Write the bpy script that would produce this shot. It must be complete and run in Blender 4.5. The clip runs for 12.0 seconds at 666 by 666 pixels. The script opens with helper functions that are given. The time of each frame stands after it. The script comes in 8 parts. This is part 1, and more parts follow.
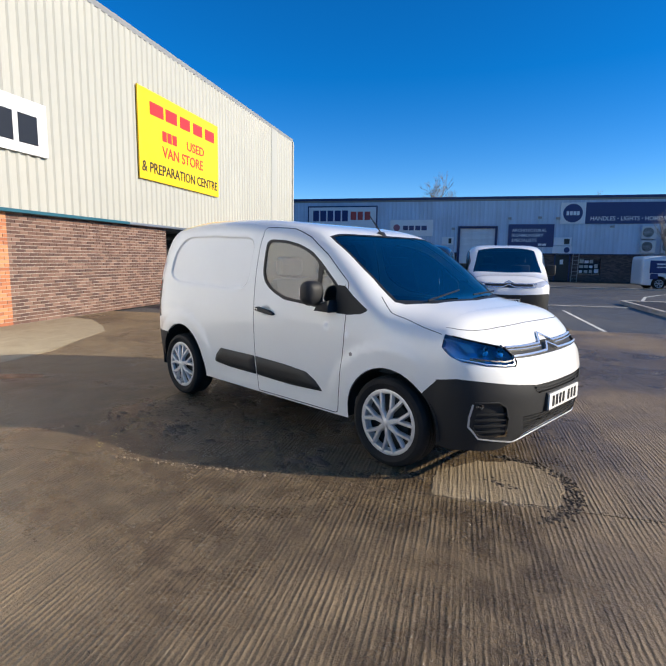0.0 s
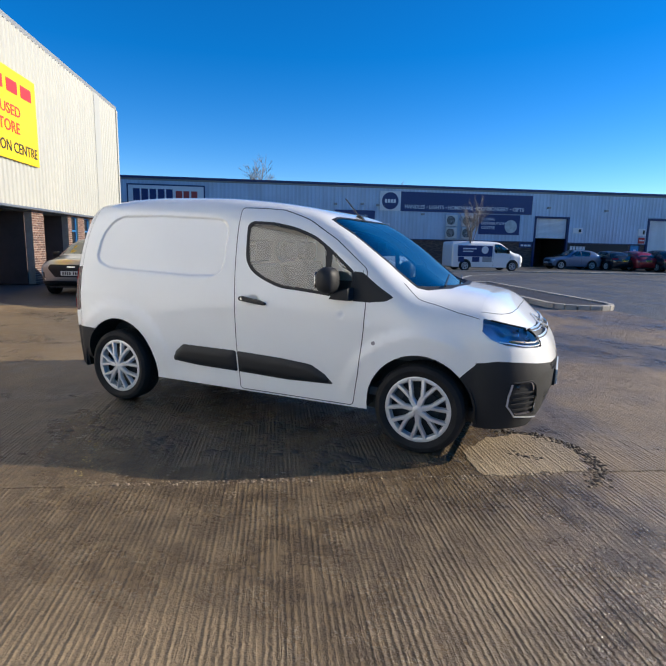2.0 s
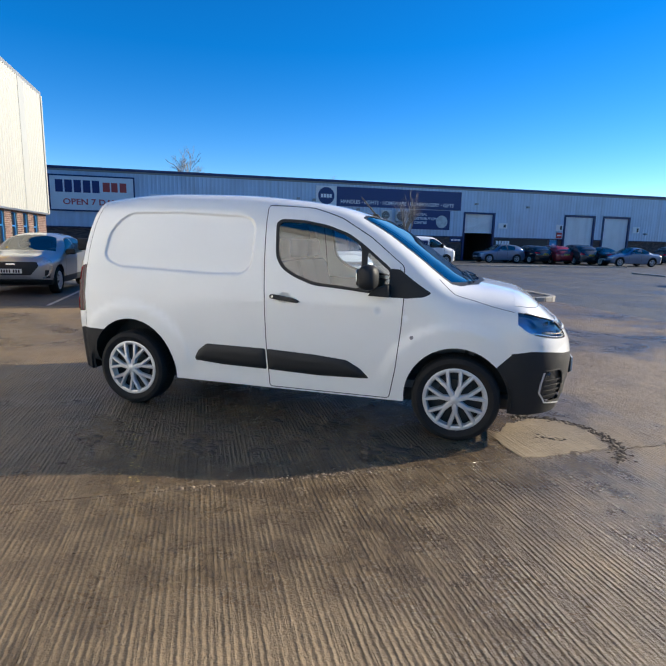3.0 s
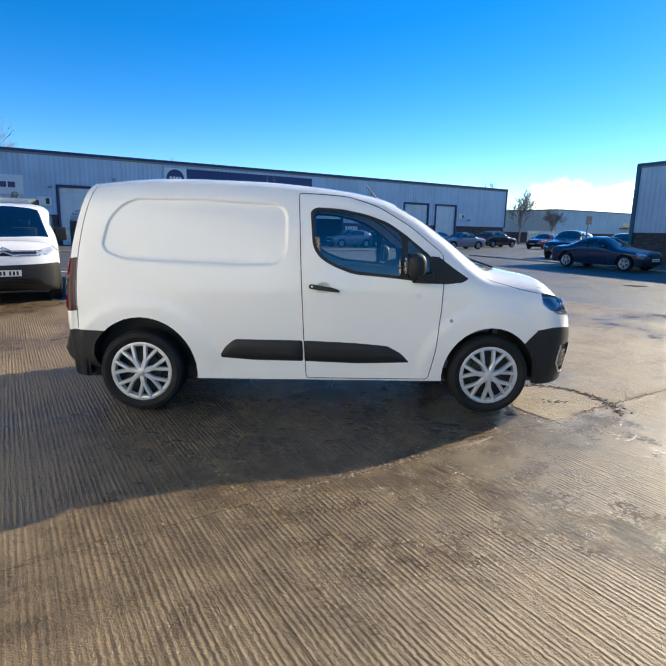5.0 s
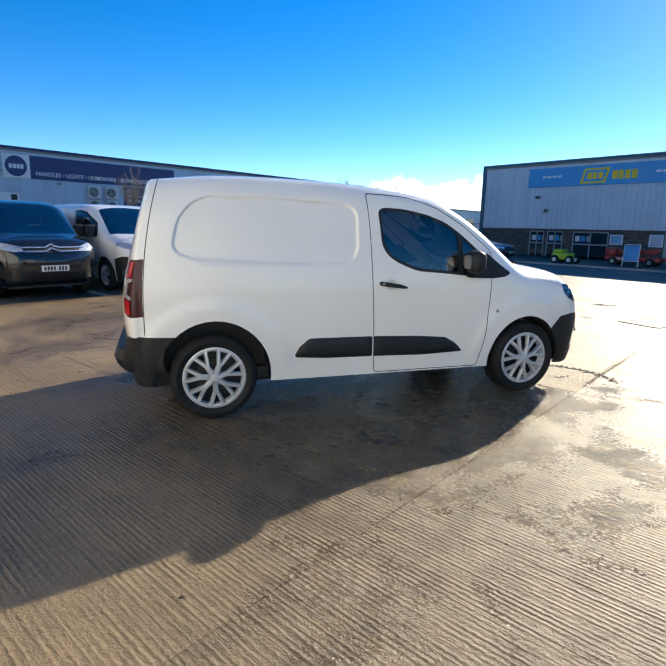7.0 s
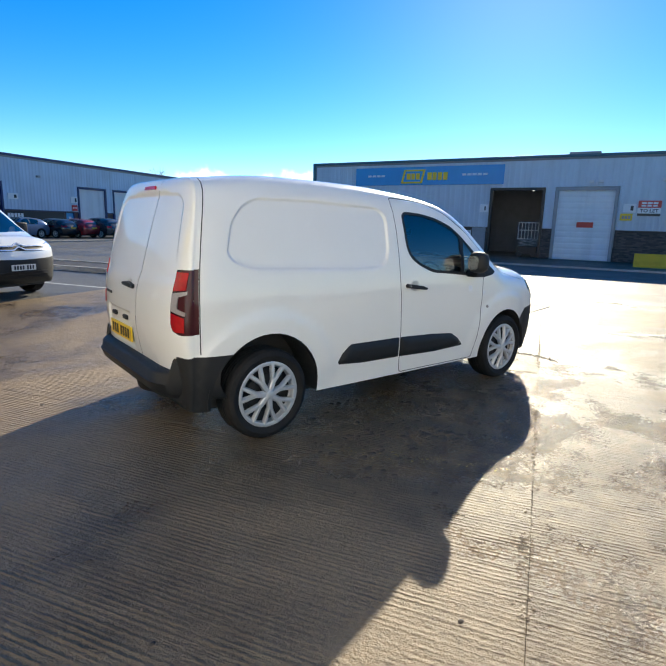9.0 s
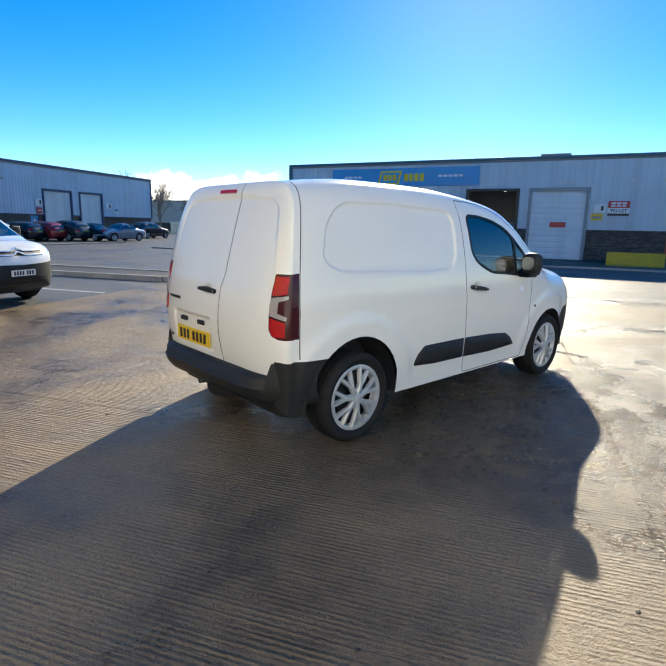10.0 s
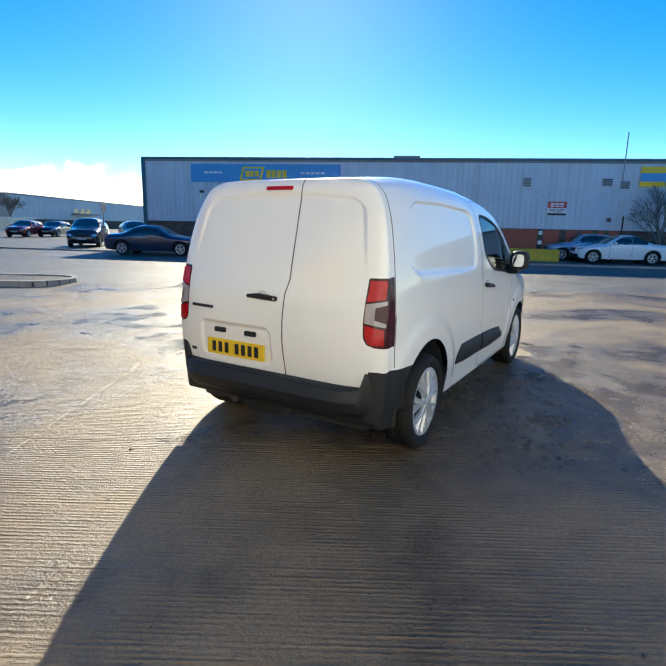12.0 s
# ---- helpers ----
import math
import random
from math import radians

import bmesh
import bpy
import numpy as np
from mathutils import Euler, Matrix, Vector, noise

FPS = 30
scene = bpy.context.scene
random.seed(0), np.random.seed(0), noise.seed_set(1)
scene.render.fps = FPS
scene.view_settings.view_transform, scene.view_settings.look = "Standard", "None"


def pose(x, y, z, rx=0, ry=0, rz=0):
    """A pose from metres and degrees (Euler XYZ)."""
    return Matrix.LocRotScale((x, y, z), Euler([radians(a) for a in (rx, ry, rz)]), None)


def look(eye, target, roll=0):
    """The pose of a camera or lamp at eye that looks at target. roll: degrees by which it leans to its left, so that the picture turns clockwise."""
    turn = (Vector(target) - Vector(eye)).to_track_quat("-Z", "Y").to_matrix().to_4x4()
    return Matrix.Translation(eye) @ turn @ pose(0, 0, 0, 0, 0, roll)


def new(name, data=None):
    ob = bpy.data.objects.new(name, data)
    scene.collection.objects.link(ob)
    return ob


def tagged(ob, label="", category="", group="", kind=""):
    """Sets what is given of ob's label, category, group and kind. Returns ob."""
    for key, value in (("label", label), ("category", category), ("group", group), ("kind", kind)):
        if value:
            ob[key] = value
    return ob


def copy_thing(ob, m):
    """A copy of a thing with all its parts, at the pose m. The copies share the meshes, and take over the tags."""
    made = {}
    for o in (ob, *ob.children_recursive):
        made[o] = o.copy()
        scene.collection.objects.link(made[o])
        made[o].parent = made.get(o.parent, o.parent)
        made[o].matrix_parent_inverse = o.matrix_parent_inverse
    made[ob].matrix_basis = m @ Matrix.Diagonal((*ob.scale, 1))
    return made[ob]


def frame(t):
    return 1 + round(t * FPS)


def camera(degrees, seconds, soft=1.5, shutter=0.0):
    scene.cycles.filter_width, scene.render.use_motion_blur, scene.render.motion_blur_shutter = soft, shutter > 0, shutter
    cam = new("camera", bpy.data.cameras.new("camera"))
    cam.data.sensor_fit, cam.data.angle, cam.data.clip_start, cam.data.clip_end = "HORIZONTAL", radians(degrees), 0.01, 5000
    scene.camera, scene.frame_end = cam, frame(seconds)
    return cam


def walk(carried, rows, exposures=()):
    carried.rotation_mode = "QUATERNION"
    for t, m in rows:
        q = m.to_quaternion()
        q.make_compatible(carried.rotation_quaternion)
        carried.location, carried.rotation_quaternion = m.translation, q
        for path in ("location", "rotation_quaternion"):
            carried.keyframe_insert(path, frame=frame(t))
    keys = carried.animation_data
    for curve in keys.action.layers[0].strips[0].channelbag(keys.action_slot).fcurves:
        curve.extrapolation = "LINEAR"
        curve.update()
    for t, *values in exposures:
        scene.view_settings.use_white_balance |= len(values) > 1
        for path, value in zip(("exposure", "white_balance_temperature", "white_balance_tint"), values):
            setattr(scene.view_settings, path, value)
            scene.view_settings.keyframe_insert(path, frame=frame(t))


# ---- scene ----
cam = camera(65.1, 12.0)
PATH = [
    (0, (4.976, -3.752, 1.474), (3.606, -2.323, 1.19), 0.8),
    (0.5, (4.675, -3.858, 1.468), (3.515, -2.258, 1.161), 1.0),
    (1, (4.367, -4.016, 1.461), (3.327, -2.337, 1.144), 1.2),
    (1.5, (4.044, -4.218, 1.482), (3.124, -2.472, 1.159), 1.2),
    (2, (3.641, -4.385, 1.462), (2.854, -2.577, 1.127), 1.3),
    (2.5, (3.265, -4.549, 1.459), (2.608, -2.691, 1.116), 1.4),
    (3, (2.91, -4.738, 1.472), (2.38, -2.842, 1.122), 1.3),
    (3.2, (2.77, -4.77, 1.46), (2.288, -2.862, 1.104), 1.2),
    (4.8, (1.562, -4.987, 1.457), (1.508, -3.025, 1.072), 1.3),
    (5, (1.376, -4.952, 1.467), (1.443, -2.991, 1.076), 1.2),
    (5.5, (0.927, -4.913, 1.45), (1.281, -2.985, 1.056), 1.6),
    (6, (0.495, -4.94, 1.48), (0.886, -3.02, 1.079), 1.4),
    (6.5, (0.062, -4.872, 1.483), (0.524, -2.968, 1.08), 1.3),
    (7, (-0.344, -4.787, 1.471), (0.268, -2.926, 1.071), 1.3),
    (7.5, (-0.71, -4.669, 1.471), (0.076, -2.874, 1.075), 1.2),
    (7.7, (-0.865, -4.586, 1.473), (-0.007, -2.824, 1.076), 1.2),
    (9.3, (-2.045, -3.76, 1.51), (-0.787, -2.258, 1.107), 1.5),
    (9.5, (-2.173, -3.658, 1.507), (-0.901, -2.167, 1.107), 1.4),
    (10, (-2.496, -3.379, 1.502), (-1.176, -1.93, 1.103), 1.2),
    (10.5, (-2.748, -3.104, 1.491), (-1.367, -1.713, 1.091), 1.1),
    (11, (-2.928, -2.819, 1.511), (-1.45, -1.533, 1.11), 1.1),
    (11.5, (-3.138, -2.448, 1.507), (-1.545, -1.306, 1.107), 1.2),
    (12, (-3.298, -2.092, 1.497), (-1.611, -1.095, 1.097), 1.3),
]
walk(cam, [(t, look(eye, target, roll)) for t, eye, target, roll in PATH],
     exposures=[(0.0, 0.98, 6900, 8), (3.0, 1.15, 6950, 7), (5.0, 1.36, 7300, 5), (7.5, 1.22, 7450, 5), (9.5, 1.26, 7250, 3), (12.0, 1.33, 7150, 2)])

# ---------------------------------------------------------------- sky and sun
SUN_HEADING, SUN_HEIGHT = 33.8, 24.3
world = bpy.data.worlds.new("sky")
scene.world = world
world.use_nodes = True
wn = world.node_tree.nodes
wl = world.node_tree.links
sky = wn.new("ShaderNodeTexSky")
sky.sky_type, sky.sun_disc = "NISHITA", False
sky.sun_elevation, sky.sun_rotation = radians(SUN_HEIGHT), radians(90 - SUN_HEADING)
sky.air_density, sky.dust_density, sky.ozone_density = 1.0, 0.35, 3.0
sky.altitude = 2500.0
wn["Background"].inputs["Strength"].default_value = 0.098
vivid = wn.new("ShaderNodeHueSaturation")
vivid.inputs["Hue"].default_value, vivid.inputs["Saturation"].default_value = 0.509, 1.40
wl.new(sky.outputs[0], vivid.inputs["Color"])
wl.new(vivid.outputs[0], wn["Background"].inputs["Color"])
sun_data = bpy.data.lights.new("sun", "SUN")
sun_data.energy, sun_data.angle, sun_data.color = 3.6, radians(0.53), (1.0, 0.92, 0.80)
sun = new("sun", sun_data)
sh, se = radians(SUN_HEADING), radians(SUN_HEIGHT)
sun_way = Vector((math.cos(se) * math.cos(sh), math.cos(se) * math.sin(sh), math.sin(se)))
sun.matrix_world = look(sun_way * 50, (0, 0, 0))

# ---------------------------------------------------------------- small tools


def link(a, b):
    a.id_data.links.new(a, b)


def material(name, base, rough=0.5, metal=0.0, vary=0.0, scale=3.0, grain=0.0, grain_scale=60.0, bump=0.0,
             bump_scale=40.0, coat=0.0, spec=0.5, tint=None, rough_vary=0.0, jitter=0.0, streak=0.0):
    """A surface: base colour with stains (vary, at scale) and grain, roughness and fine relief."""
    m = bpy.data.materials.new(name)
    m.use_nodes = True
    nt = m.node_tree
    b = nt.nodes["Principled BSDF"]
    b.inputs["Roughness"].default_value = rough
    b.inputs["Metallic"].default_value = metal
    b.inputs["Specular IOR Level"].default_value = spec
    if coat:
        b.inputs["Coat Weight"].default_value = coat
        b.inputs["Coat Roughness"].default_value = 0.03
    b.inputs["Base Color"].default_value = (*base, 1)
    pos = nt.nodes.new("ShaderNodeNewGeometry").outputs["Position"]
    col = None
    if vary or grain or jitter or streak:
        def mixed(prev, fac, other):
            mx = nt.nodes.new("ShaderNodeMix")
            mx.data_type = "RGBA"
            if prev is None:
                mx.inputs["A"].default_value = (*base, 1)
            else:
                nt.links.new(prev, mx.inputs["A"])
            mx.inputs["B"].default_value = (*other, 1)
            nt.links.new(fac, mx.inputs["Factor"])
            return mx.outputs["Result"]

        def field(sc, detail, lo, hi, amount, stretch=(1, 1, 1)):
            n = nt.nodes.new("ShaderNodeTexNoise")
            mp = nt.nodes.new("ShaderNodeMapping")
            mp.inputs["Scale"].default_value = stretch
            nt.links.new(pos, mp.inputs["Vector"])
            nt.links.new(mp.outputs["Vector"], n.inputs["Vector"])
            n.inputs["Scale"].default_value, n.inputs["Detail"].default_value = sc, detail
            r = nt.nodes.new("ShaderNodeMapRange")
            r.inputs["From Min"].default_value, r.inputs["From Max"].default_value = lo, hi
            r.inputs["To Max"].default_value = amount
            nt.links.new(n.outputs["Fac"], r.inputs["Value"])
            return r.outputs["Result"]
        dark = tint or tuple(c * 0.55 for c in base)
        if vary:
            col = mixed(col, field(scale, 5, 0.42, 0.68, vary), dark)
        if streak:
            col = mixed(col, field(2.5, 4, 0.45, 0.7, streak, (1, 1, 0.06)), dark)
        if grain:
            col = mixed(col, field(grain_scale, 3, 0.4, 0.66, grain), tuple(c * 0.6 for c in base))
        if jitter:
            oi = nt.nodes.new("ShaderNodeObjectInfo")
            hsv = nt.nodes.new("ShaderNodeHueSaturation")
            r = nt.nodes.new("ShaderNodeMapRange")
            r.inputs["To Min"].default_value, r.inputs["To Max"].default_value = 1 - jitter, 1 + jitter
            nt.links.new(oi.outputs["Random"], r.inputs["Value"])
            nt.links.new(r.outputs["Result"], hsv.inputs["Value"])
            if col is None:
                hsv.inputs["Color"].default_value = (*base, 1)
            else:
                nt.links.new(col, hsv.inputs["Color"])
            col = hsv.outputs["Color"]
        nt.links.new(col, b.inputs["Base Color"])
    if rough_vary:
        n = nt.nodes.new("ShaderNodeTexNoise")
        n.inputs["Scale"].default_value, n.inputs["Detail"].default_value = scale * 2.3, 4
        nt.links.new(pos, n.inputs["Vector"])
        r = nt.nodes.new("ShaderNodeMapRange")
        r.inputs["From Min"].default_value, r.inputs["From Max"].default_value = 0.35, 0.65
        r.inputs["To Min"].default_value, r.inputs["To Max"].default_value = max(0.02, rough - rough_vary), min(1, rough + rough_vary)
        nt.links.new(n.outputs["Fac"], r.inputs["Value"])
        nt.links.new(r.outputs["Result"], b.inputs["Roughness"])
    if bump:
        n = nt.nodes.new("ShaderNodeTexNoise")
        n.inputs["Scale"].default_value, n.inputs["Detail"].default_value = bump_scale, 4
        nt.links.new(pos, n.inputs["Vector"])
        bp = nt.nodes.new("ShaderNodeBump")
        bp.inputs["Strength"].default_value, bp.inputs["Distance"].default_value = bump, 0.01
        nt.links.new(n.outputs["Fac"], bp.inputs["Height"])
        nt.links.new(bp.outputs["Normal"], b.inputs["Normal"])
    return m


def glass(name, tint=(0.55, 0.62, 0.63), rough=0.0, ior=1.75):
    """Tinted pane: lets light through and mirrors at a low angle."""
    m = bpy.data.materials.new(name)
    m.use_nodes = True
    nt = m.node_tree
    nt.nodes.remove(nt.nodes["Principled BSDF"])
    tr, gl, fr, mx = (nt.nodes.new(k) for k in ("ShaderNodeBsdfTransparent", "ShaderNodeBsdfGlossy", "ShaderNodeFresnel", "ShaderNodeMixShader"))
    tr.inputs["Color"].default_value = (*tint, 1)
    gl.inputs["Roughness"].default_value = rough
    fr.inputs["IOR"].default_value = ior
    nt.links.new(fr.outputs[0], mx.inputs[0])
    nt.links.new(tr.outputs[0], mx.inputs[1])
    nt.links.new(gl.outputs[0], mx.inputs[2])
    nt.links.new(mx.outputs[0], nt.nodes["Material Output"].inputs[0])
    return m


def glow(name, colour, strength):
    m = bpy.data.materials.new(name)
    m.use_nodes = True
    b = m.node_tree.nodes["Principled BSDF"]
    b.inputs["Emission Color"].default_value = (*colour, 1)
    b.inputs["Emission Strength"].default_value = strength
    return m


def mesh_of(bm, mat, smooth=None, name="piece"):
    """Turns a bmesh into mesh data. smooth: the angle in degrees under which edges are shaded round."""
    me = bpy.data.meshes.new(name)
    bmesh.ops.recalc_face_normals(bm, faces=bm.faces[:])
    if smooth:
        lim = radians(smooth)
        for f in bm.faces:
            f.smooth = True
        for e in bm.edges:
            if len(e.link_faces) == 2 and e.calc_face_angle(0) > lim:
                e.smooth = False
    bm.to_mesh(me)
    bm.free()
    me.materials.append(mat)
    return me


def part(name, bm, mat, parent=None, label="", smooth=None):
    """One mesh object under a thing or a part."""
    me = bm if isinstance(bm, bpy.types.Mesh) else mesh_of(bm, mat, smooth, name)
    ob = new(name, me)
    if parent is not None:
        ob.parent = parent
    return tagged(ob, label)


def thing(name, label, category, m=None, group="", kind=""):
    ob = new(name)
    ob.empty_display_size = 0.2
    if m is not None:
        ob.matrix_world = m
    return tagged(ob, label, category, group, kind)


def box(x0, x1, y0, y1, z0, z1, bevel=0.0, bm=None, seg=2):
    bm = bm or bmesh.new()
    vs = [bm.verts.new((x, y, z)) for x in (x0, x1) for y in (y0, y1) for z in (z0, z1)]
    fs = [bm.faces.new([vs[i] for i in q]) for q in ((0, 1, 3, 2), (4, 6, 7, 5), (0, 4, 5, 1), (2, 3, 7, 6), (0, 2, 6, 4), (1, 5, 7, 3))]
    if bevel:
        bmesh.ops.bevel(bm, geom=list({e for f in fs for e in f.edges}), offset=bevel, segments=seg, affect="EDGES", profile=0.5)
    return bm


def tube(a, b, r0, r1=None, n=12, bm=None, caps=True):
    """A round bar from a to b."""
    bm = bm or bmesh.new()
    a, b = Vector(a), Vector(b)
    d = b - a
    q = d.to_track_quat("Z", "Y").to_matrix().to_4x4()
    bmesh.ops.create_cone(bm, cap_ends=caps, segments=n, radius1=r0, radius2=r0 if r1 is None else r1, depth=d.length,
                          matrix=Matrix.Translation((a + b) / 2) @ q)
    return bm


def prism(outline, y0, y1, bm=None, axis="y", bevel=0.0):
    """A flat outline given in two coordinates, made thick along the third."""
    bm = bm or bmesh.new()

    def place(p, k):
        return {"y": (p[0], k, p[1]), "x": (k, p[0], p[1]), "z": (p[0], p[1], k)}[axis]
    a = [bm.verts.new(place(p, y0)) for p in outline]
    b = [bm.verts.new(place(p, y1)) for p in outline]
    n = len(outline)
    faces = [bm.faces.new(a), bm.faces.new(b[::-1])]
    for i in range(n):
        bm.faces.new((a[i], b[i], b[(i + 1) % n], a[(i + 1) % n]))
    if bevel:
        es = [e for f in faces for e in f.edges]
        bmesh.ops.bevel(bm, geom=es, offset=bevel, segments=2, affect="EDGES", profile=0.5)
    return bm


def round_rect(x0, x1, z0, z1, r, n=5):
    pts = []
    for cx, cz, a0 in ((x1 - r, z1 - r, 0), (x0 + r, z1 - r, 90), (x0 + r, z0 + r, 180), (x1 - r, z0 + r, 270)):
        for i in range(n + 1):
            a = radians(a0 + 90 * i / n)
            pts.append((cx + r * math.cos(a), cz + r * math.sin(a)))
    return pts


def revolve(profile, n=48, axis="y", bm=None, arc=360):
    """Turns a profile of (radius, along) about an axis through the origin."""
    bm = bm or bmesh.new()
    rings = []
    m = n if arc == 360 else n + 1
    for i in range(m):
        a = radians(arc) * i / n
        c, s = math.cos(a), math.sin(a)
        rings.append([bm.verts.new({"y": (r * c, h, r * s), "z": (r * c, r * s, h), "x": (h, r * c, r * s)}[axis]) for r, h in profile])
    for i in range(n):
        p, q = rings[i], rings[(i + 1) % m]
        for j in range(len(profile) - 1):
            bm.faces.new((p[j], p[j + 1], q[j + 1], q[j]))
    return bm


def lettering(name, text, width, height, mat, parent, m, label="", bold=0.0, align="LEFT"):
    """Words of a given width and height, standing in the plane x-z of m, thin along y."""
    cu = bpy.data.curves.new(name, "FONT")
    cu.body, cu.extrude, cu.offset, cu.resolution_u = text, 0.004, bold, 3
    tmp = bpy.data.objects.new("tmp", cu)
    me = bpy.data.meshes.new_from_object(tmp)
    bpy.data.objects.remove(tmp)
    bpy.data.curves.remove(cu)
    co = np.zeros(len(me.vertices) * 3)
    me.vertices.foreach_get("co", co)
    co = co.reshape(-1, 3)
    lo, hi = co.min(0), co.max(0)
    out = np.zeros_like(co)
    out[:, 0] = (co[:, 0] - lo[0]) / (hi[0] - lo[0]) * width
    out[:, 2] = (co[:, 1] - lo[1]) / (hi[1] - lo[1]) * height
    out[:, 1] = -co[:, 2]
    me.vertices.foreach_set("co", out.ravel())
    me.materials.clear()
    me.materials.append(mat)
    ob = new(name, me)
    ob.parent = parent
    ob.matrix_basis = m
    return tagged(ob, label)


def bars(name, x0, x1, z0, z1, y, mat, parent, n=3, label=""):
    """Plain bars in place of writing."""
    bm = bmesh.new()
    rnd = random.Random(int(abs(x0 * 997 + z0 * 31)) + n)
    w = (x1 - x0) / n
    for i in range(n):
        box(x0 + i * w + w * 0.08, x0 + (i + 1) * w - w * (0.06 + 0.12 * rnd.random()), y - 0.006, y, z0, z1, 0, bm)
    return part(name, bm, mat, parent, label)


def rot_z(deg):
    return Matrix.Rotation(radians(deg), 4, "Z")


# ---------------------------------------------------------------- materials
M_brick = material("brick_face", (0.25, 0.13, 0.095), 0.85, vary=0.5, scale=9, grain=0.4, bump=0.4, jitter=0.38, tint=(0.33, 0.22, 0.17))
M_brick_dark = material("brown_brick", (0.085, 0.06, 0.055), 0.85, vary=0.4, scale=4, grain=0.3, bump=0.4, jitter=0.3)
M_brick_orange = material("orange_brick", (0.52, 0.2, 0.09), 0.85, vary=0.3, scale=9, bump=0.4, jitter=0.2)
M_mortar = material("mortar", (0.40, 0.35, 0.30), 0.95, vary=0.4, scale=5, grain=0.4, bump=0.3)
M_cream = material("cream_cladding", (0.40, 0.395, 0.355), 0.42, vary=0.2, scale=0.7, streak=0.22, tint=(0.5, 0.48, 0.42))
M_grey_clad = material("grey_cladding", (0.45, 0.57, 0.70), 0.42, vary=0.25, scale=0.5, streak=0.3, tint=(0.28, 0.31, 0.36))
M_grey_clad_b = material("silver_cladding", (0.54, 0.61, 0.67), 0.42, vary=0.25, scale=0.5, streak=0.3, tint=(0.33, 0.35, 0.39))
M_far_clad = material("beige_cladding", (0.42, 0.41, 0.38), 0.5, vary=0.2, scale=0.4, streak=0.2)
M_navy = material("navy_trim", (0.014, 0.028, 0.11), 0.4, vary=0.2, scale=2)
M_teal = material("teal_trim", (0.02, 0.10, 0.14), 0.4, vary=0.2, scale=2)
M_shutter_white = material("white_shutter", (0.74, 0.76, 0.77), 0.5, vary=0.15, scale=1.5, streak=0.25)
M_shutter_dark = material("dark_shutter", (0.035, 0.035, 0.038), 0.45, vary=0.3, scale=3)
M_bay = material("warehouse_lining", (0.2, 0.205, 0.22), 0.8, vary=0.3, scale=2)
M_strip_lamp = glow("strip_lamp_glow", (0.9, 0.95, 1.0), 2.5)
# bay shade put into a near-black colour, lifted for haze; also dark window bars
M_dark = material("bay_shade_dark_trim", (0.045, 0.046, 0.05), 0.8, vary=0.3, scale=2)
M_roofing = material("roof_sheet", (0.22, 0.23, 0.24), 0.6, vary=0.3, scale=0.4)
M_sign_navy = material("navy_sign", (0.012, 0.028, 0.13), 0.35, vary=0.12, scale=1.2)
M_sign_white = material("white_sign", (0.72, 0.73, 0.74), 0.4, vary=0.12, scale=2)
M_sign_yellow = material("yellow_sign", (0.85, 0.54, 0.006), 0.4, vary=0.08, scale=2)
M_sign_blue = material("bright_blue_sign", (0.015, 0.29, 0.60), 0.35, vary=0.12, scale=1.5)
M_red = material("red_paint", (0.55, 0.03, 0.025), 0.4, vary=0.15, scale=3)
M_black = material("black_paint", (0.012, 0.012, 0.014), 0.4, vary=0.2, scale=4)
M_orange_panel = material("orange_panel", (0.36, 0.07, 0.035), 0.5, vary=0.2, scale=2)
M_yellow_wall = material("yellow_painted_concrete", (0.62, 0.42, 0.03), 0.7, vary=0.4, scale=3, grain=0.3)
M_blue_frame = material("blue_window_frame", (0.02, 0.17, 0.42), 0.4, vary=0.15, scale=4)
M_steel = material("galvanised_steel", (0.45, 0.46, 0.47), 0.4, 0.9, vary=0.2, scale=6, rough_vary=0.1)
M_grey_plastic = material("grey_plastic", (0.3, 0.31, 0.32), 0.5, vary=0.15, scale=5)
M_white_plastic = material("white_plastic", (0.6, 0.61, 0.6), 0.45, vary=0.15, scale=5)
M_bark = material("bark", (0.19, 0.17, 0.155), 0.9, vary=0.4, scale=8, bump=0.5)
M_window_dark = material("window_pane_dark", (0.02, 0.025, 0.03), 0.06, vary=0.2, scale=2, spec=0.6)
M_kerb = material("kerb_concrete", (0.42, 0.39, 0.35), 0.85, vary=0.5, scale=3, grain=0.4, bump=0.4, jitter=0.12)
M_line = material("road_paint", (0.62, 0.62, 0.58), 0.7, vary=0.5, scale=6, grain=0.5, tint=(0.2, 0.2, 0.19))
M_line_yellow = material("yellow_road_paint", (0.40, 0.31, 0.09), 0.7, vary=0.6, scale=8, grain=0.5, tint=(0.2, 0.17, 0.12))


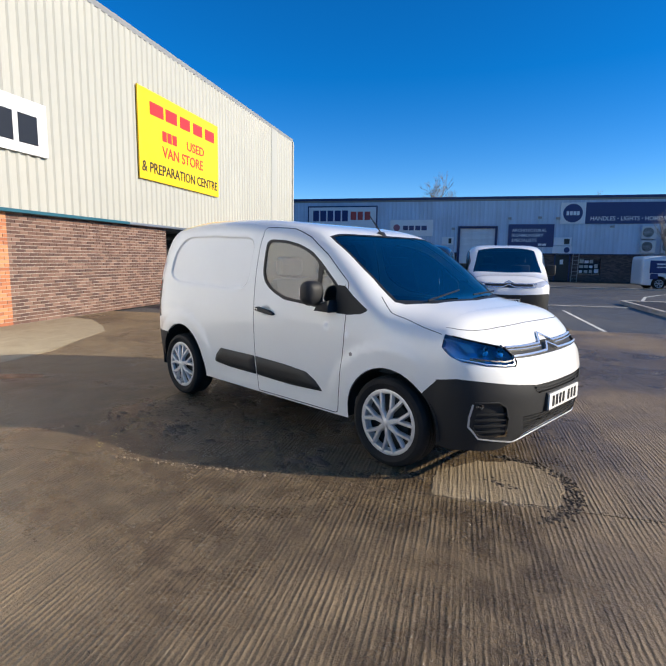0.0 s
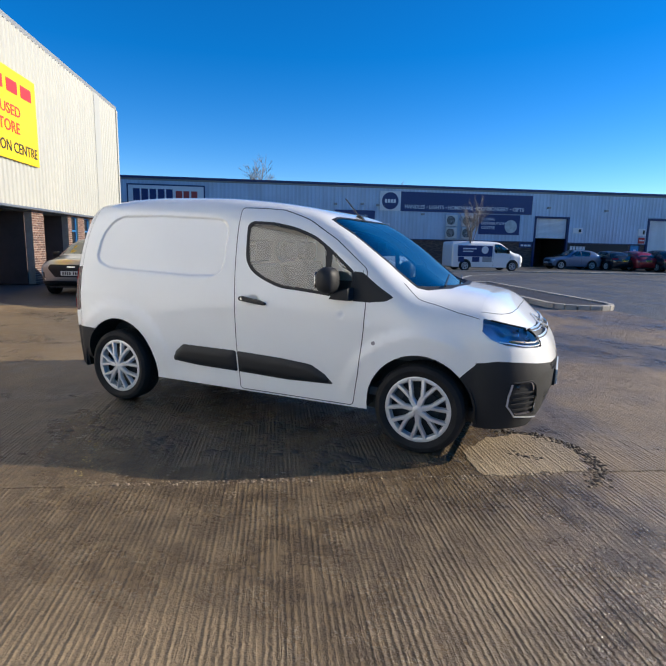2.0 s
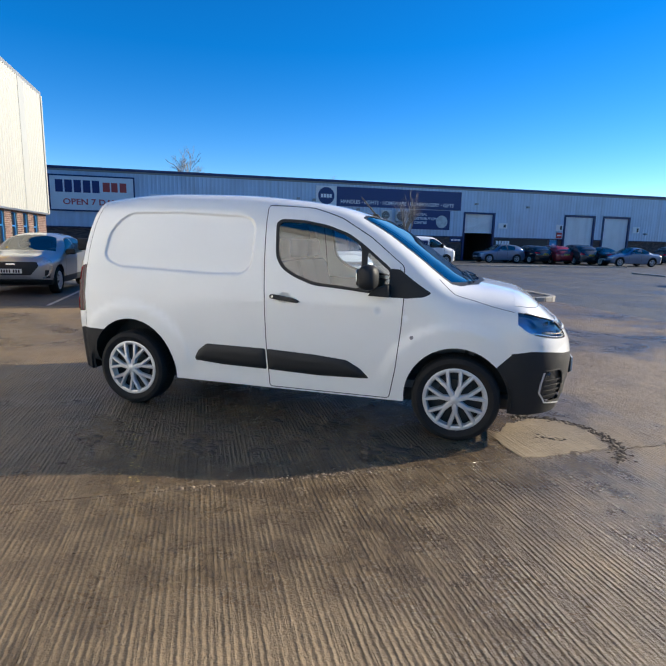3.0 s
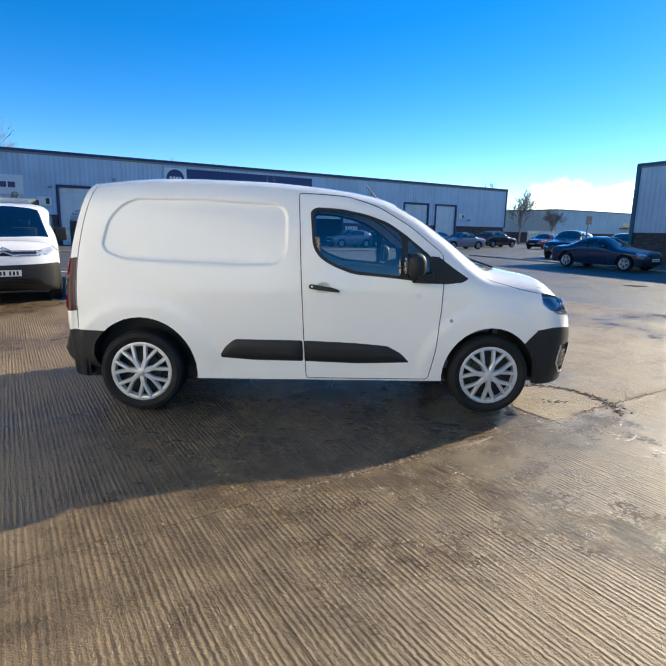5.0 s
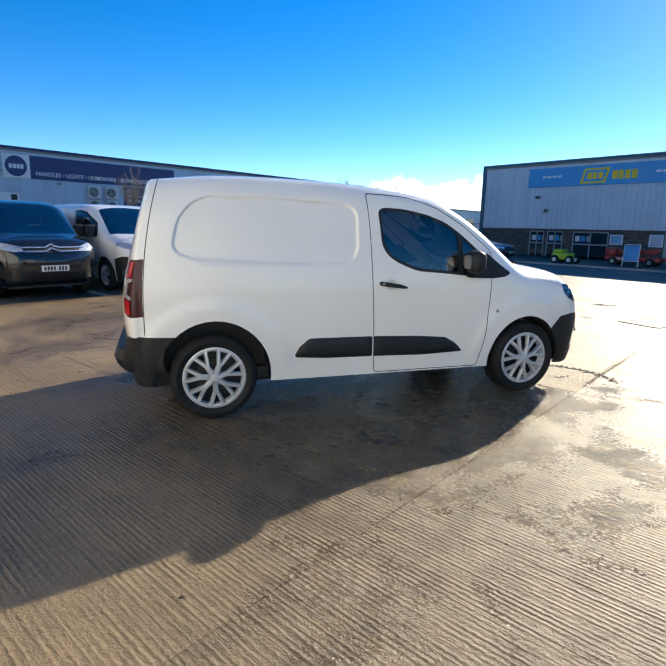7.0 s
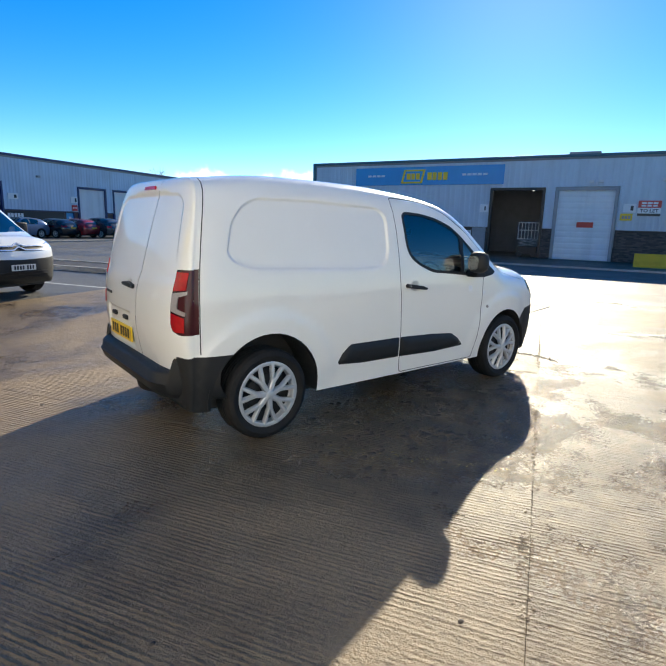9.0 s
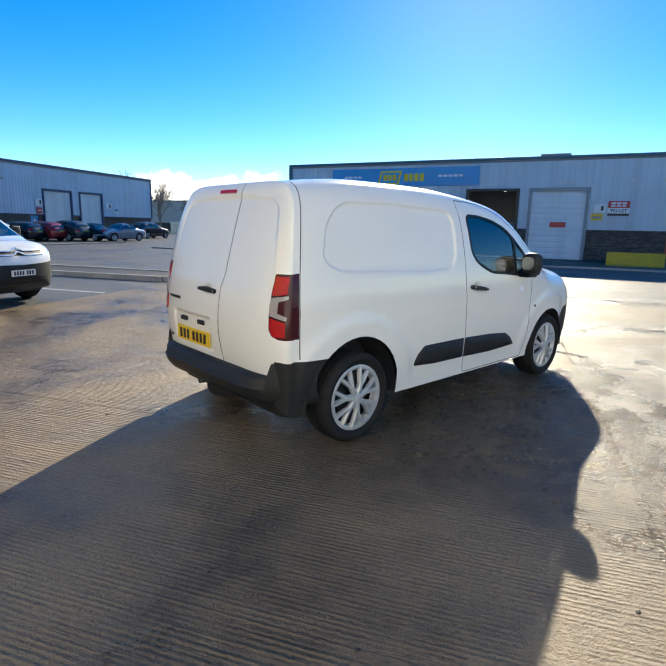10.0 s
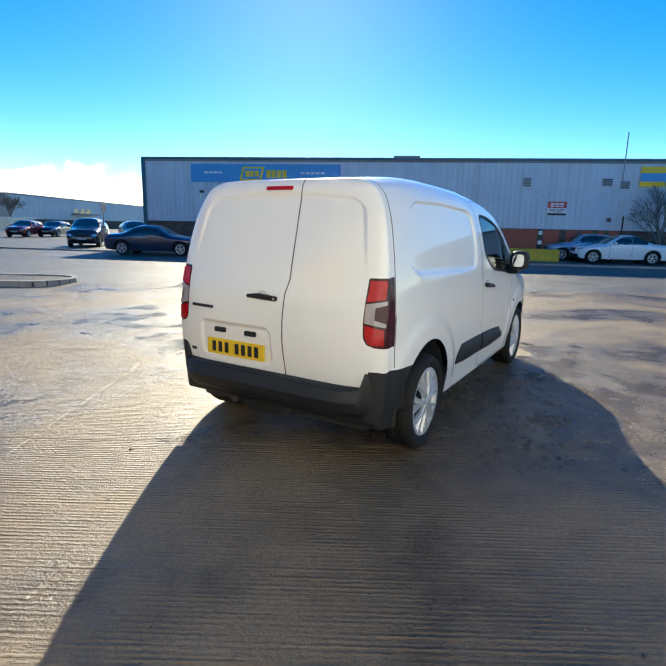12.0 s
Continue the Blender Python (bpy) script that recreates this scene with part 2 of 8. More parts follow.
def ground_material(name, base, mud, groove=0.0, wet=0.5, stone=0.3, seed=0.0, dry_rough=0.66, damp_shade_spot=None):
    """Worn yard surface: stains, mud, tamped grooves along the estate's depth, wet patches with low roughness.
    An optional round spot adds damp and paints the van's shadow darker.
    """
    m = bpy.data.materials.new(name)
    m.use_nodes = True
    nt = m.node_tree
    b = nt.nodes["Principled BSDF"]
    b.inputs["Specular IOR Level"].default_value = 0.42
    pos = nt.nodes.new("ShaderNodeNewGeometry").outputs["Position"]

    def mapping(scale=(1, 1, 1), turn=0.0, shift=0.0):
        mp = nt.nodes.new("ShaderNodeMapping")
        mp.vector_type = "TEXTURE"
        mp.inputs["Rotation"].default_value = (0, 0, radians(turn))
        mp.inputs["Scale"].default_value = scale
        mp.inputs["Location"].default_value = (shift, shift * 0.7, 0)
        nt.links.new(pos, mp.inputs["Vector"])
        return mp.outputs["Vector"]

    def noise_of(vec, sc, detail=5, rough=0.55, dist=0.0):
        n = nt.nodes.new("ShaderNodeTexNoise")
        n.inputs["Scale"].default_value, n.inputs["Detail"].default_value = sc, detail
        n.inputs["Roughness"].default_value, n.inputs["Distortion"].default_value = rough, dist
        nt.links.new(vec, n.inputs["Vector"])
        return n.outputs["Fac"]

    def ramp(fac, lo, hi, a=0.0, bb=1.0):
        r = nt.nodes.new("ShaderNodeMapRange")
        r.interpolation_type = "SMOOTHSTEP"
        for k, v in (("From Min", lo), ("From Max", hi), ("To Min", a), ("To Max", bb)):
            r.inputs[k].default_value = v
        nt.links.new(fac, r.inputs["Value"])
        return r.outputs["Result"]

    def mix(fac, a, c):
        mx = nt.nodes.new("ShaderNodeMix")
        mx.data_type = "RGBA"
        for key, val in (("A", a), ("B", c)):
            if isinstance(val, tuple):
                mx.inputs[key].default_value = (*val, 1)
            else:
                nt.links.new(val, mx.inputs[key])
        nt.links.new(fac, mx.inputs["Factor"])
        return mx.outputs["Result"]

    def calc(op, a, c):
        mt = nt.nodes.new("ShaderNodeMath")
        mt.operation = op
        for i, val in enumerate((a, c)):
            if isinstance(val, (int, float)):
                mt.inputs[i].default_value = val
            else:
                nt.links.new(val, mt.inputs[i])
        return mt.outputs[0]
    plain = mapping(shift=seed)
    along = mapping((1.8, 0.4, 1), 120, seed)
    big = noise_of(plain, 0.28, 4)
    mid = noise_of(plain, 1.3, 6)
    streaks = noise_of(along, 2.2, 6, 0.6)
    fine = noise_of(plain, 38, 4, 0.7)
    gravel = noise_of(plain, 120, 2, 0.6)
    oi = nt.nodes.new("ShaderNodeObjectInfo").outputs["Random"]
    col = mix(ramp(big, 0.36, 0.66, 0, 0.55), base, mud)
    col = mix(ramp(noise_of(plain, 3.2, 8, 0.62), 0.46, 0.74, 0, 0.4), col, tuple(c * 0.6 for c in mud))
    col = mix(ramp(streaks, 0.5, 0.75, 0, 0.4), col, tuple(min(1, c * 1.4) for c in base))
    col = mix(ramp(fine, 0.42, 0.7, 0, stone), col, tuple(c * 0.35 for c in base))
    col = mix(ramp(gravel, 0.6, 0.75, 0, stone), col, tuple(min(1, c * 1.8) for c in base))
    wet_shade = noise_of(mapping((1, 1, 1), 30, seed + 7), 0.42, 6, 0.62, 0.6)
    wet_shade = calc("ADD", wet_shade, calc("MULTIPLY", oi, 0.06))
    # round spot beside the van: real damp, plus its shadow deepened in the colour
    if damp_shade_spot:
        vd = nt.nodes.new("ShaderNodeVectorMath")
        vd.operation = "DISTANCE"
        nt.links.new(mapping(), vd.inputs[0])
        vd.inputs[1].default_value = damp_shade_spot
        wet_shade = calc("ADD", wet_shade, ramp(vd.outputs["Value"], 1.1, 2.6, 0.34, 0.0))
    wet_shade = ramp(wet_shade, 0.43, 0.66, 0, wet)
    col = mix(wet_shade, col, mix(ramp(noise_of(plain, 5.5, 7, 0.65), 0.4, 0.62), tuple(c * 0.42 for c in mud), tuple(c * 0.53 for c in base)))
    nt.links.new(col, b.inputs["Base Color"])
    shine = calc("MULTIPLY", wet_shade, calc("MULTIPLY", ramp(mid, 0.38, 0.60, 0.22, 0.50), ramp(fine, 0.35, 0.6, 1.0, 0.7)))
    nt.links.new(calc("SUBTRACT", dry_rough, shine), b.inputs["Roughness"])
    height = calc("MULTIPLY", fine, 1.0)
    height = calc("ADD", height, calc("MULTIPLY", gravel, 0.6))
    height = calc("ADD", height, calc("MULTIPLY", noise_of(plain, 11, 6, 0.65), 1.3))
    if groove:
        w = nt.nodes.new("ShaderNodeTexWave")
        w.wave_type, w.bands_direction = "BANDS", "Y"
        w.inputs["Scale"].default_value = 11.0
        w.inputs["Distortion"].default_value, w.inputs["Detail"].default_value, w.inputs["Detail Scale"].default_value = 2.2, 4, 3.0
        nt.links.new(mapping((1, 1, 1), 120, 0), w.inputs["Vector"])
        lines = noise_of(mapping((0.45, 0.03, 1), 120, seed), 1.0, 4, 0.6)
        worn = calc("MULTIPLY", ramp(noise_of(plain, 0.8, 6, 0.7), 0.38, 0.64, 0.3, 1.0), ramp(lines, 0.36, 0.64, 0.25, 1.3))
        height = calc("ADD", height, calc("MULTIPLY", calc("MULTIPLY", w.outputs["Fac"], worn), groove))
        height = calc("ADD", height, calc("MULTIPLY", lines, groove * 0.8))
        low = calc("MULTIPLY", calc("SUBTRACT", 1.0, w.outputs["Fac"]), worn)
        nt.links.new(mix(calc("MULTIPLY", low, 0.32), col, tuple(c * 0.45 for c in mud)), b.inputs["Base Color"])
    bp = nt.nodes.new("ShaderNodeBump")
    bp.inputs["Strength"].default_value, bp.inputs["Distance"].default_value = 0.8, 0.012
    nt.links.new(height, bp.inputs["Height"])
    nt.links.new(bp.outputs["Normal"], b.inputs["Normal"])
    return m


# the spot at (1.7, -0.9) darkens damp ground and the van's shadow together
M_concrete = ground_material("tamped_concrete", (0.27, 0.195, 0.115), (0.17, 0.118, 0.07), groove=0.75, wet=0.9, stone=0.5, dry_rough=0.56, damp_shade_spot=(1.7, -0.9, 0.0))
M_asphalt = ground_material("worn_asphalt", (0.095, 0.096, 0.098), (0.105, 0.098, 0.088), groove=0.0, wet=0.45, stone=0.5, seed=3.0, dry_rough=0.62)
M_dirt = ground_material("damp_soil", (0.05, 0.042, 0.035), (0.035, 0.028, 0.022), wet=0.3, stone=0.6, seed=9.0)

# ---------------------------------------------------------------- ground
ESTATE = rot_z(30)


def grid_sheet(x0, x1, y0, y1, z, nx, ny):
    bm = bmesh.new()
    vs = [[bm.verts.new((x0 + (x1 - x0) * i / nx, y0 + (y1 - y0) * j / ny, z)) for j in range(ny + 1)] for i in range(nx + 1)]
    for i in range(nx):
        for j in range(ny):
            bm.faces.new((vs[i][j], vs[i + 1][j], vs[i + 1][j + 1], vs[i][j + 1]))
    return bm


ground = part("ground", grid_sheet(-700, 700, -700, 700, -0.03, 20, 20), M_asphalt)
tagged(ground, "dark worn asphalt of the estate roads and bays", "ground", kind="structure")

yard = thing("pavement", "brown tamped concrete yard slabs, wet in patches", "pavement", ESTATE, kind="structure")
U_JOINTS = [-25.05, -20.15, -15.25, -10.35, -5.4, -0.5, 9.25]
V_JOINTS = [-16.2, -11.65, -7.1, -2.555, 1.97, 6.35]


def build_slabs():
    made = {}
    for a, b in zip(U_JOINTS, U_JOINTS[1:]):
        for c, d in zip(V_JOINTS, V_JOINTS[1:]):
            key = (round(b - a, 2), round(d - c, 2))
            if key not in made:
                w, h = (b - a) / 2 - 0.0005, (d - c) / 2 - 0.0005
                made[key] = mesh_of(box(-w, w, -h, h, -0.06, 0.0, 0.002, seg=1), M_concrete, name="slab")
            ob = part("slab", made[key], M_concrete, yard)
            ob.location = ((a + b) / 2, (c + d) / 2, 0)


build_slabs()
M_apron = ground_material("pale_apron_concrete", (0.44, 0.36, 0.24), (0.34, 0.26, 0.17), groove=0.0, wet=0.2, stone=0.3, seed=6.0, dry_rough=0.8)
apron = part("pavement", prism([(-9.0, 6.58), (4.7, 6.58), (4.5, 5.8), (3.7, 4.9), (3.0, 4.3), (1.9, 4.0), (0.9, 3.65), (-9.0, 3.3)], -0.03, 0.005, axis="z"), M_apron)
apron.matrix_world = rot_z(120)
tagged(apron, "pale dry concrete apron along the brick wall", "pavement", kind="structure")

# ---------------------------------------------------------------- buildings


def corrugated(rects, y, mat, pitch=0.2, depth=0.03, bm=None):
    """Trapezoid-ribbed sheet over a list of rectangles (x0, x1, z0, z1), facing -y."""
    bm = bm or bmesh.new()
    for x0, x1, z0, z1 in rects:
        xs = [(x0, 0.0)]
        k = math.floor(x0 / pitch)
        while k * pitch < x1:
            for f, dd in ((0.0, 0.0), (0.45, 0.0), (0.6, depth), (0.85, depth)):
                x = (k + f) * pitch
                if x0 + 1e-4 < x < x1 - 1e-4:
                    xs.append((x, dd))
            k += 1
        xs.append((x1, 0.0))
        lo = [bm.verts.new((x, y - dd, z0)) for x, dd in xs]
        hi = [bm.verts.new((x, y - dd, z1)) for x, dd in xs]
        for i in range(len(xs) - 1):
            bm.faces.new((lo[i], lo[i + 1], hi[i + 1], hi[i]))
    return bm


def around(x0, x1, z0, z1, holes):
    """Rectangles that fill x0..x1, z0..z1 but for the holes (x0, x1, z0, z1)."""
    cuts = sorted({x0, x1, *[h[0] for h in holes], *[h[1] for h in holes]})
    out = []
    for a, b in zip(cuts, cuts[1:]):
        z = z0
        for h in sorted((h for h in holes if h[0] <= a + 1e-6 and h[1] >= b - 1e-6), key=lambda h: h[2]):
            if h[2] > z:
                out.append((a, b, z, min(h[2], z1)))
            z = max(z, h[3])
        if z < z1:
            out.append((a, b, z, z1))
    return out


def solid_wall(rects, y0, y1):
    bm = bmesh.new()
    for r in rects:
        box(r[0], r[1], y0, y1, r[2], r[3], 0, bm)
    return bm


def shutter(parent, x0, x1, z0, z1, y, mat, name="roller_shutter", frame_mat=None, pitch=0.09, label=""):
    """A roller door of curved slats between guide rails."""
    bm = bmesh.new()
    n = max(4, int((z1 - z0) / pitch))
    prof = []
    for i in range(n):
        a = z0 + (z1 - z0) * i / n
        h = (z1 - z0) / n
        prof += [(a, 0.0), (a + h * 0.25, -0.014), (a + h * 0.7, -0.014), (a + h * 0.92, 0.004)]
    prof.append((z1, 0.0))
    lo = [bm.verts.new((x0, y + d, z)) for z, d in prof]
    hi = [bm.verts.new((x1, y + d, z)) for z, d in prof]
    for i in range(len(prof) - 1):
        bm.faces.new((lo[i], hi[i], hi[i + 1], lo[i + 1]))
    door = part(name, bm, mat, parent, label)
    if frame_mat:
        for a, b, c, d in ((x0 - 0.16, x0, z0, z1 + 0.16), (x1, x1 + 0.16, z0, z1 + 0.16), (x0, x1, z1, z1 + 0.16)):
            part("door_frame", box(a, b, y - 0.16, y + 0.05, c, d, 0.01), frame_mat, door)
    return door


def sign_board(parent, x0, x1, z0, z1, y, mat, name="sign_board", label="", rim=None):
    ob = part(name, box(x0, x1, y - 0.05, y, z0, z1, 0.008), mat, parent, label)
    if rim:
        for a, b, c, d in ((x0 - 0.1, x1 + 0.1, z1, z1 + 0.1), (x0 - 0.1, x1 + 0.1, z0 - 0.1, z0), (x0 - 0.1, x0, z0, z1), (x1, x1 + 0.1, z0, z1)):
            part("sign_rim", box(a, b, y - 0.07, y, c, d, 0.006), rim, ob)
    return ob


def brick_wall(parent, x0, x1, z0, z1, y, mat, mortar, max_parts=300, px=None, holes=(), thick=0.22, name="brick_panel"):
    """Stretcher-bond wall: mortar core with bricks set 6 mm proud. Bricks between px[0] and px[1] are pieces, the rest one mesh."""
    rects = around(x0, x1, z0, z1, list(holes))
    core = part(name, solid_wall([(a, b, c, d) for a, b, c, d in rects], y + 0.008, y + thick), mortar, parent)
    L, H, J = 0.225, 0.075, 0.014
    unit = mesh_of(box(-L / 2 + J / 2, L / 2 - J / 2, -0.02, 0.02, -H / 2 + J / 2, H / 2 - J / 2, 0.004, seg=1), mat, name="brick")
    half = mesh_of(box(-L / 4 + J / 2, L / 4 - J / 2, -0.02, 0.02, -H / 2 + J / 2, H / 2 - J / 2, 0.004, seg=1), mat, name="brick")
    rnd = random.Random(int(x0 * 10) + 5)
    rest = bmesh.new()
    count = 0
    rows = int(round((z1 - z0) / H))
    for r in range(rows):
        z = z0 + (r + 0.5) * H
        for a, b, c, d in rects:
            if not c - 1e-3 < z < d + 1e-3:
                continue
            x = a
            first = r % 2 == 1
            while x < b - 0.03:
                w = L / 2 if first else L
                first = False
                if x + w > b + 0.01:
                    w = b - x
                if w > 0.06:
                    cx = x + w / 2
                    out = y + 0.018 - 0.003 * rnd.random()
                    if count < max_parts and px and px[0] < cx < px[1] and (abs(w - L) < 0.02 or abs(w - L / 2) < 0.02):
                        ob = part("brick", unit if abs(w - L) < 0.02 else half, mat, core)
                        ob.location = (cx, out, z)
                        count += 1
                    else:
                        box(x + J / 2, x + w - J / 2, out - 0.02, out + 0.02, z - H / 2 + J / 2, z + H / 2 - J / 2, 0, rest)
                x += w
    if rest.verts:
        ob = part("bricks", fast_mesh(rest, mat), mat, core)
        tagged(ob, kind="stuff")
    else:
        rest.free()
    return core


def fast_mesh(bm, mat):
    me = bpy.data.meshes.new("piece")
    bm.to_mesh(me)
    bm.free()
    me.materials.append(mat)
    return me


def islands(mat_name, base, dark, light):
    """Brick colour that changes from brick to brick in a joined mesh."""
    m = material(mat_name, base, 0.88, grain=0.4, bump=0.3)
    nt = m.node_tree
    b = nt.nodes["Principled BSDF"]
    g = nt.nodes.new("ShaderNodeNewGeometry")
    cr = nt.nodes.new("ShaderNodeValToRGB")
    cr.color_ramp.elements[0].color, cr.color_ramp.elements[1].color = (*dark, 1), (*light, 1)
    e = cr.color_ramp.elements.new(0.5)
    e.color = (*base, 1)
    oi = nt.nodes.new("ShaderNodeObjectInfo")
    mt = nt.nodes.new("ShaderNodeMath")
    mt.operation = "ADD"
    nt.links.new(g.outputs["Random Per Island"], mt.inputs[0])
    nt.links.new(oi.outputs["Random"], mt.inputs[1])
    fr = nt.nodes.new("ShaderNodeMath")
    fr.operation = "FRACT"
    nt.links.new(mt.outputs[0], fr.inputs[0])
    nt.links.new(fr.outputs[0], cr.inputs["Fac"])
    nt.links.new(cr.outputs["Color"], b.inputs["Base Color"])
    return m


M_bricks = islands("mixed_brick", (0.135, 0.072, 0.055), (0.085, 0.048, 0.042), (0.22, 0.13, 0.10))
M_bricks_dark = islands("dark_mixed_brick", (0.10, 0.075, 0.068), (0.06, 0.046, 0.043), (0.15, 0.11, 0.095))
M_bricks_orange = islands("orange_mixed_brick", (0.50, 0.2, 0.09), (0.35, 0.12, 0.06), (0.62, 0.28, 0.14))

# -- the cream unit beside the yard: local x runs along its front, -y faces the yard
cream = thing("industrial_unit", "cream ribbed-steel unit on a red-brick ground floor", "building", rot_z(120))
CY, CB, CT, CX0, CX1 = 6.6, 2.36, 7.4, -14.0, 21.2


def build_cream():
    part("cladding", corrugated([(CX0, -12.4, CB, CT), (-12.4, 1.6, 6.7, CT), (1.6, CX1, CB, CT)], CY - 0.12, M_cream, 0.25, 0.035), M_cream, cream, "cream ribbed steel cladding")
    part("side_cladding", box(CX0, CX0 + 0.05, CY - 0.1, CY + 25, CB, CT), M_cream, cream)
    part("end_cladding", box(CX1 - 0.05, CX1, CY - 0.12, CY + 25, CB, CT), M_cream, cream)
    part("corner_trim", box(CX1 - 0.14, CX1 + 0.03, CY - 0.18, CY - 0.02, CB, CT, 0.01), M_cream, cream)
    part("downpipe_trim", box(18.0, 18.7, CY - 0.165, CY - 0.1, CB, CT, 0.01), M_cream, cream)
    part("bottom_flashing", box(1.6, 7.0, CY - 0.17, CY + 0.02, CB - 0.05, CB + 0.02, 0.005), M_teal, cream, "teal steel flashing")
    part("bottom_flashing", box(7.0, CX1, CY - 0.17, CY + 0.02, CB - 0.05, CB + 0.02, 0.005), M_steel, cream, "grey steel flashing")
    part("roof", box(CX0, CX1, CY - 0.14, CY + 25, CT, CT + 0.15), M_roofing, cream)
    # ground floor: long brick wall, shutter bay, pier, door bay, brick with narrow windows
    top = CB - 0.05
    brick_wall(cream, 3.12, 9.05, 0, top, CY, M_bricks, M_mortar, 300, (3.1, 6.2))
    brick_wall(cream, 2.78, 3.12, 0, top, CY - 0.02, M_bricks_orange, M_mortar, 0)
    brick_wall(cream, 1.6, 2.78, 0, top, CY, M_bricks, M_mortar, 0)
    brick_wall(cream, CX0, -12.4, 0, top, CY, M_bricks, M_mortar, 0)
    shutter(cream, -12.4, 1.6, 0, 6.7, CY - 0.02, M_shutter_white, pitch=0.2, label="wide white roller shutter")
    brick_wall(cream, 12.0, 12.85, 0, top, CY, M_bricks, M_mortar, 120, (12, 12.9))
    wins = [(x, x + 0.62, 0.95, top - 0.03) for x in (15.25, 16.6, 17.95, 19.3)]
    brick_wall(cream, 14.9, CX1, 0, top, CY, M_bricks, M_mortar, 0, None, wins)
    part("soffit", box(8.9, 15.0, CY, CY + 1.6, top - 0.06, top, 0), M_dark, cream)
    part("bay_wall", box(9.05, 9.15, CY + 0.22, CY + 1.5, 0, top - 0.06, 0), M_mortar, cream)
    part("bay_wall", box(11.95, 12.05, CY + 0.22, CY + 1.5, 0, top - 0.06, 0), M_brick_dark, cream)
    part("bay_wall", box(14.9, 15.0, CY + 0.22, CY + 1.5, 0, top - 0.06, 0), M_brick_dark, cream)
    part("bay_wall", box(12.75, 12.85, CY + 0.22, CY + 1.5, 0, top - 0.06, 0), M_brick_dark, cream)
    shutter(cream, 9.95, 11.95, 0, top - 0.06, CY + 1.2, M_shutter_dark, label="dark steel roller shutter")
    g = part("side_window", box(9.22, 9.86, CY + 1.1, CY + 1.16, 0.3, 1.85, 0.004), M_window_dark, cream)
    for a, b, c, d in ((9.16, 9.92, 0.2, 0.3), (9.16, 9.92, 1.85, 2.2), (9.16, 9.22, 0.3, 1.85), (9.86, 9.95, 0.3, 1.85), (9.22, 9.86, 1.02, 1.16)):
        part("window_bar", box(a, b, CY + 1.06, CY + 1.2, c, d, 0.005), M_white_plastic if c == 1.02 else M_dark, g)
    shutter(cream, 12.9, 14.88, 0, top - 0.06, CY + 1.2, M_shutter_dark, label="dark steel roller shutter")
    for a, b, c, d in wins:
        w = part("window", box(a + 0.05, b - 0.05, CY + 0.1, CY + 0.12, c + 0.05, d - 0.05), M_window_dark, cream)
        for r in ((a, a + 0.06, c, d), (b - 0.06, b, c, d), (a, b, d - 0.06, d), (a, b, c, c + 0.06), (a, b, (c + d) / 2 + 0.1, (c + d) / 2 + 0.16)):
            part("window_frame", box(r[0], r[1], CY + 0.06, CY + 0.14, r[2], r[3], 0.004), M_blue_frame, w)
    part("back_wall", box(CX0, CX1, CY + 24.8, CY + 25, 0, CB), M_mortar, cream)
    part("end_wall", box(CX1 - 0.25, CX1 - 0.02, CY + 0.24, CY + 24.8, 0, CB), M_bricks, cream)
    # yellow sign and white number board
    y = CY - 0.16
    s = sign_board(cream, 7.5, 12.33, 3.62, 6.1, y, M_sign_yellow, label="yellow sign with red and black lettering")
    at = lambda x, z: pose(x, y - 0.056, z)
    bars("lettering", 8.0, 12.1, 5.45, 5.8, y - 0.052, M_red, s, 5)
    bars("lettering", 8.65, 9.5, 4.84, 5.13, y - 0.052, M_red, s, 3)
    lettering("lettering", "USED", 1.15, 0.29, M_red, s, at(10.1, 4.84), bold=0.012)
    lettering("lettering", "VAN STORE", 2.5, 0.32, M_red, s, at(8.65, 4.37), bold=0.012)
    lettering("lettering", "& PREPARATION CENTRE", 4.6, 0.3, M_black, s, at(7.6, 3.83), bold=0.012)
    b = sign_board(cream, 1.6, 4.16, 3.52, 4.6, y, M_sign_white, label="white board with dark numerals")
    bars("lettering", 2.0, 4.0, 3.72, 4.3, y - 0.052, M_black, b, 3)


build_cream()

# -- long grey terrace of units across the road
terrace = thing("unit_terrace", "long grey steel-clad terrace of trade units", "building", ESTATE)
MY, MB, MT, MX0, MX1 = 36.0, 2.0, 6.02, -34.0, 46.6


def number_board(parent, x0, x1, z0, z1, y):
    b = sign_board(parent, x0, x1, z0, z1, y, M_sign_white, "number_board", "small white unit number board")
    bars("lettering", x0 + (x1 - x0) * 0.55, x1 - 0.1, z0 + 0.1, z1 - 0.1, y - 0.052, M_black, b, 1)
    return b


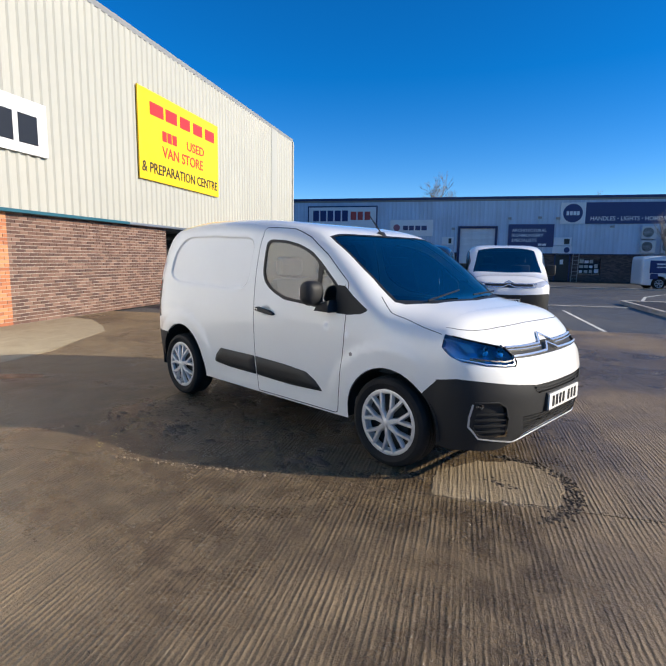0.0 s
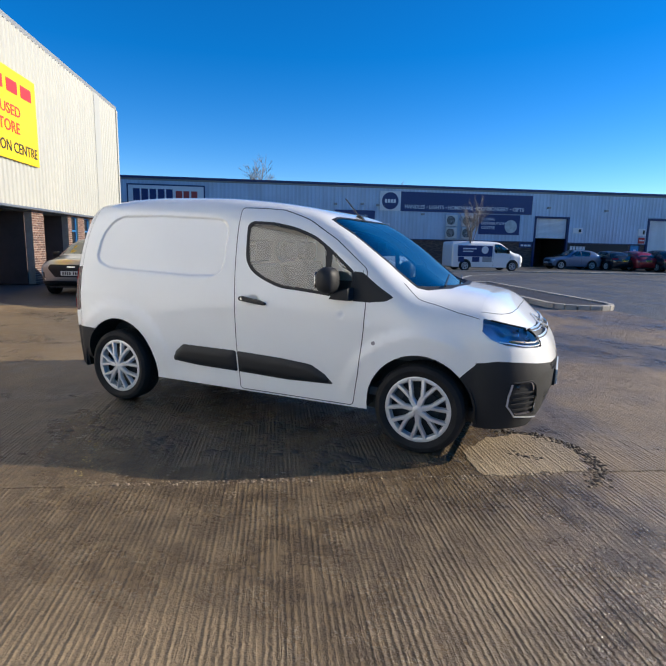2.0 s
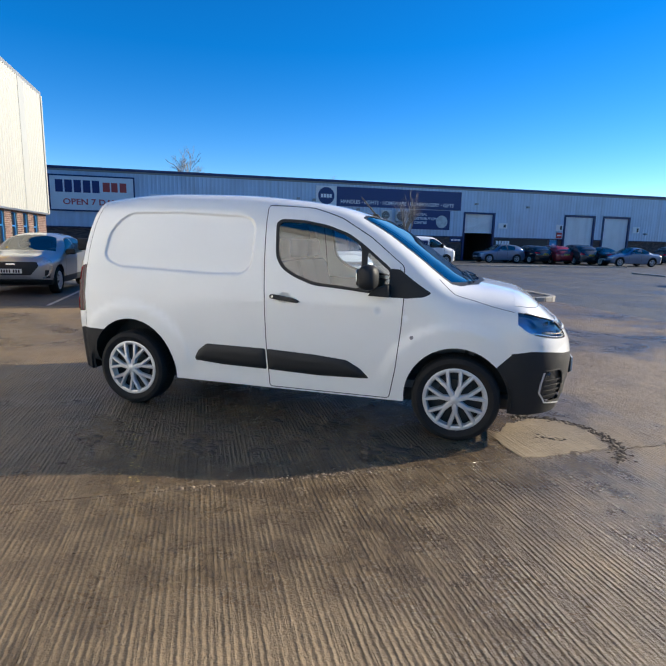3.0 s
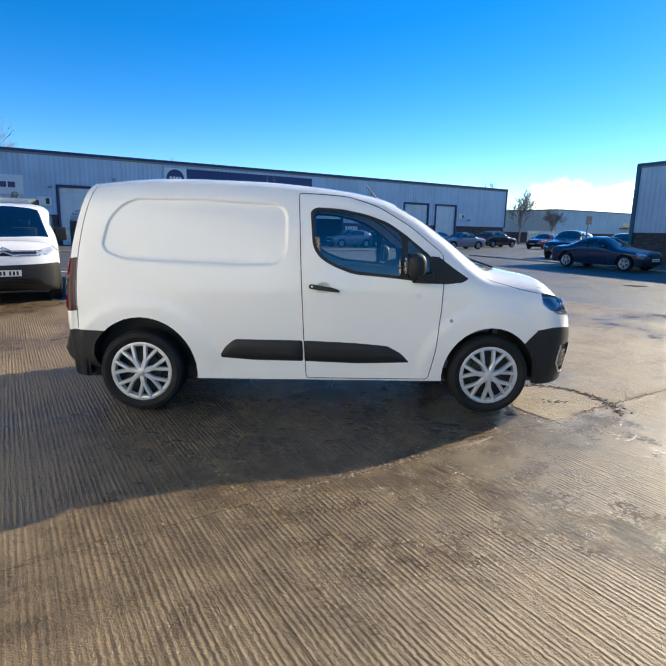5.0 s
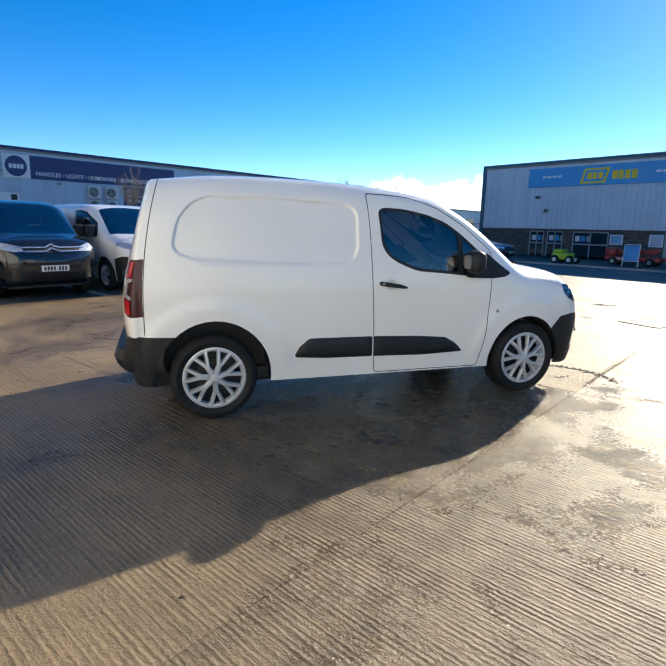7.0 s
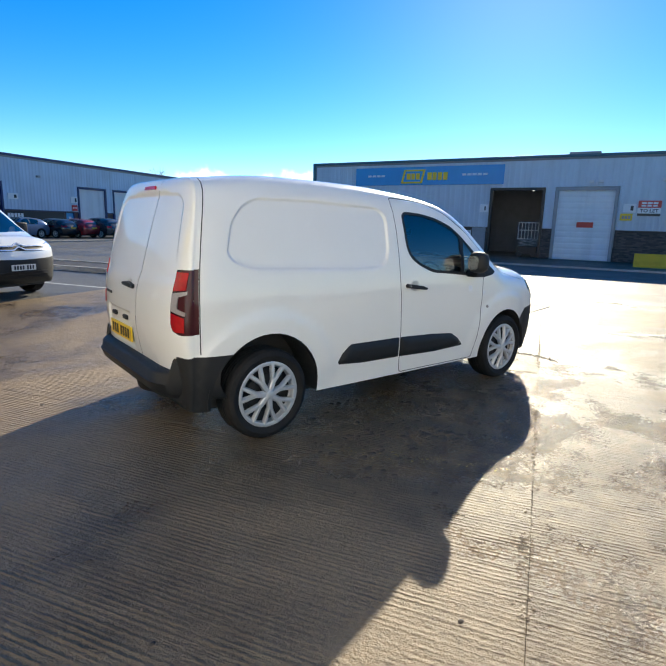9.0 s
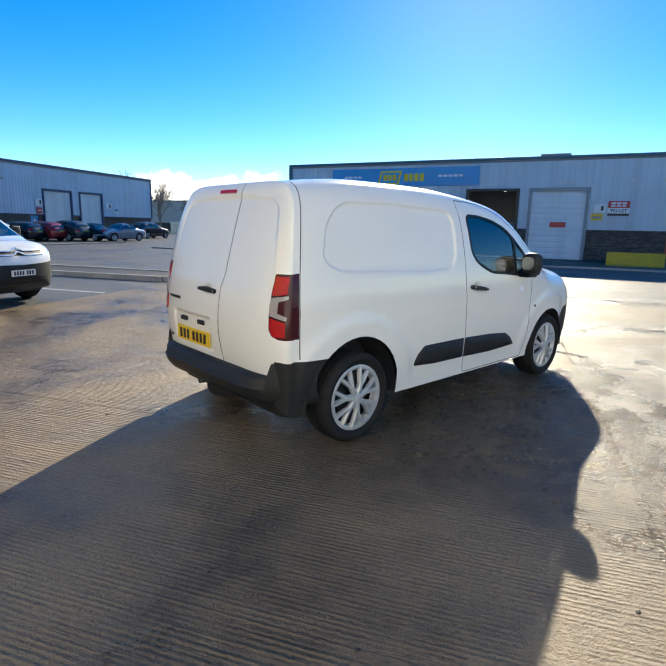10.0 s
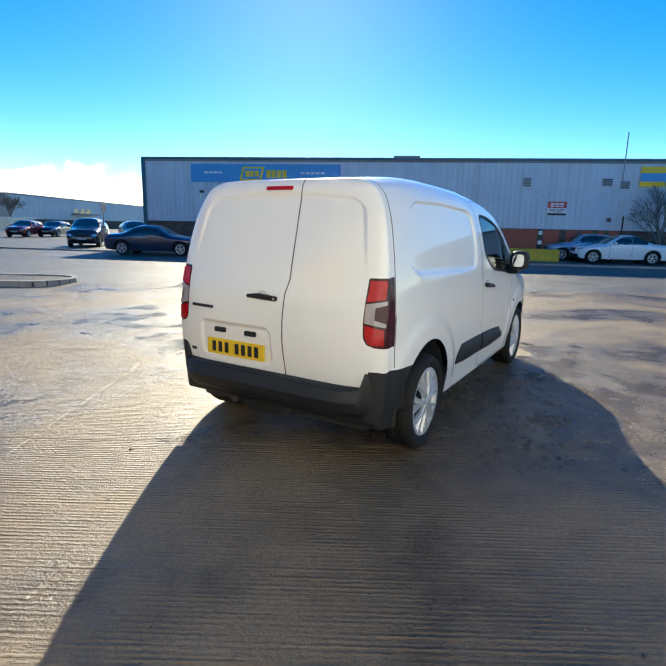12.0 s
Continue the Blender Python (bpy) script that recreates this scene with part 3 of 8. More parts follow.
def build_terrace():
    y = MY
    doors = [(1.9, 4.85, 0, 4.05), (22.05, 25.05, 0, 4.1), (32.0, 35.35, 0, 4.2), (36.1, 39.2, 0, 4.2)]
    small = [(8.95, 10.05, 0, MB), (30.7, 31.65, 0, MB)]
    part("cladding", corrugated(around(MX0, MX1, MB, MT, doors), y - 0.1, M_grey_clad, 0.3, 0.016), M_grey_clad, terrace, "grey-blue ribbed steel cladding")
    brick_wall(terrace, MX0, MX1, 0, MB, y, M_bricks_dark, M_brick_dark, 0, None, doors + small + [(10.6, 12.1, 0.55, 1.75)])
    part("eaves_trim", box(MX0, MX1 + 0.1, y - 0.22, y, MT - 0.02, MT + 0.16, 0.01), M_navy, terrace, "navy eaves trim")
    part("corner_trim", box(MX1 - 0.05, MX1 + 0.1, y - 0.18, y + 0.1, MB, MT, 0.01), M_navy, terrace)
    for rect in around(MX0, MX1, MB - 0.03, MB + 0.04, doors):
        part("bottom_flashing", solid_wall([rect], y - 0.15, y - 0.02), M_navy, terrace)
    part("roof", prism([(y - 0.15, MT + 0.05), (y + 14, MT + 1.2), (y + 28, MT + 0.05), (y + 28, MT - 0.15), (y - 0.15, MT - 0.15)], MX0, MX1, axis="x"), M_roofing, terrace)
    part("end_wall", box(MX1 - 0.2, MX1 - 0.02, y + 0.02, y + 28, 0, MT - 0.15), M_grey_clad, terrace)
    part("end_wall", box(MX0, MX0 + 0.2, y + 0.02, y + 28, 0, MT - 0.15), M_grey_clad, terrace)
    part("back_wall", box(MX0, MX1, y + 27.8, y + 28, 0, MT - 0.15), M_grey_clad, terrace)
    for i, d in enumerate(doors):
        if i == 1:
            z = 2.35
            shutter(terrace, d[0] + 0.15, d[1] - 0.15, z, d[3] - 0.15, y + 0.08, M_shutter_white, frame_mat=None, label="half-raised pale roller shutter")
            for a, b, c, e in ((d[0], d[0] + 0.15, 0, d[3]), (d[1] - 0.15, d[1], 0, d[3]), (d[0] + 0.15, d[1] - 0.15, d[3] - 0.15, d[3])):
                part("door_frame", box(a, b, y - 0.16, y + 0.1, c, e, 0.01), M_navy, terrace)
            # near-black sheets close the bay: its inner shade is painted on them
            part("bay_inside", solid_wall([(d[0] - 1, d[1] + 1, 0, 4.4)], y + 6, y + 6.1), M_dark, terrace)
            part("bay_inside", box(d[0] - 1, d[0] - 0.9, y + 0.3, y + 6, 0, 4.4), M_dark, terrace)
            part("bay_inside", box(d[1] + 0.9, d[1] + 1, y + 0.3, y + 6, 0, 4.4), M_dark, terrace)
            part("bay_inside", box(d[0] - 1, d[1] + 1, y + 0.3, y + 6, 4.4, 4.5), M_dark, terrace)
        else:
            shutter(terrace, d[0] + 0.2, d[1] - 0.2, 0, d[3] - 0.2, y + 0.02, M_shutter_white, frame_mat=M_navy, label="pale grey roller shutter in a navy frame")
    for a, b, c, d in small:
        dr = part("door", box(a + 0.08, b - 0.08, y + 0.06, y + 0.12, 0, d - 0.08, 0.01), M_black if a < 20 else M_sign_blue, terrace, "flush steel door")
        part("door_frame", box(a, a + 0.08, y, y + 0.14, 0, d), M_navy, dr)
        part("door_frame", box(b - 0.08, b, y, y + 0.14, 0, d), M_navy, dr)
        part("door_sign", box(a + 0.4, a + 0.62, y + 0.04, y + 0.062, 1.25, 1.6), M_sign_white, dr)
    n = part("window", box(10.65, 12.05, y + 0.08, y + 0.1, 0.6, 1.7), M_window_dark, terrace)
    rnd = random.Random(4)
    for i in range(11):
        a, c = 10.7 + (i % 4) * 0.34, 0.66 + (i // 4) * 0.35
        part("notice", box(a, a + 0.2 + 0.1 * rnd.random(), y + 0.07, y + 0.078, c, c + 0.18 + 0.12 * rnd.random()), M_cream if i % 3 else M_sign_white, n)
    s = y - 0.14
    sign = sign_board(terrace, -9.9, -4.4, 3.2, 5.5, s, M_sign_white, label="white sign in a navy rim with navy and red shapes", rim=M_navy)
    bars("logo", -9.6, -6.6, 4.4, 5.25, s - 0.055, M_sign_navy, sign, 5)
    bars("logo", -6.5, -4.8, 4.5, 5.15, s - 0.055, material("red_brown_shape", (0.45, 0.06, 0.05), 0.5), sign, 3)
    lettering("lettering", "OPEN 7 DAYS", 3.9, 0.42, M_red, sign, pose(-9.1, s - 0.056, 3.55), bold=0.012)
    sign = sign_board(terrace, -3.26, 0.03, 3.27, 4.5, s, M_sign_white, label="pale sign with a dark word shape")
    bars("logo", -2.3, -0.4, 3.7, 4.05, s - 0.052, M_sign_navy, sign, 4)
    part("logo", tube((-2.75, s - 0.05, 3.9), (-2.75, s - 0.06, 3.9), 0.26, n=20), material("dusky_red_shape", (0.3, 0.1, 0.14), 0.5), sign)
    number_board(terrace, 0.75, 1.62, 2.62, 3.2, s)
    sign = sign_board(terrace, 5.58, 8.77, 2.5, 4.15, s, M_sign_navy, label="navy sign with white lettering")
    for k, (word, w) in enumerate((("ARCHITECTURAL", 2.4), ("IRONMONGERY", 2.2), ("SPECIALISTS", 1.75))):
        lettering("lettering", word, w, 0.24, M_sign_white, sign, pose(5.85, s - 0.056, 3.58 - 0.36 * k), bold=0.01)
    bars("lettering", 7.7, 8.3, 2.6, 2.75, s - 0.052, M_sign_white, sign, 2)
    number_board(terrace, 8.8, 10.0, 2.62, 3.2, s)
    nb = sign_board(terrace, 8.75, 10.05, 2.04, 2.56, s, M_sign_white, "number_board", "white panel with a navy disc")
    part("logo", tube((9.72, s - 0.05, 2.3), (9.72, s - 0.062, 2.3), 0.2, n=20), M_sign_navy, nb)
    sign = sign_board(terrace, 9.12, 21.7, 4.18, 5.68, s, M_sign_navy, label="long navy fascia sign with white lettering and a disc")
    wp = part("logo_panel", box(9.12, 10.8, s - 0.07, s - 0.05, 4.18, 5.68, 0.004), M_sign_white, sign)
    part("logo", tube((9.95, s - 0.07, 4.93), (9.95, s - 0.085, 4.93), 0.66, n=36), M_sign_navy, wp)
    bars("logo", 9.5, 10.42, 4.78, 5.06, s - 0.087, M_sign_white, wp, 4)
    x = 11.15
    for word, w in (("HANDLES", 1.62), ("LIGHTS", 1.2), ("HOMEWARE", 2.05), ("IRONMONGERY", 2.6), ("GIFTS", 0.95)):
        lettering("lettering", word, w, 0.3, M_sign_white, sign, pose(x, s - 0.056, 4.4), bold=0.01)
        if word != "GIFTS":
            part("lettering", box(x + w + 0.14, x + w + 0.21, s - 0.056, s - 0.05, 4.51, 4.58), M_sign_white, sign)
        x += w + 0.36
    sign = sign_board(terrace, 17.3, 20.75, 2.54, 4.12, s, M_sign_navy, label="navy sign with white lettering and a pale globe")
    for k, (word, w) in enumerate((("GLOBAL", 1.15), ("DISTRIBUTION", 2.05), ("CENTRE", 1.15))):
        lettering("lettering", word, w, 0.22, M_sign_white, sign, pose(17.5, s - 0.056, 3.65 - 0.34 * k), bold=0.01)
    part("logo", tube((20.0, s - 0.05, 3.2), (20.0, s - 0.065, 3.2), 0.52, n=28), material("pale_globe", (0.5, 0.55, 0.56), 0.5, vary=0.6, scale=4), sign)
    number_board(terrace, 25.4, 26.25, 2.8, 3.25, s)
    sign = sign_board(terrace, 25.1, 30.5, 1.2, 1.95, y - 0.02, M_black, label="black sign with white word shape")
    bars("logo", 25.3, 26.7, 1.4, 1.75, y - 0.072, M_sign_white, sign, 5)
    number_board(terrace, 31.2, 32.0 - 0.1, 2.75, 3.3, s)
    sign = sign_board(terrace, 31.3, 31.85, 2.1, 2.6, s, M_red, label="small red sign")
    bars("lettering", 31.36, 31.8, 2.3, 2.4, s - 0.052, M_sign_white, sign, 3)
    number_board(terrace, 39.45, 40.25, 2.75, 3.3, s)
    sign = sign_board(terrace, 20.9, 22.0, 1.55, 1.95, y - 0.02, M_sign_navy, label="small navy board")
    bars("lettering", 21.0, 21.9, 1.65, 1.8, y - 0.072, M_sign_white, sign, 3)


build_terrace()


def air_conditioner(m):
    """Outdoor unit: white case, fan opening with grille rings, feet."""
    t = thing("air_conditioner", "white outdoor air-conditioning unit on the wall", "air conditioner", m, "air conditioners")
    body = part("case", box(-0.45, 0.45, -0.35, 0, 0, 0.85, 0.02), M_white_plastic, t)
    part("fan", tube((-0.1, -0.355, 0.43), (-0.1, -0.34, 0.43), 0.34, n=24), M_black, body)
    bm = bmesh.new()
    for r in (0.1, 0.19, 0.27, 0.345):
        for i in range(24):
            a0, a1 = 2 * math.pi * i / 24, 2 * math.pi * (i + 1) / 24
            tube((-0.1 + r * math.cos(a0), -0.365, 0.43 + r * math.sin(a0)), (-0.1 + r * math.cos(a1), -0.365, 0.43 + r * math.sin(a1)), 0.008, n=4, bm=bm, caps=False)
    for i in range(6):
        a = math.pi * i / 6
        tube((-0.1 - 0.345 * math.cos(a), -0.365, 0.43 - 0.345 * math.sin(a)), (-0.1 + 0.345 * math.cos(a), -0.365, 0.43 + 0.345 * math.sin(a)), 0.006, n=4, bm=bm, caps=False)
    part("grille", bm, M_white_plastic, t)
    for x in (-0.3, 0.3):
        part("bracket", box(x - 0.02, x + 0.02, -0.38, 0.1, -0.05, 0.0), M_steel, t)
    return t


def place_air_conditioners():
    first = None
    for x in (14.97, 16.27):
        for z in (2.15, 3.12):
            m = ESTATE @ pose(x, MY - 0.14, z)
            first = copy_thing(first, m) if first else air_conditioner(m)


place_air_conditioners()

# -- hire shop unit beyond the road, in shade
hire = thing("hire_shop", "grey steel-clad trade unit with a blue fascia sign", "building", rot_z(-67.5))
HY, HB, HT, HX0, HX1 = 28.0, 1.62, 5.36, -15.95, 34.0


def build_hire():
    y = HY
    doors = [(-4.3, -1.35, 0, 3.8), (-0.86, 2.2, 0, 3.82)]
    glazing = [(-12.6, -11.65, 0, 1.5), (-11.5, -10.5, 0, 1.5), (-9.95, -7.95, 0, 1.5)]
    orange = [(5.9, 7.85), (8.2, 9.05), (9.42, 10.0), (10.2, 10.85), (11.1, 11.5), (11.7, 12.2)]
    part("cladding", corrugated(around(HX0, HX1, HB, HT, doors), y - 0.1, M_grey_clad_b, 0.3, 0.018), M_grey_clad_b, hire, "silver-grey ribbed steel cladding")
    brick_wall(hire, HX0, HX1, 0, HB, y, M_bricks_dark, M_brick_dark, 0, None, doors + glazing + [(a, b, 0.3, HB - 0.02) for a, b in orange] + [(7.9, 8.15, 0, HB - 0.02)])
    part("eaves_trim", box(HX0 - 0.1, HX1, y - 0.22, y, HT - 0.04, HT + 0.1, 0.01), M_teal, hire, "dark eaves trim")
    part("corner_trim", box(HX0 - 0.12, HX0 + 0.1, y - 0.2, y + 0.1, 0, HT, 0.01), M_teal, hire)
    part("roof", prism([(y - 0.15, HT + 0.02), (y + 14, HT + 1.0), (y + 28, HT + 0.02), (y + 28, HT - 0.15), (y - 0.15, HT - 0.15)], HX0, HX1, axis="x"), M_roofing, hire)
    part("ridge_vent", box(-0.6, 1.0, y + 2, y + 3, HT + 0.1, HT + 0.5, 0.03), M_roofing, hire)
    part("end_wall", box(HX0, HX0 + 0.2, y + 0.1, y + 28, 0, HT - 0.15), M_grey_clad_b, hire)
    part("end_wall", box(HX1 - 0.2, HX1, y + 0.1, y + 28, 0, HT - 0.15), M_grey_clad_b, hire)
    part("back_wall", box(HX0, HX1, y + 27.8, y + 28, 0, HT - 0.15), M_grey_clad_b, hire)
    d = doors[1]
    sh = shutter(hire, d[0] + 0.18, d[1] - 0.18, 0.0, d[3] - 0.18, y + 0.02, M_shutter_white, frame_mat=M_grey_plastic, pitch=0.3, label="pale sectional shutter door")
    part("notice", box(0.35, 1.15, y - 0.03, y - 0.02, 1.72, 2.0), M_red, sh)
    d = doors[0]
    for a, b, c, e in ((d[0], d[0] + 0.15, 0, d[3]), (d[1] - 0.15, d[1], 0, d[3]), (d[0] + 0.15, d[1] - 0.15, d[3] - 0.15, d[3])):
        part("door_frame", box(a, b, y - 0.14, y + 0.1, c, e, 0.01), M_black, hire)
    part("bay_inside", box(d[0] - 1.5, d[1] + 0.1, y + 7, y + 7.1, 0, 4.2), M_bay, hire)
    part("bay_inside", box(d[0] - 1.5, d[0] - 1.4, y + 0.3, y + 7, 0, 4.2), M_bay, hire)
    part("bay_inside", box(d[1] + 0.1, d[1] + 0.2, y + 0.3, y + 7, 0, 4.2), M_bay, hire)
    part("bay_inside", box(d[0] - 1.5, d[1] + 0.2, y + 0.3, y + 7, 4.2, 4.3), M_bay, hire)
    for k in range(3):
        part("strip_lamp", box(-3.35 + 0.22 * k, -3.2 + 0.22 * k, y + 1.2 + 1.5 * k, y + 2.2 + 1.5 * k, 3.98, 4.06, 0.01), M_strip_lamp, hire, "lit strip lamp under the bay roof")
    for a, b, c, e in glazing:
        g = part("window", box(a, b, y + 0.1, y + 0.12, c + 0.1, e), M_window_dark, hire)
        for r in ((a, a + 0.07, c, e), (b - 0.07, b, c, e), ((a + b) / 2 - 0.03, (a + b) / 2 + 0.03, c, e), (a, b, e - 0.07, e), (a, b, 0.75, 0.83)):
            part("window_frame", box(r[0], r[1], y + 0.04, y + 0.14, r[2], r[3]), M_grey_plastic, g)
        for k in range(3):
            part("notice", box(a + 0.15 + 0.32 * k, a + 0.4 + 0.32 * k, y + 0.085, y + 0.095, 0.95, 1.25), (M_sign_white, M_sign_blue, M_grey_plastic)[k], g)
    for a, b in orange:
        part("panel", box(a, b, y + 0.02, y + 0.1, 0.3, HB - 0.02, 0.006), M_orange_panel, hire, "orange painted panel")
    part("door", box(7.9, 8.15, y + 0.03, y + 0.1, 0, HB - 0.02), M_black, hire)
    for k, z in enumerate((0.75, 1.3)):
        part("door_sign", box(7.92, 8.14, y + 0.015, y + 0.028, z, z + 0.22), M_sign_white, hire)
    part("grey_door", box(-5.2, -4.42, y - 0.03, y + 0.02, 0, 1.6, 0.01), M_grey_plastic, hire)
    s = y - 0.14
    sign = sign_board(hire, -12.85, -3.6, 4.0, 5.06, s, M_sign_blue, label="bright blue fascia sign with yellow shapes")
    bm = prism([(-9.75, 4.1), (-8.4, 4.1), (-8.2, 4.9), (-9.55, 4.9)], s - 0.07, s - 0.05)
    lg = part("logo", bm, M_sign_yellow, sign, "yellow slanted panel")
    part("logo", prism([(-9.6, 4.2), (-8.5, 4.2), (-8.35, 4.8), (-9.45, 4.8)], s - 0.08, s - 0.068), M_sign_blue, lg)
    bars("logo", -9.4, -8.5, 4.32, 4.68, s - 0.082, M_sign_yellow, lg, 3)
    bars("logo", -8.1, -6.8, 4.28, 4.72, s - 0.052, M_sign_yellow, sign, 4)
    bars("lettering", -12.0, -10.8, 4.5, 4.62, s - 0.052, M_sign_white, sign, 4)
    bars("lettering", -6.0, -4.5, 4.5, 4.62, s - 0.052, M_sign_white, sign, 5)
    number_board(hire, -4.8, -4.35, 2.45, 2.88, s)
    number_board(hire, 2.45, 3.02, 2.52, 2.95, s)
    b = sign_board(hire, 2.35, 2.9, 2.12, 2.46, s, M_sign_yellow, "number_board", "small yellow board")
    bars("lettering", 2.42, 2.84, 2.2, 2.36, s - 0.052, M_grey_plastic, b, 3)
    for x, z in ((3.1, 2.36), (8.24, 2.39)):
        b = sign_board(hire, x, x + 1.0, z, z + 0.75, s, M_sign_white, "letting_board", "red and white letting board")
        part("panel", box(x, x + 1.0, s - 0.056, s - 0.05, z + 0.4, z + 0.75), M_red, b)
        bars("lettering", x + 0.12, x + 0.88, z + 0.58, z + 0.68, s - 0.062, M_sign_white, b, 3)
        bars("lettering", x + 0.12, x + 0.88, z + 0.46, z + 0.54, s - 0.062, M_sign_white, b, 3)
        lettering("lettering", "TO LET", 0.8, 0.17, M_black, b, pose(x + 0.1, s - 0.056, z + 0.17), bold=0.02)
        part("panel", box(x, x + 1.0, s - 0.056, s - 0.05, z, z + 0.12), M_black, b)
    b = sign_board(hire, 12.9, 19.0, 4.0, 5.05, s, M_sign_yellow, label="yellow and blue striped sign")
    part("panel", box(12.9, 19.0, s - 0.056, s - 0.05, 4.27, 4.72), M_sign_blue, b)
    for x0, x1, z0, z1 in ((6.77, 7.2, 3.94, 4.41), (10.97, 11.49, 4.02, 4.41), (11.95, 12.39, 3.88, 4.28), (11.42, 11.66, 2.08, 2.3), (-12.3, -12.0, 3.35, 3.5), (-11.7, -11.45, 2.55, 2.75)):
        v = part("wall_vent", box(x0, x1, s - 0.12, s, z0, z1, 0.01), M_grey_plastic, hire)
        for k in range(4):
            z = z0 + (z1 - z0) * (k + 0.5) / 4
            part("louvre", box(x0 + 0.03, x1 - 0.03, s - 0.14, s - 0.12, z - 0.02, z + 0.02), M_black, v)
    for x, z in ((0.75, 3.98), (1.2, 4.0), (3.97, 4.05), (7.9, 3.4), (12.0, 3.1)):
        part("wall_lamp", box(x, x + 0.22, s - 0.16, s, z, z + 0.14, 0.02), M_white_plastic, hire)
    part("mast", tube((12.0, s - 0.1, 3.9), (12.0, s - 0.1, 6.8), 0.03), M_grey_plastic, hire)
    part("cable", tube((12.3, s - 0.03, 1.0), (12.3, s - 0.03, 2.4), 0.04), M_black, hire)


build_hire()


def yellow_barrier(m, length):
    t = thing("concrete_barrier", "low yellow-painted concrete barrier", "barrier", m)
    part("block", prism([(0.0, 0.0), (0.45, 0.0), (0.4, 0.08), (0.3, 0.62), (0.15, 0.62), (0.05, 0.08)], 0, length, axis="x", bevel=0.015), M_yellow_wall, t)
    return t


def scissor_lift(m):
    """Folding platform lift parked inside the open bay: chassis, crossed arms, cage of pale tubes."""
    t = thing("scissor_lift", "grey scissor lift with a pale tube cage in the open bay", "lift", m)
    part("chassis", box(-0.55, 0.55, -0.35, 0.35, 0.14, 0.62, 0.03), M_black, t)
    for x in (-0.4, 0.4):
        for y in (-0.36, 0.36):
            part("wheel", tube((x, y - 0.05, 0.15), (x, y + 0.05, 0.15), 0.15, n=16), M_black, t)
    for k in range(2):
        z = 0.62 + 0.17 * k
        for a in (1, -1):
            part("scissor_arm", tube((-0.48 * a, -0.3, z), (0.48 * a, -0.3, z + 0.17), 0.025, n=6), M_grey_plastic, t)
    part("platform", box(-0.58, 0.58, -0.36, 0.36, 0.97, 1.03, 0.01), M_grey_plastic, t)
    for k in range(7):
        x = -0.54 + 0.18 * k
        part("cage_post", tube((x, -0.33, 1.03), (x, -0.33, 1.92), 0.022, n=6), M_white_plastic, t)
    for z in (1.5, 1.92):
        part("cage_rail", tube((-0.56, -0.33, z), (0.56, -0.33, z), 0.022, n=6), M_white_plastic, t)
    return t


HIRE = rot_z(-67.5)
scissor_lift(HIRE @ pose(-2.15, HY + 0.9, 0))
yellow_barrier(HIRE @ pose(3.2, 24.6, -0.03), 2.4)
yellow_barrier(HIRE @ pose(5.7, 24.6, -0.03), 2.6)

# -- far unit at the end of the estate
far_unit = thing("far_unit", "low beige and grey steel-clad unit far off", "building", ESTATE)


def build_far():
    y, x0, x1, t = 46.0, 70.0, 130.0, 5.0
    part("front_cladding", corrugated([(x0, x1, 1.6, t)], y, M_grey_clad_b, 0.4, 0.04), M_grey_clad_b, far_unit)
    part("front_wall", box(x0, x1, y + 0.02, y + 0.2, 0, 1.62), M_brick_dark, far_unit)
    part("side_wall", box(x0, x0 + 0.15, y, y + 40, 0, 1.6), M_brick_dark, far_unit)
    part("side_cladding", box(x0 - 0.05, x0 + 0.1, y, y + 40, 1.6, t), M_far_clad, far_unit)
    part("eaves_trim", box(x0 - 0.1, x1, y - 0.15, y, t - 0.05, t + 0.12), M_teal, far_unit)
    part("eaves_trim", box(x0 - 0.15, x0, y, y + 40, t - 0.05, t + 0.12), M_teal, far_unit)
    part("roof", box(x0, x1, y, y + 40, t - 0.02, t + 0.05), M_roofing, far_unit)
    part("canopy", box(x0 + 17, x0 + 25, y - 1.5, y, 2.5, 2.7), M_roofing, far_unit)
    for k in range(3):
        part("window", box(x0 + 18 + k * 2.2, x0 + 19.6 + k * 2.2, y - 0.04, y - 0.02, 2.75, 3.5), M_window_dark, far_unit)


build_far()

# ---------------------------------------------------------------- vehicles: shells built from smooth sections
from mathutils.geometry import delaunay_2d_cdt


def curve_through(knots):
    """A smooth curve through knots (x, value) that does not overshoot."""
    xs = np.array([k[0] for k in knots], float)
    ys = np.array([k[1] for k in knots], float)
    h, d = np.diff(xs), np.diff(ys) / np.diff(xs)
    m = np.zeros(len(xs))
    m[0], m[-1] = d[0], d[-1]
    for i in range(1, len(xs) - 1):
        if d[i - 1] * d[i] > 0:
            w1, w2 = 2 * h[i] + h[i - 1], h[i] + 2 * h[i - 1]
            m[i] = (w1 + w2) / (w1 / d[i - 1] + w2 / d[i])

    def at(x):
        x = min(max(x, xs[0]), xs[-1])
        i = min(int(np.searchsorted(xs, x, side="right")) - 1, len(h) - 1)
        t = (x - xs[i]) / h[i]
        return float((2 * t**3 - 3 * t**2 + 1) * ys[i] + (t**3 - 2 * t**2 + t) * h[i] * m[i] + (-2 * t**3 + 3 * t**2) * ys[i + 1] + (t**3 - t**2) * h[i] * m[i + 1])
    return at


def step(a, b, x):
    t = min(1.0, max(0.0, (x - a) / (b - a)))
    return t * t * (3 - 2 * t)


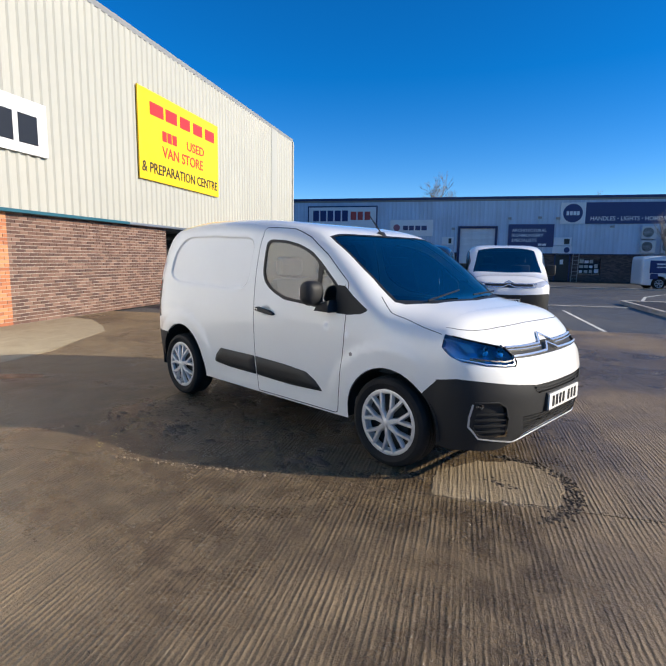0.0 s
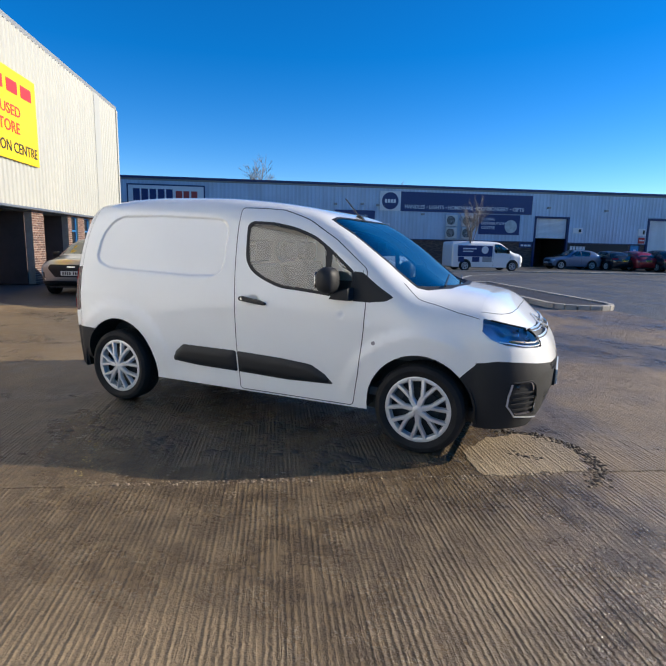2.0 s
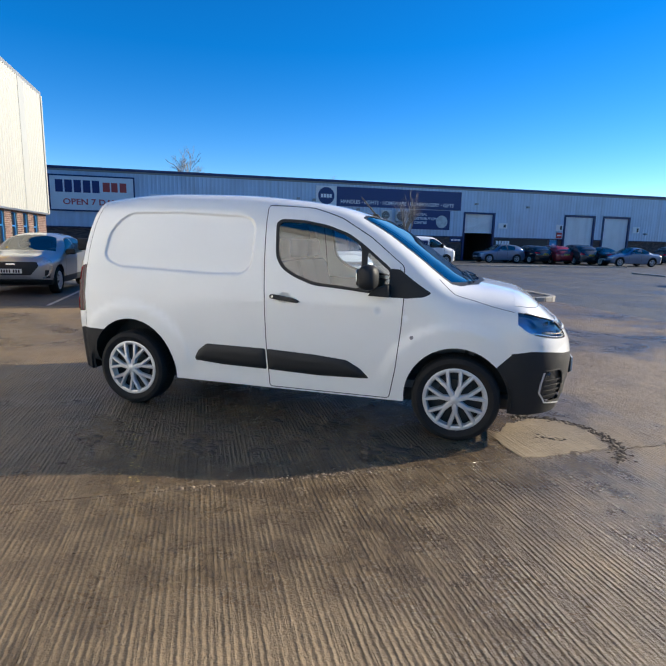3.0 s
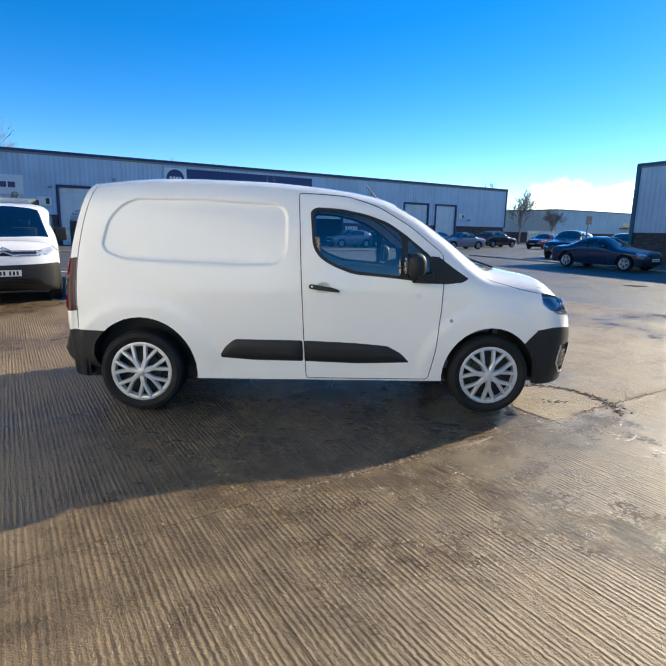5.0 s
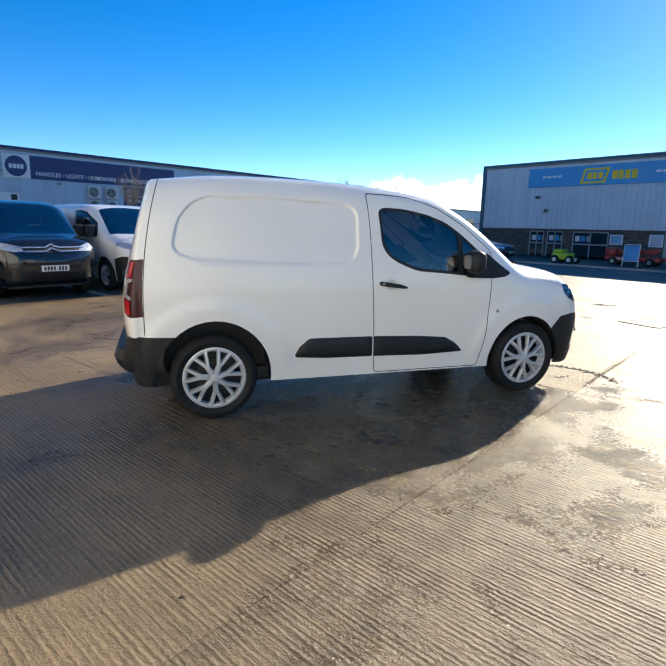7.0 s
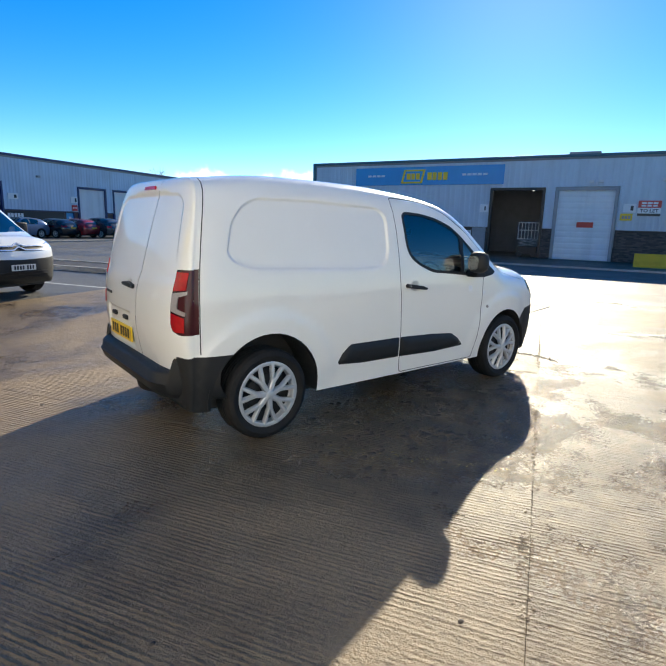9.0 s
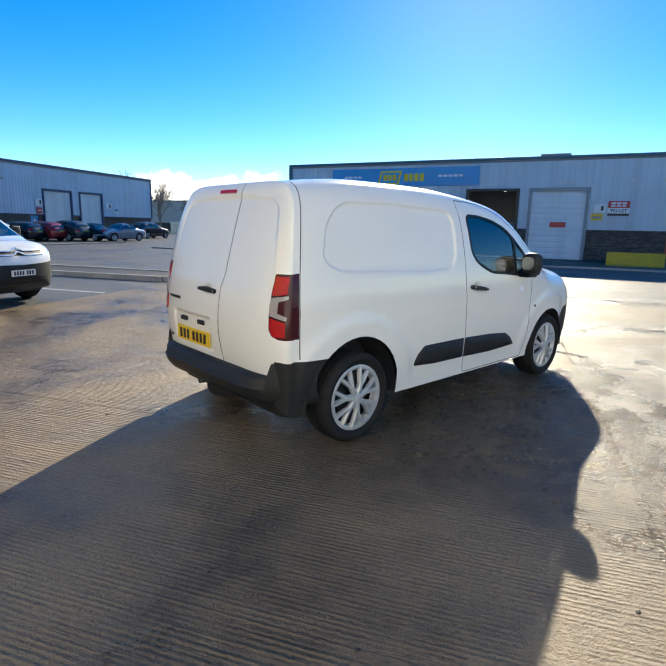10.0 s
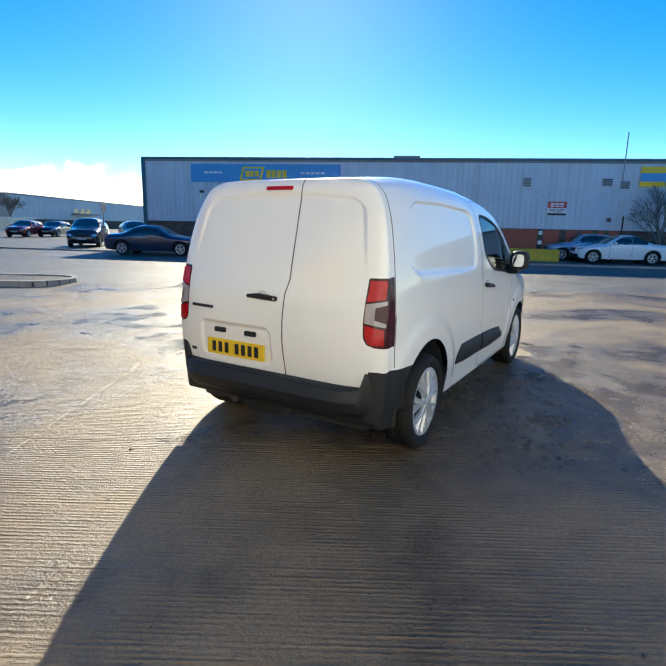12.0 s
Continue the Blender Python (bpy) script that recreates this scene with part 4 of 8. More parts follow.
def inside(poly, px, py):
    """Which of the points lie in the polygon."""
    hit = np.zeros(len(px), bool)
    n = len(poly)
    for i in range(n):
        x1, y1 = poly[i]
        x2, y2 = poly[(i + 1) % n]
        if y1 == y2:
            continue
        c = (y1 > py) != (y2 > py)
        hit ^= c & (px < (x2 - x1) * (py - y1) / (y2 - y1) + x1)
    return hit


def edge_distance(poly, x, y):
    """Distance from a point to a polygon's rim, below zero inside."""
    best = 1e9
    n = len(poly)
    for i in range(n):
        ax, ay = poly[i]
        bx, by = poly[(i + 1) % n]
        dx, dy = bx - ax, by - ay
        t = min(1, max(0, ((x - ax) * dx + (y - ay) * dy) / (dx * dx + dy * dy + 1e-12)))
        best = min(best, math.hypot(ax + t * dx - x, ay + t * dy - y))
    return -best if inside(poly, np.array([x]), np.array([y]))[0] else best


def fine(poly, h, closed=True):
    out = []
    n = len(poly)
    for i in range(n if closed else n - 1):
        a, b = poly[i], poly[(i + 1) % n]
        k = max(1, int(math.hypot(b[0] - a[0], b[1] - a[1]) / h))
        out += [(a[0] + (b[0] - a[0]) * j / k, a[1] + (b[1] - a[1]) * j / k) for j in range(k)]
    if not closed:
        out.append(tuple(poly[-1]))
    return out


def rounded(poly, r, n=4):
    """A polygon with its corners rounded off."""
    out = []
    m = len(poly)
    for i in range(m):
        p, c, q = Vector(poly[i - 1]), Vector(poly[i]), Vector(poly[(i + 1) % m])
        a, b = (p - c), (q - c)
        k = min(r, a.length * 0.45, b.length * 0.45)
        s, e = c + a.normalized() * k, c + b.normalized() * k
        for j in range(n + 1):
            t = j / n
            v = s * (1 - t) ** 2 + c * 2 * t * (1 - t) + e * t * t
            out.append((v.x, v.y))
    return out


def ribbon(line, w):
    """A narrow strip along a line."""
    l, r = [], []
    for i, p in enumerate(line):
        a, b = Vector(line[max(0, i - 1)]), Vector(line[min(len(line) - 1, i + 1)])
        d = (b - a).normalized()
        nrm = Vector((-d.y, d.x)) * w / 2
        l.append((p[0] + nrm.x, p[1] + nrm.y))
        r.append((p[0] - nrm.x, p[1] - nrm.y))
    return l + r[::-1]


def disc(cx, cy, r, n=40):
    return [(cx + r * math.cos(2 * math.pi * i / n), cy + r * math.sin(2 * math.pi * i / n)) for i in range(n)]


def cut_skin(lift, outline, regions, h, flip=1, push=None):
    """Cuts a curved skin into regions. lift maps the flat plan to space; regions are (name, polygon), the later ones on top.
    Returns a dictionary of name: mesh data without a material. flip -1 gives the mirror image in y."""
    verts, edges = [], []
    for poly in [outline] + [r[1] for r in regions]:
        p = fine(poly, h)
        k = len(verts)
        verts += [Vector(v) for v in p]
        edges += [(k + i, k + (i + 1) % len(p)) for i in range(len(p))]
    o = np.array(outline)
    lo, hi = o.min(0), o.max(0)
    gx, gy = np.meshgrid(np.arange(lo[0] + h * 0.5, hi[0], h), np.arange(lo[1] + h * 0.45, hi[1], h))
    gx = gx + (np.arange(gx.shape[0]) % 2)[:, None] * h * 0.5
    keep = inside(outline, gx.ravel(), gy.ravel())
    verts += [Vector((a, b)) for a, b in zip(gx.ravel()[keep], gy.ravel()[keep])]
    vs, _, fs, _, _, _ = delaunay_2d_cdt(verts, edges, [], 0, 1e-5)
    pts = np.array([(v.x, v.y) for v in vs])
    tri = np.array([f for f in fs if len(f) == 3])
    cen = pts[tri].mean(1)
    tag = np.full(len(tri), -1)
    tag[inside(outline, cen[:, 0], cen[:, 1])] = 0
    names = ["body"]
    for name, poly in regions:
        if name not in names:
            names.append(name)
        sel = inside(poly, cen[:, 0], cen[:, 1]) & (tag >= 0)
        tag[sel] = names.index(name)
    place, normal = {}, {}

    def lifted(i, off):
        if i not in place:
            a, b = pts[i]
            p = lift(a, b)
            e = 2e-3
            d1, d2 = lift(a + e, b) - lift(a - e, b), lift(a, b + e) - lift(a, b - e)
            nn = d1.cross(d2)
            nn = nn.normalized() if nn.length > 1e-12 else Vector((0, -1, 0))
            place[i], normal[i] = p, nn
        p, nn = place[i], normal[i]
        return p + nn * off
    out = {}
    for k, name in enumerate(names):
        if name == "hole":
            continue
        tr = tri[tag == k]
        if not len(tr):
            continue
        used = np.unique(tr)
        index = {int(v): j for j, v in enumerate(used)}
        off = (push or {}).get(name, 0.0)
        co, no = [], []
        for v in used:
            p = lifted(int(v), off)
            nn = normal[int(v)]
            co.append((p.x, p.y * flip, p.z))
            no.append((nn.x, nn.y * flip, nn.z))
        me = bpy.data.meshes.new(name)
        faces = [tuple(index[int(v)] for v in t) for t in tr]
        # wind the faces along the analytic normals
        good = []
        for f in faces:
            a, b, c = (Vector(co[j]) for j in f)
            g = (b - a).cross(c - a)
            good.append(f if g.dot(Vector(no[f[0]]) + Vector(no[f[1]]) + Vector(no[f[2]])) >= 0 else f[::-1])
        me.from_pydata(co, [], good)
        me.shade_smooth()
        me.normals_split_custom_set_from_vertices(no)
        out[name] = me
    return out


KAPPA = 0.83


class Shell:
    """A vehicle's outer form. Sections across x: straight flanks up to zk, then a rounded roof; swelling caps close front and rear."""

    def __init__(self, xa, xb, width, top, zk, round_, floor, front, rear, relief=None, lean=None, droop=0.0, tumble=None):
        self.rear_relief = None
        self.tumble = tumble or (lambda z: 1.0)
        self.xa, self.xb, self.floor, self.droop = xa, xb, floor, droop
        self.W, self.T, self.zk, self.q = (curve_through(k) for k in (width, top, zk, round_))
        self.caps, self.runs = {}, {}
        self.relief = relief or (lambda x, z: 0.0)
        self.lean = lean or (lambda x, z: 0.0)
        for end, xe, (bulge, p, zc, *deep) in ((1, xb, front), (-1, xa, rear)):
            w, t, k, q = self.W(xe), self.T(xe), self.zk(xe), self.q(xe)
            low = deep[0] if deep else floor
            ring = [(0.0, low)] + [(w * self.tuck(low) * j / 40, low) for j in range(1, 41)]
            ring += [(w * self.tuck(low + (k - low) * j / 40), low + (k - low) * j / 40) for j in range(1, 41)]
            for j in range(1, 121):
                a, b = self.bend(math.pi / 2 * j / 120, q)
                zz = k + (t - k) * b
                ring.append((w * a * self.tumble(zz), zz))
            ang = np.array([math.atan2(y, z - zc) for y, z in ring])[::-1]
            rad = np.array([math.hypot(y, z - zc) for y, z in ring])[::-1]
            self.caps[end] = (xe, curve_through(bulge), p, zc, ang, rad)
            al = np.concatenate([np.geomspace(1e-4, 0.3, 200), np.linspace(0.3, math.pi / 2, 300)[1:]])
            rr, ff = np.sin(al) ** (2 / p), np.maximum(np.cos(al), 0) ** (2 / p)
            run = np.concatenate([[rr[0]], rr[0] + np.cumsum(np.hypot(np.diff(rr), 0.45 * np.diff(ff)))])
            self.runs[end] = (np.concatenate([[0], run / run[-1]]), np.concatenate([[0], rr]), np.concatenate([[1], ff]))

    @staticmethod
    def bend(f, q):
        """A rounded quarter, from the flank (1, 0) to the roof's middle (0, 1)."""
        c, s = max(0.0, math.cos(f)), math.sin(f)
        k = (c ** q + s ** q) ** (-1 / q)
        return c * k, s * k

    def tuck(self, z):
        return 1 - 0.05 * max(0.0, 0.75 - z) ** 2 / 0.25

    def top_s(self, x):
        return self.zk(x) + KAPPA * math.pi / 2

    def lift(self, x, s):
        k = self.zk(x)
        if s <= k:
            y, z = self.W(x) * self.tuck(s), s
        else:
            f = min(math.pi / 2, (s - k) / KAPPA)
            a, b = self.bend(f, self.q(x))
            z = k + (self.T(x) - k) * b
            y = self.W(x) * a * self.tumble(z)
        y += self.relief(x, z) * (1 if s <= k + 1.0 else 0)
        return Vector((x + self.lean(x, z), -y, z))

    def s_of(self, x, z):
        k, t = self.zk(x), self.T(x)
        if z <= k:
            return z
        q, b = self.q(x), min(1.0, (z - k) / (t - k))
        return k + KAPPA * math.atan2(b, (1 - b ** q) ** (1 / q))

    def s_of_y(self, x, y):
        k, w, q, t = self.zk(x), self.W(x), self.q(x), self.T(x)
        lo, hi = 0.0, math.pi / 2
        for _ in range(40):
            f = (lo + hi) / 2
            a, b = self.bend(f, q)
            if w * a * self.tumble(k + (t - k) * b) > abs(y):
                lo = f
            else:
                hi = f
        return k + KAPPA * lo

    def side(self, pts):
        return [(x, self.s_of(x, z)) for x, z in pts]

    def outline(self):
        n = 60
        up = [(self.xa + (self.xb - self.xa) * i / n, 0) for i in range(n + 1)]
        return [(x, self.floor) for x, _ in up] + [(x, self.top_s(x)) for x, _ in up[::-1]]

    def radius(self, end, y, z):
        xe, b, p, zc, ang, rad = self.caps[end]
        return float(np.interp(math.atan2(abs(y), z - zc), ang, rad))

    def cap_lift(self, end):
        xe, bulge, p, zc, ang, rad = self.caps[end]

        def lift(y, b):
            z = b
            d = math.hypot(y, z - zc)
            R = self.radius(end, y, z)
            rho = d / R
            run, rr, ff = self.runs[end]
            r, f = float(np.interp(rho, run, rr)), float(np.interp(rho, run, ff))
            if rho > 1:  # runs on along the flank past the rim
                f = -2.0 * (rho - 1)
            k = r / rho if rho > 1e-6 else 0.0
            yy, zz = y * k, zc + (z - zc) * k
            x = xe + end * bulge(zz) * f
            if end < 0 and self.rear_relief:
                x += self.rear_relief(yy, zz)
            if end > 0 and self.droop:
                zz -= self.droop * (x - xe) * step(0.8, 1.08, zz)
            return Vector((x + self.lean(x, zz), yy, zz))
        return lift

    def cap(self, end, pts):
        """Plan of points given as (y, z) on the front or rear."""
        xe, bulge, p, zc, ang, rad = self.caps[end]
        out = []
        for y, z in pts:
            R = self.radius(end, y, z)
            d = math.hypot(y, z - zc)
            r = min(1.0, d / R)
            rho = float(np.interp(r, self.runs[end][1], self.runs[end][0]))
            k = rho / r if r > 1e-6 else 0.0
            out.append((y * k, zc + (z - zc) * k))
        return out

    def cap_outline(self, end):
        xe, b, p, zc, ang, rad = self.caps[end]
        half = [(r * math.sin(a), zc + r * math.cos(a)) for a, r in zip(ang, rad)]
        return half + [(-y, z) for y, z in half[::-1][1:-1]]

    def on_cap(self, end, y, z):
        """The place on a cap whose front view is (y, z)."""
        return self.cap_lift(end)(*self.cap(end, [(y, z)])[0])


def patch(lift, poly, h, out, mat, name, parent, label="", inset=0.0, flip=1, smooth=40):
    """A raised plate on a skin: the polygon lifted by out, with a rim that goes back under the skin."""
    p = fine(poly, h)
    n = len(p)
    verts = [Vector(v) for v in p]
    o = np.array(p)
    lo, hi = o.min(0), o.max(0)
    gx, gy = np.meshgrid(np.arange(lo[0] + h / 2, hi[0], h), np.arange(lo[1] + h / 2, hi[1], h))
    gx, gy = gx.ravel(), gy.ravel()
    keep = [i for i in np.where(inside(p, gx, gy))[0] if edge_distance(p, gx[i], gy[i]) < -h * 0.35]
    verts += [Vector((gx[i], gy[i])) for i in keep]
    vs, _, fs, _, _, _ = delaunay_2d_cdt(verts, [(i, (i + 1) % n) for i in range(n)], [], 0, 1e-6)
    bm = bmesh.new()

    def at(a, b, off):
        e = 2e-3
        q = lift(a, b)
        nn = (lift(a + e, b) - lift(a - e, b)).cross(lift(a, b + e) - lift(a, b - e))
        nn = nn.normalized() if nn.length > 1e-12 else Vector((0, -1, 0))
        if off_sign[0] is None:
            off_sign[0] = 1
        q = q + nn * off * sgn
        return (q.x, q.y * flip, q.z)
    off_sign = [1]
    # outward sense: away from the vehicle's middle
    c = p[0]
    e = 2e-3
    nn = (lift(c[0] + e, c[1]) - lift(c[0] - e, c[1])).cross(lift(c[0], c[1] + e) - lift(c[0], c[1] - e))
    mid = lift(*c) - Vector((1.4, 0, 0.8))
    sgn = 1 if nn.dot(mid) >= 0 else -1
    pts = [(v.x, v.y) for v in vs]
    tri = [f for f in fs if inside(p, np.array([sum(pts[i][0] for i in f) / 3]), np.array([sum(pts[i][1] for i in f) / 3]))[0]]
    top = {}
    for f in tri:
        for i in f:
            if i not in top:
                a, b = pts[i]
                k = 1.0
                if inset:
                    k = step(0.0, inset, -edge_distance(p, a, b)) * 0.999 + 0.001
                top[i] = bm.verts.new(at(a, b, out * k if inset else out))
    for f in tri:
        try:
            bm.faces.new([top[i] for i in f])
        except ValueError:
            pass
    rim_edges = [ed for ed in bm.edges if len(ed.link_faces) == 1]
    low = {}
    inv = {v: i for i, v in top.items()}
    for ed in rim_edges:
        q = []
        for v in ed.verts:
            if v not in low:
                a, b = pts[inv[v]]
                low[v] = bm.verts.new(at(a, b, -0.012))
            q.append(low[v])
        bm.faces.new((ed.verts[0], ed.verts[1], q[1], q[0]))
    return part(name, bm, mat, parent, label, smooth=smooth)


# -- finishes
def car_paint(name, base, rough=0.28, metal=0.0, grime=0.12):
    return material(name, base, rough, metal, coat=1.0, vary=grime, scale=1.6, grain=0.0, tint=tuple(c * 0.8 for c in base))


M_white_paint = car_paint("white_body_paint", (0.83, 0.825, 0.80), 0.35)
M_black_trim = material("black_textured_plastic", (0.016, 0.017, 0.019), 0.55, vary=0.2, scale=6, bump=0.12, bump_scale=400, spec=0.35)
M_seam = material("panel_gap", (0.02, 0.02, 0.021), 0.7)
M_rubber = material("tyre_rubber", (0.013, 0.013, 0.014), 0.75, vary=0.4, scale=9, grain=0.2, bump=0.2, bump_scale=120, tint=(0.028, 0.026, 0.024), spec=0.25)
M_alloy = material("silver_wheel", (0.58, 0.59, 0.61), 0.38, 0.55, vary=0.1, scale=14, rough_vary=0.08, tint=(0.45, 0.43, 0.4))
M_alloy_dark = material("wheel_well_dark", (0.03, 0.03, 0.032), 0.6)
M_chrome = material("chrome", (0.80, 0.80, 0.79), 0.25, 0.75)
M_glass = glass("window_glass", (0.88, 0.94, 0.94), ior=2.3)
M_screen = glass("windscreen_glass", (0.40, 0.53, 0.61), ior=3.0)
M_lens = glass("lamp_lens", (0.93, 0.95, 0.97), ior=1.6)
M_red_lens = material("red_lamp_lens", (0.46, 0.006, 0.012), 0.2, coat=0.25, vary=0.3, scale=30, tint=(0.16, 0.004, 0.006), spec=0.3)
M_clear_lens = material("clear_lamp_lens", (0.36, 0.33, 0.33), 0.12, coat=0.5, vary=0.3, scale=40)
M_dark_lens = material("smoked_lamp_lens", (0.045, 0.004, 0.010), 0.15, coat=0.2, spec=0.3)
M_plate_white = material("white_plate", (0.72, 0.72, 0.7), 0.35)
M_plate_yellow = material("yellow_plate", (0.75, 0.5, 0.03), 0.35)
M_mirror_glass = material("mirror_glass", (0.42, 0.44, 0.45), 0.04, 1.0)
M_reflector = material("lamp_reflector", (0.75, 0.77, 0.8), 0.08, 1.0)
M_blue_reflect = material("lamp_housing", (0.36, 0.48, 0.66), 0.3, 0.6)
M_amber = material("amber_lens", (0.75, 0.42, 0.12), 0.2, coat=0.5)
M_seat = material("dark_seat_cloth", (0.06, 0.06, 0.068), 0.9, vary=0.3, scale=20, bump=0.2, bump_scale=200)
M_cabin = material("grey_cabin_plastic", (0.11, 0.11, 0.115), 0.6, vary=0.2, scale=8)
M_cabin_light = material("pale_cabin_lining", (0.38, 0.37, 0.35), 0.8, vary=0.2, scale=5)


def wheel(parent, x, y, r, side, rim=0.73, spokes=7, mat=None, width=0.205, name="wheel"):
    """Tyre with shoulders and grooves, rim with Y spokes, hub cap, brake disc. side: -1 for the right flank."""
    mat = mat or M_alloy
    hub = part(name, revolve([(0.001, 0.11), (r * rim * 0.97, 0.11), (r * rim * 0.97, 0.03)], 32), M_alloy_dark, parent)
    hub.location = (x, y, r)
    if side > 0:
        hub.rotation_euler = (0, 0, math.pi)
    w = width
    rr = r * rim
    prof = [(rr, 0.012), (rr + 0.012, 0.0), (r * 0.86, -0.012), (r * 0.95, 0.0), (r * 0.985, 0.018), (r, 0.035)]
    for k in range(4):
        a = 0.04 + (w - 0.08) * k / 4
        g = (w - 0.08) / 4
        prof += [(r, a + g * 0.15), (r, a + g * 0.8), (r - 0.008, a + g * 0.85), (r - 0.008, a + g * 1.08)]
    prof += [(r, w - 0.035), (r * 0.985, w - 0.018), (r * 0.95, w), (r * 0.84, w + 0.01), (rr, w - 0.01)]
    part("tyre", revolve(prof, 56), M_rubber, hub, smooth=35)
    part("rim_ring", revolve([(rr * 0.86, 0.035), (rr * 0.9, 0.008), (rr * 0.985, 0.002), (rr + 0.006, 0.006), (rr + 0.004, 0.05), (rr * 0.9, 0.07)], 56), mat, hub, smooth=40)
    bm = bmesh.new()

    def bar(r0, a0, w0, d0, r1, a1, w1, d1):
        p0, p1 = Vector((r0 * math.cos(a0), d0, r0 * math.sin(a0))), Vector((r1 * math.cos(a1), d1, r1 * math.sin(a1)))
        t = (p1 - p0).normalized()
        n = Vector((-t.z, 0, t.x)).normalized()
        ring = []
        for p, ww in ((p0, w0), (p1, w1)):
            ring.append([bm.verts.new(p + n * (ww * sx) + Vector((0, dy, 0))) for sx, dy in ((-0.5, 0.022), (-0.42, 0.002), (-0.25, -0.006), (0.25, -0.006), (0.42, 0.002), (0.5, 0.022))])
        for j in range(6):
            bm.faces.new((ring[0][j], ring[0][(j + 1) % 6], ring[1][(j + 1) % 6], ring[1][j]))
        bm.faces.new(ring[0])
        bm.faces.new(ring[1][::-1])
    for k in range(spokes):
        a = 2 * math.pi * k / spokes + 0.3
        hw = 2 * math.pi / spokes
        bar(rr * 0.14, a, 0.05, -0.004, rr * 0.46, a + 0.02, 0.044, -0.004)
        bar(rr * 0.40, a + 0.02, 0.034, -0.003, rr * 0.96, a + hw * 0.25, 0.034, 0.008)
        bar(rr * 0.40, a - 0.02, 0.034, -0.003, rr * 0.96, a - hw * 0.25, 0.034, 0.008)
    part("spokes", bm, mat, hub, smooth=30)
    part("hub_cap", revolve([(0.001, -0.012), (rr * 0.12, -0.012), (rr * 0.17, -0.004), (rr * 0.19, 0.02)], 24), mat, hub, smooth=40)
    part("brake_disc", revolve([(rr * 0.2, 0.075), (rr * 0.6, 0.075), (rr * 0.6, 0.1)], 32), M_alloy_dark, hub, smooth=30)
    return hub


def arch_liner(parent, x, z, r, y0, y1):
    """Dark inner wheel housing."""
    bm = bmesh.new()
    rows = []
    for i in range(25):
        a = radians(-6 + 192 * i / 24)
        rows.append([bm.verts.new((x + r * math.cos(a), yy, z + r * math.sin(a))) for yy in (y0, y1)])
    for i in range(24):
        bm.faces.new((rows[i][0], rows[i][1], rows[i + 1][1], rows[i + 1][0]))
    inner = [r_[1] for r_ in rows]
    bm.faces.new(inner)
    return part("wheel_housing", bm, M_alloy_dark, parent)


def plate(parent, place, facing, w, h, mat, marks=7, name="number_plate"):
    """A registration plate whose characters are plain bars."""
    x, y, z = place
    bm = box(-0.006, 0.006, -w / 2, w / 2, -h / 2, h / 2, 0.002)
    ob = part(name, bm, mat, parent)
    ob.location = place
    cw = w * 0.86 / (marks + 0.6)
    bar = mesh_of(box(0.006 * facing, 0.0085 * facing, -cw * 0.3, cw * 0.3, -h * 0.33, h * 0.33), M_black, name="mark")
    for i in range(marks):
        mk = part("mark", bar, M_black, ob)
        mk.location.y = -w * 0.43 + cw * (i + 0.5) + (cw * 0.6 if i >= 4 else 0)
    return ob


def patch_mesh(lift, plan, rects):
    """Small thin plates lying on a curved skin, given by their edges in rear view."""
    bm = bmesh.new()
    for y0, y1, z0, z1 in rects:
        low = [lift(*plan([q])[0]) for q in ((y0, z0), (y1, z0), (y1, z1), (y0, z1))]
        n = (low[1] - low[0]).cross(low[3] - low[0]).normalized()
        n = n if n.x < 0 else -n
        a = [bm.verts.new(p - n * 0.004) for p in low]
        b = [bm.verts.new(p + n * 0.006) for p in low]
        bm.faces.new(b)
        for k in range(4):
            bm.faces.new((a[k], a[(k + 1) % 4], b[(k + 1) % 4], b[k]))
    return bm


def seat(parent, x, y, w=0.5):
    s = part("seat", box(x - 0.25, x + 0.27, y - w / 2, y + w / 2, 0.55, 0.72, 0.05), M_seat, parent, smooth=40)
    bm = box(-0.06, 0.06, -w / 2, w / 2, 0, 0.62, 0.05)
    bmesh.ops.rotate(bm, verts=bm.verts[:], cent=(0, 0, 0), matrix=Matrix.Rotation(radians(-14), 3, "Y"))
    bmesh.ops.translate(bm, verts=bm.verts[:], vec=(x - 0.2, y, 0.68))
    part("seat_back", bm, M_seat, s, smooth=40)
    part("headrest", box(x - 0.44, x - 0.33, y - 0.14, y + 0.14, 1.3, 1.48, 0.04), M_seat, s, smooth=40)
    return s


def ring(r, tr, n=32, k=8):
    return revolve([(r + tr * math.cos(2 * math.pi * j / k), tr * math.sin(2 * math.pi * j / k)) for j in range(k + 1)], n, axis="x")


def mesh_part(name, me, mat, parent, label=""):
    me.materials.clear()
    me.materials.append(mat)
    return part(name, me, mat, parent, label)

# ---------------------------------------------------------------- the white panel van
RECESS = rounded([(-0.30, 1.31), (-0.275, 1.51), (-0.19, 1.61), (-0.05, 1.665), (0.44, 1.67), (1.04, 1.645), (1.11, 1.62), (1.145, 1.56),
                  (1.14, 1.31), (1.115, 1.235), (1.05, 1.19), (0.8, 1.18), (-0.12, 1.21), (-0.25, 1.255)], 0.05)


def oval(cx, cz, rx, rz, n=20):
    return [(cx + rx * math.cos(2 * math.pi * i / n), cz + rz * math.sin(2 * math.pi * i / n)) for i in range(n)]


def scaled_poly(poly, k):
    """The polygon scaled about its middle."""
    mx, mz = sum(p[0] for p in poly) / len(poly), sum(p[1] for p in poly) / len(poly)
    return [(mx + k * (x - mx), mz + k * (z - mz)) for x, z in poly]


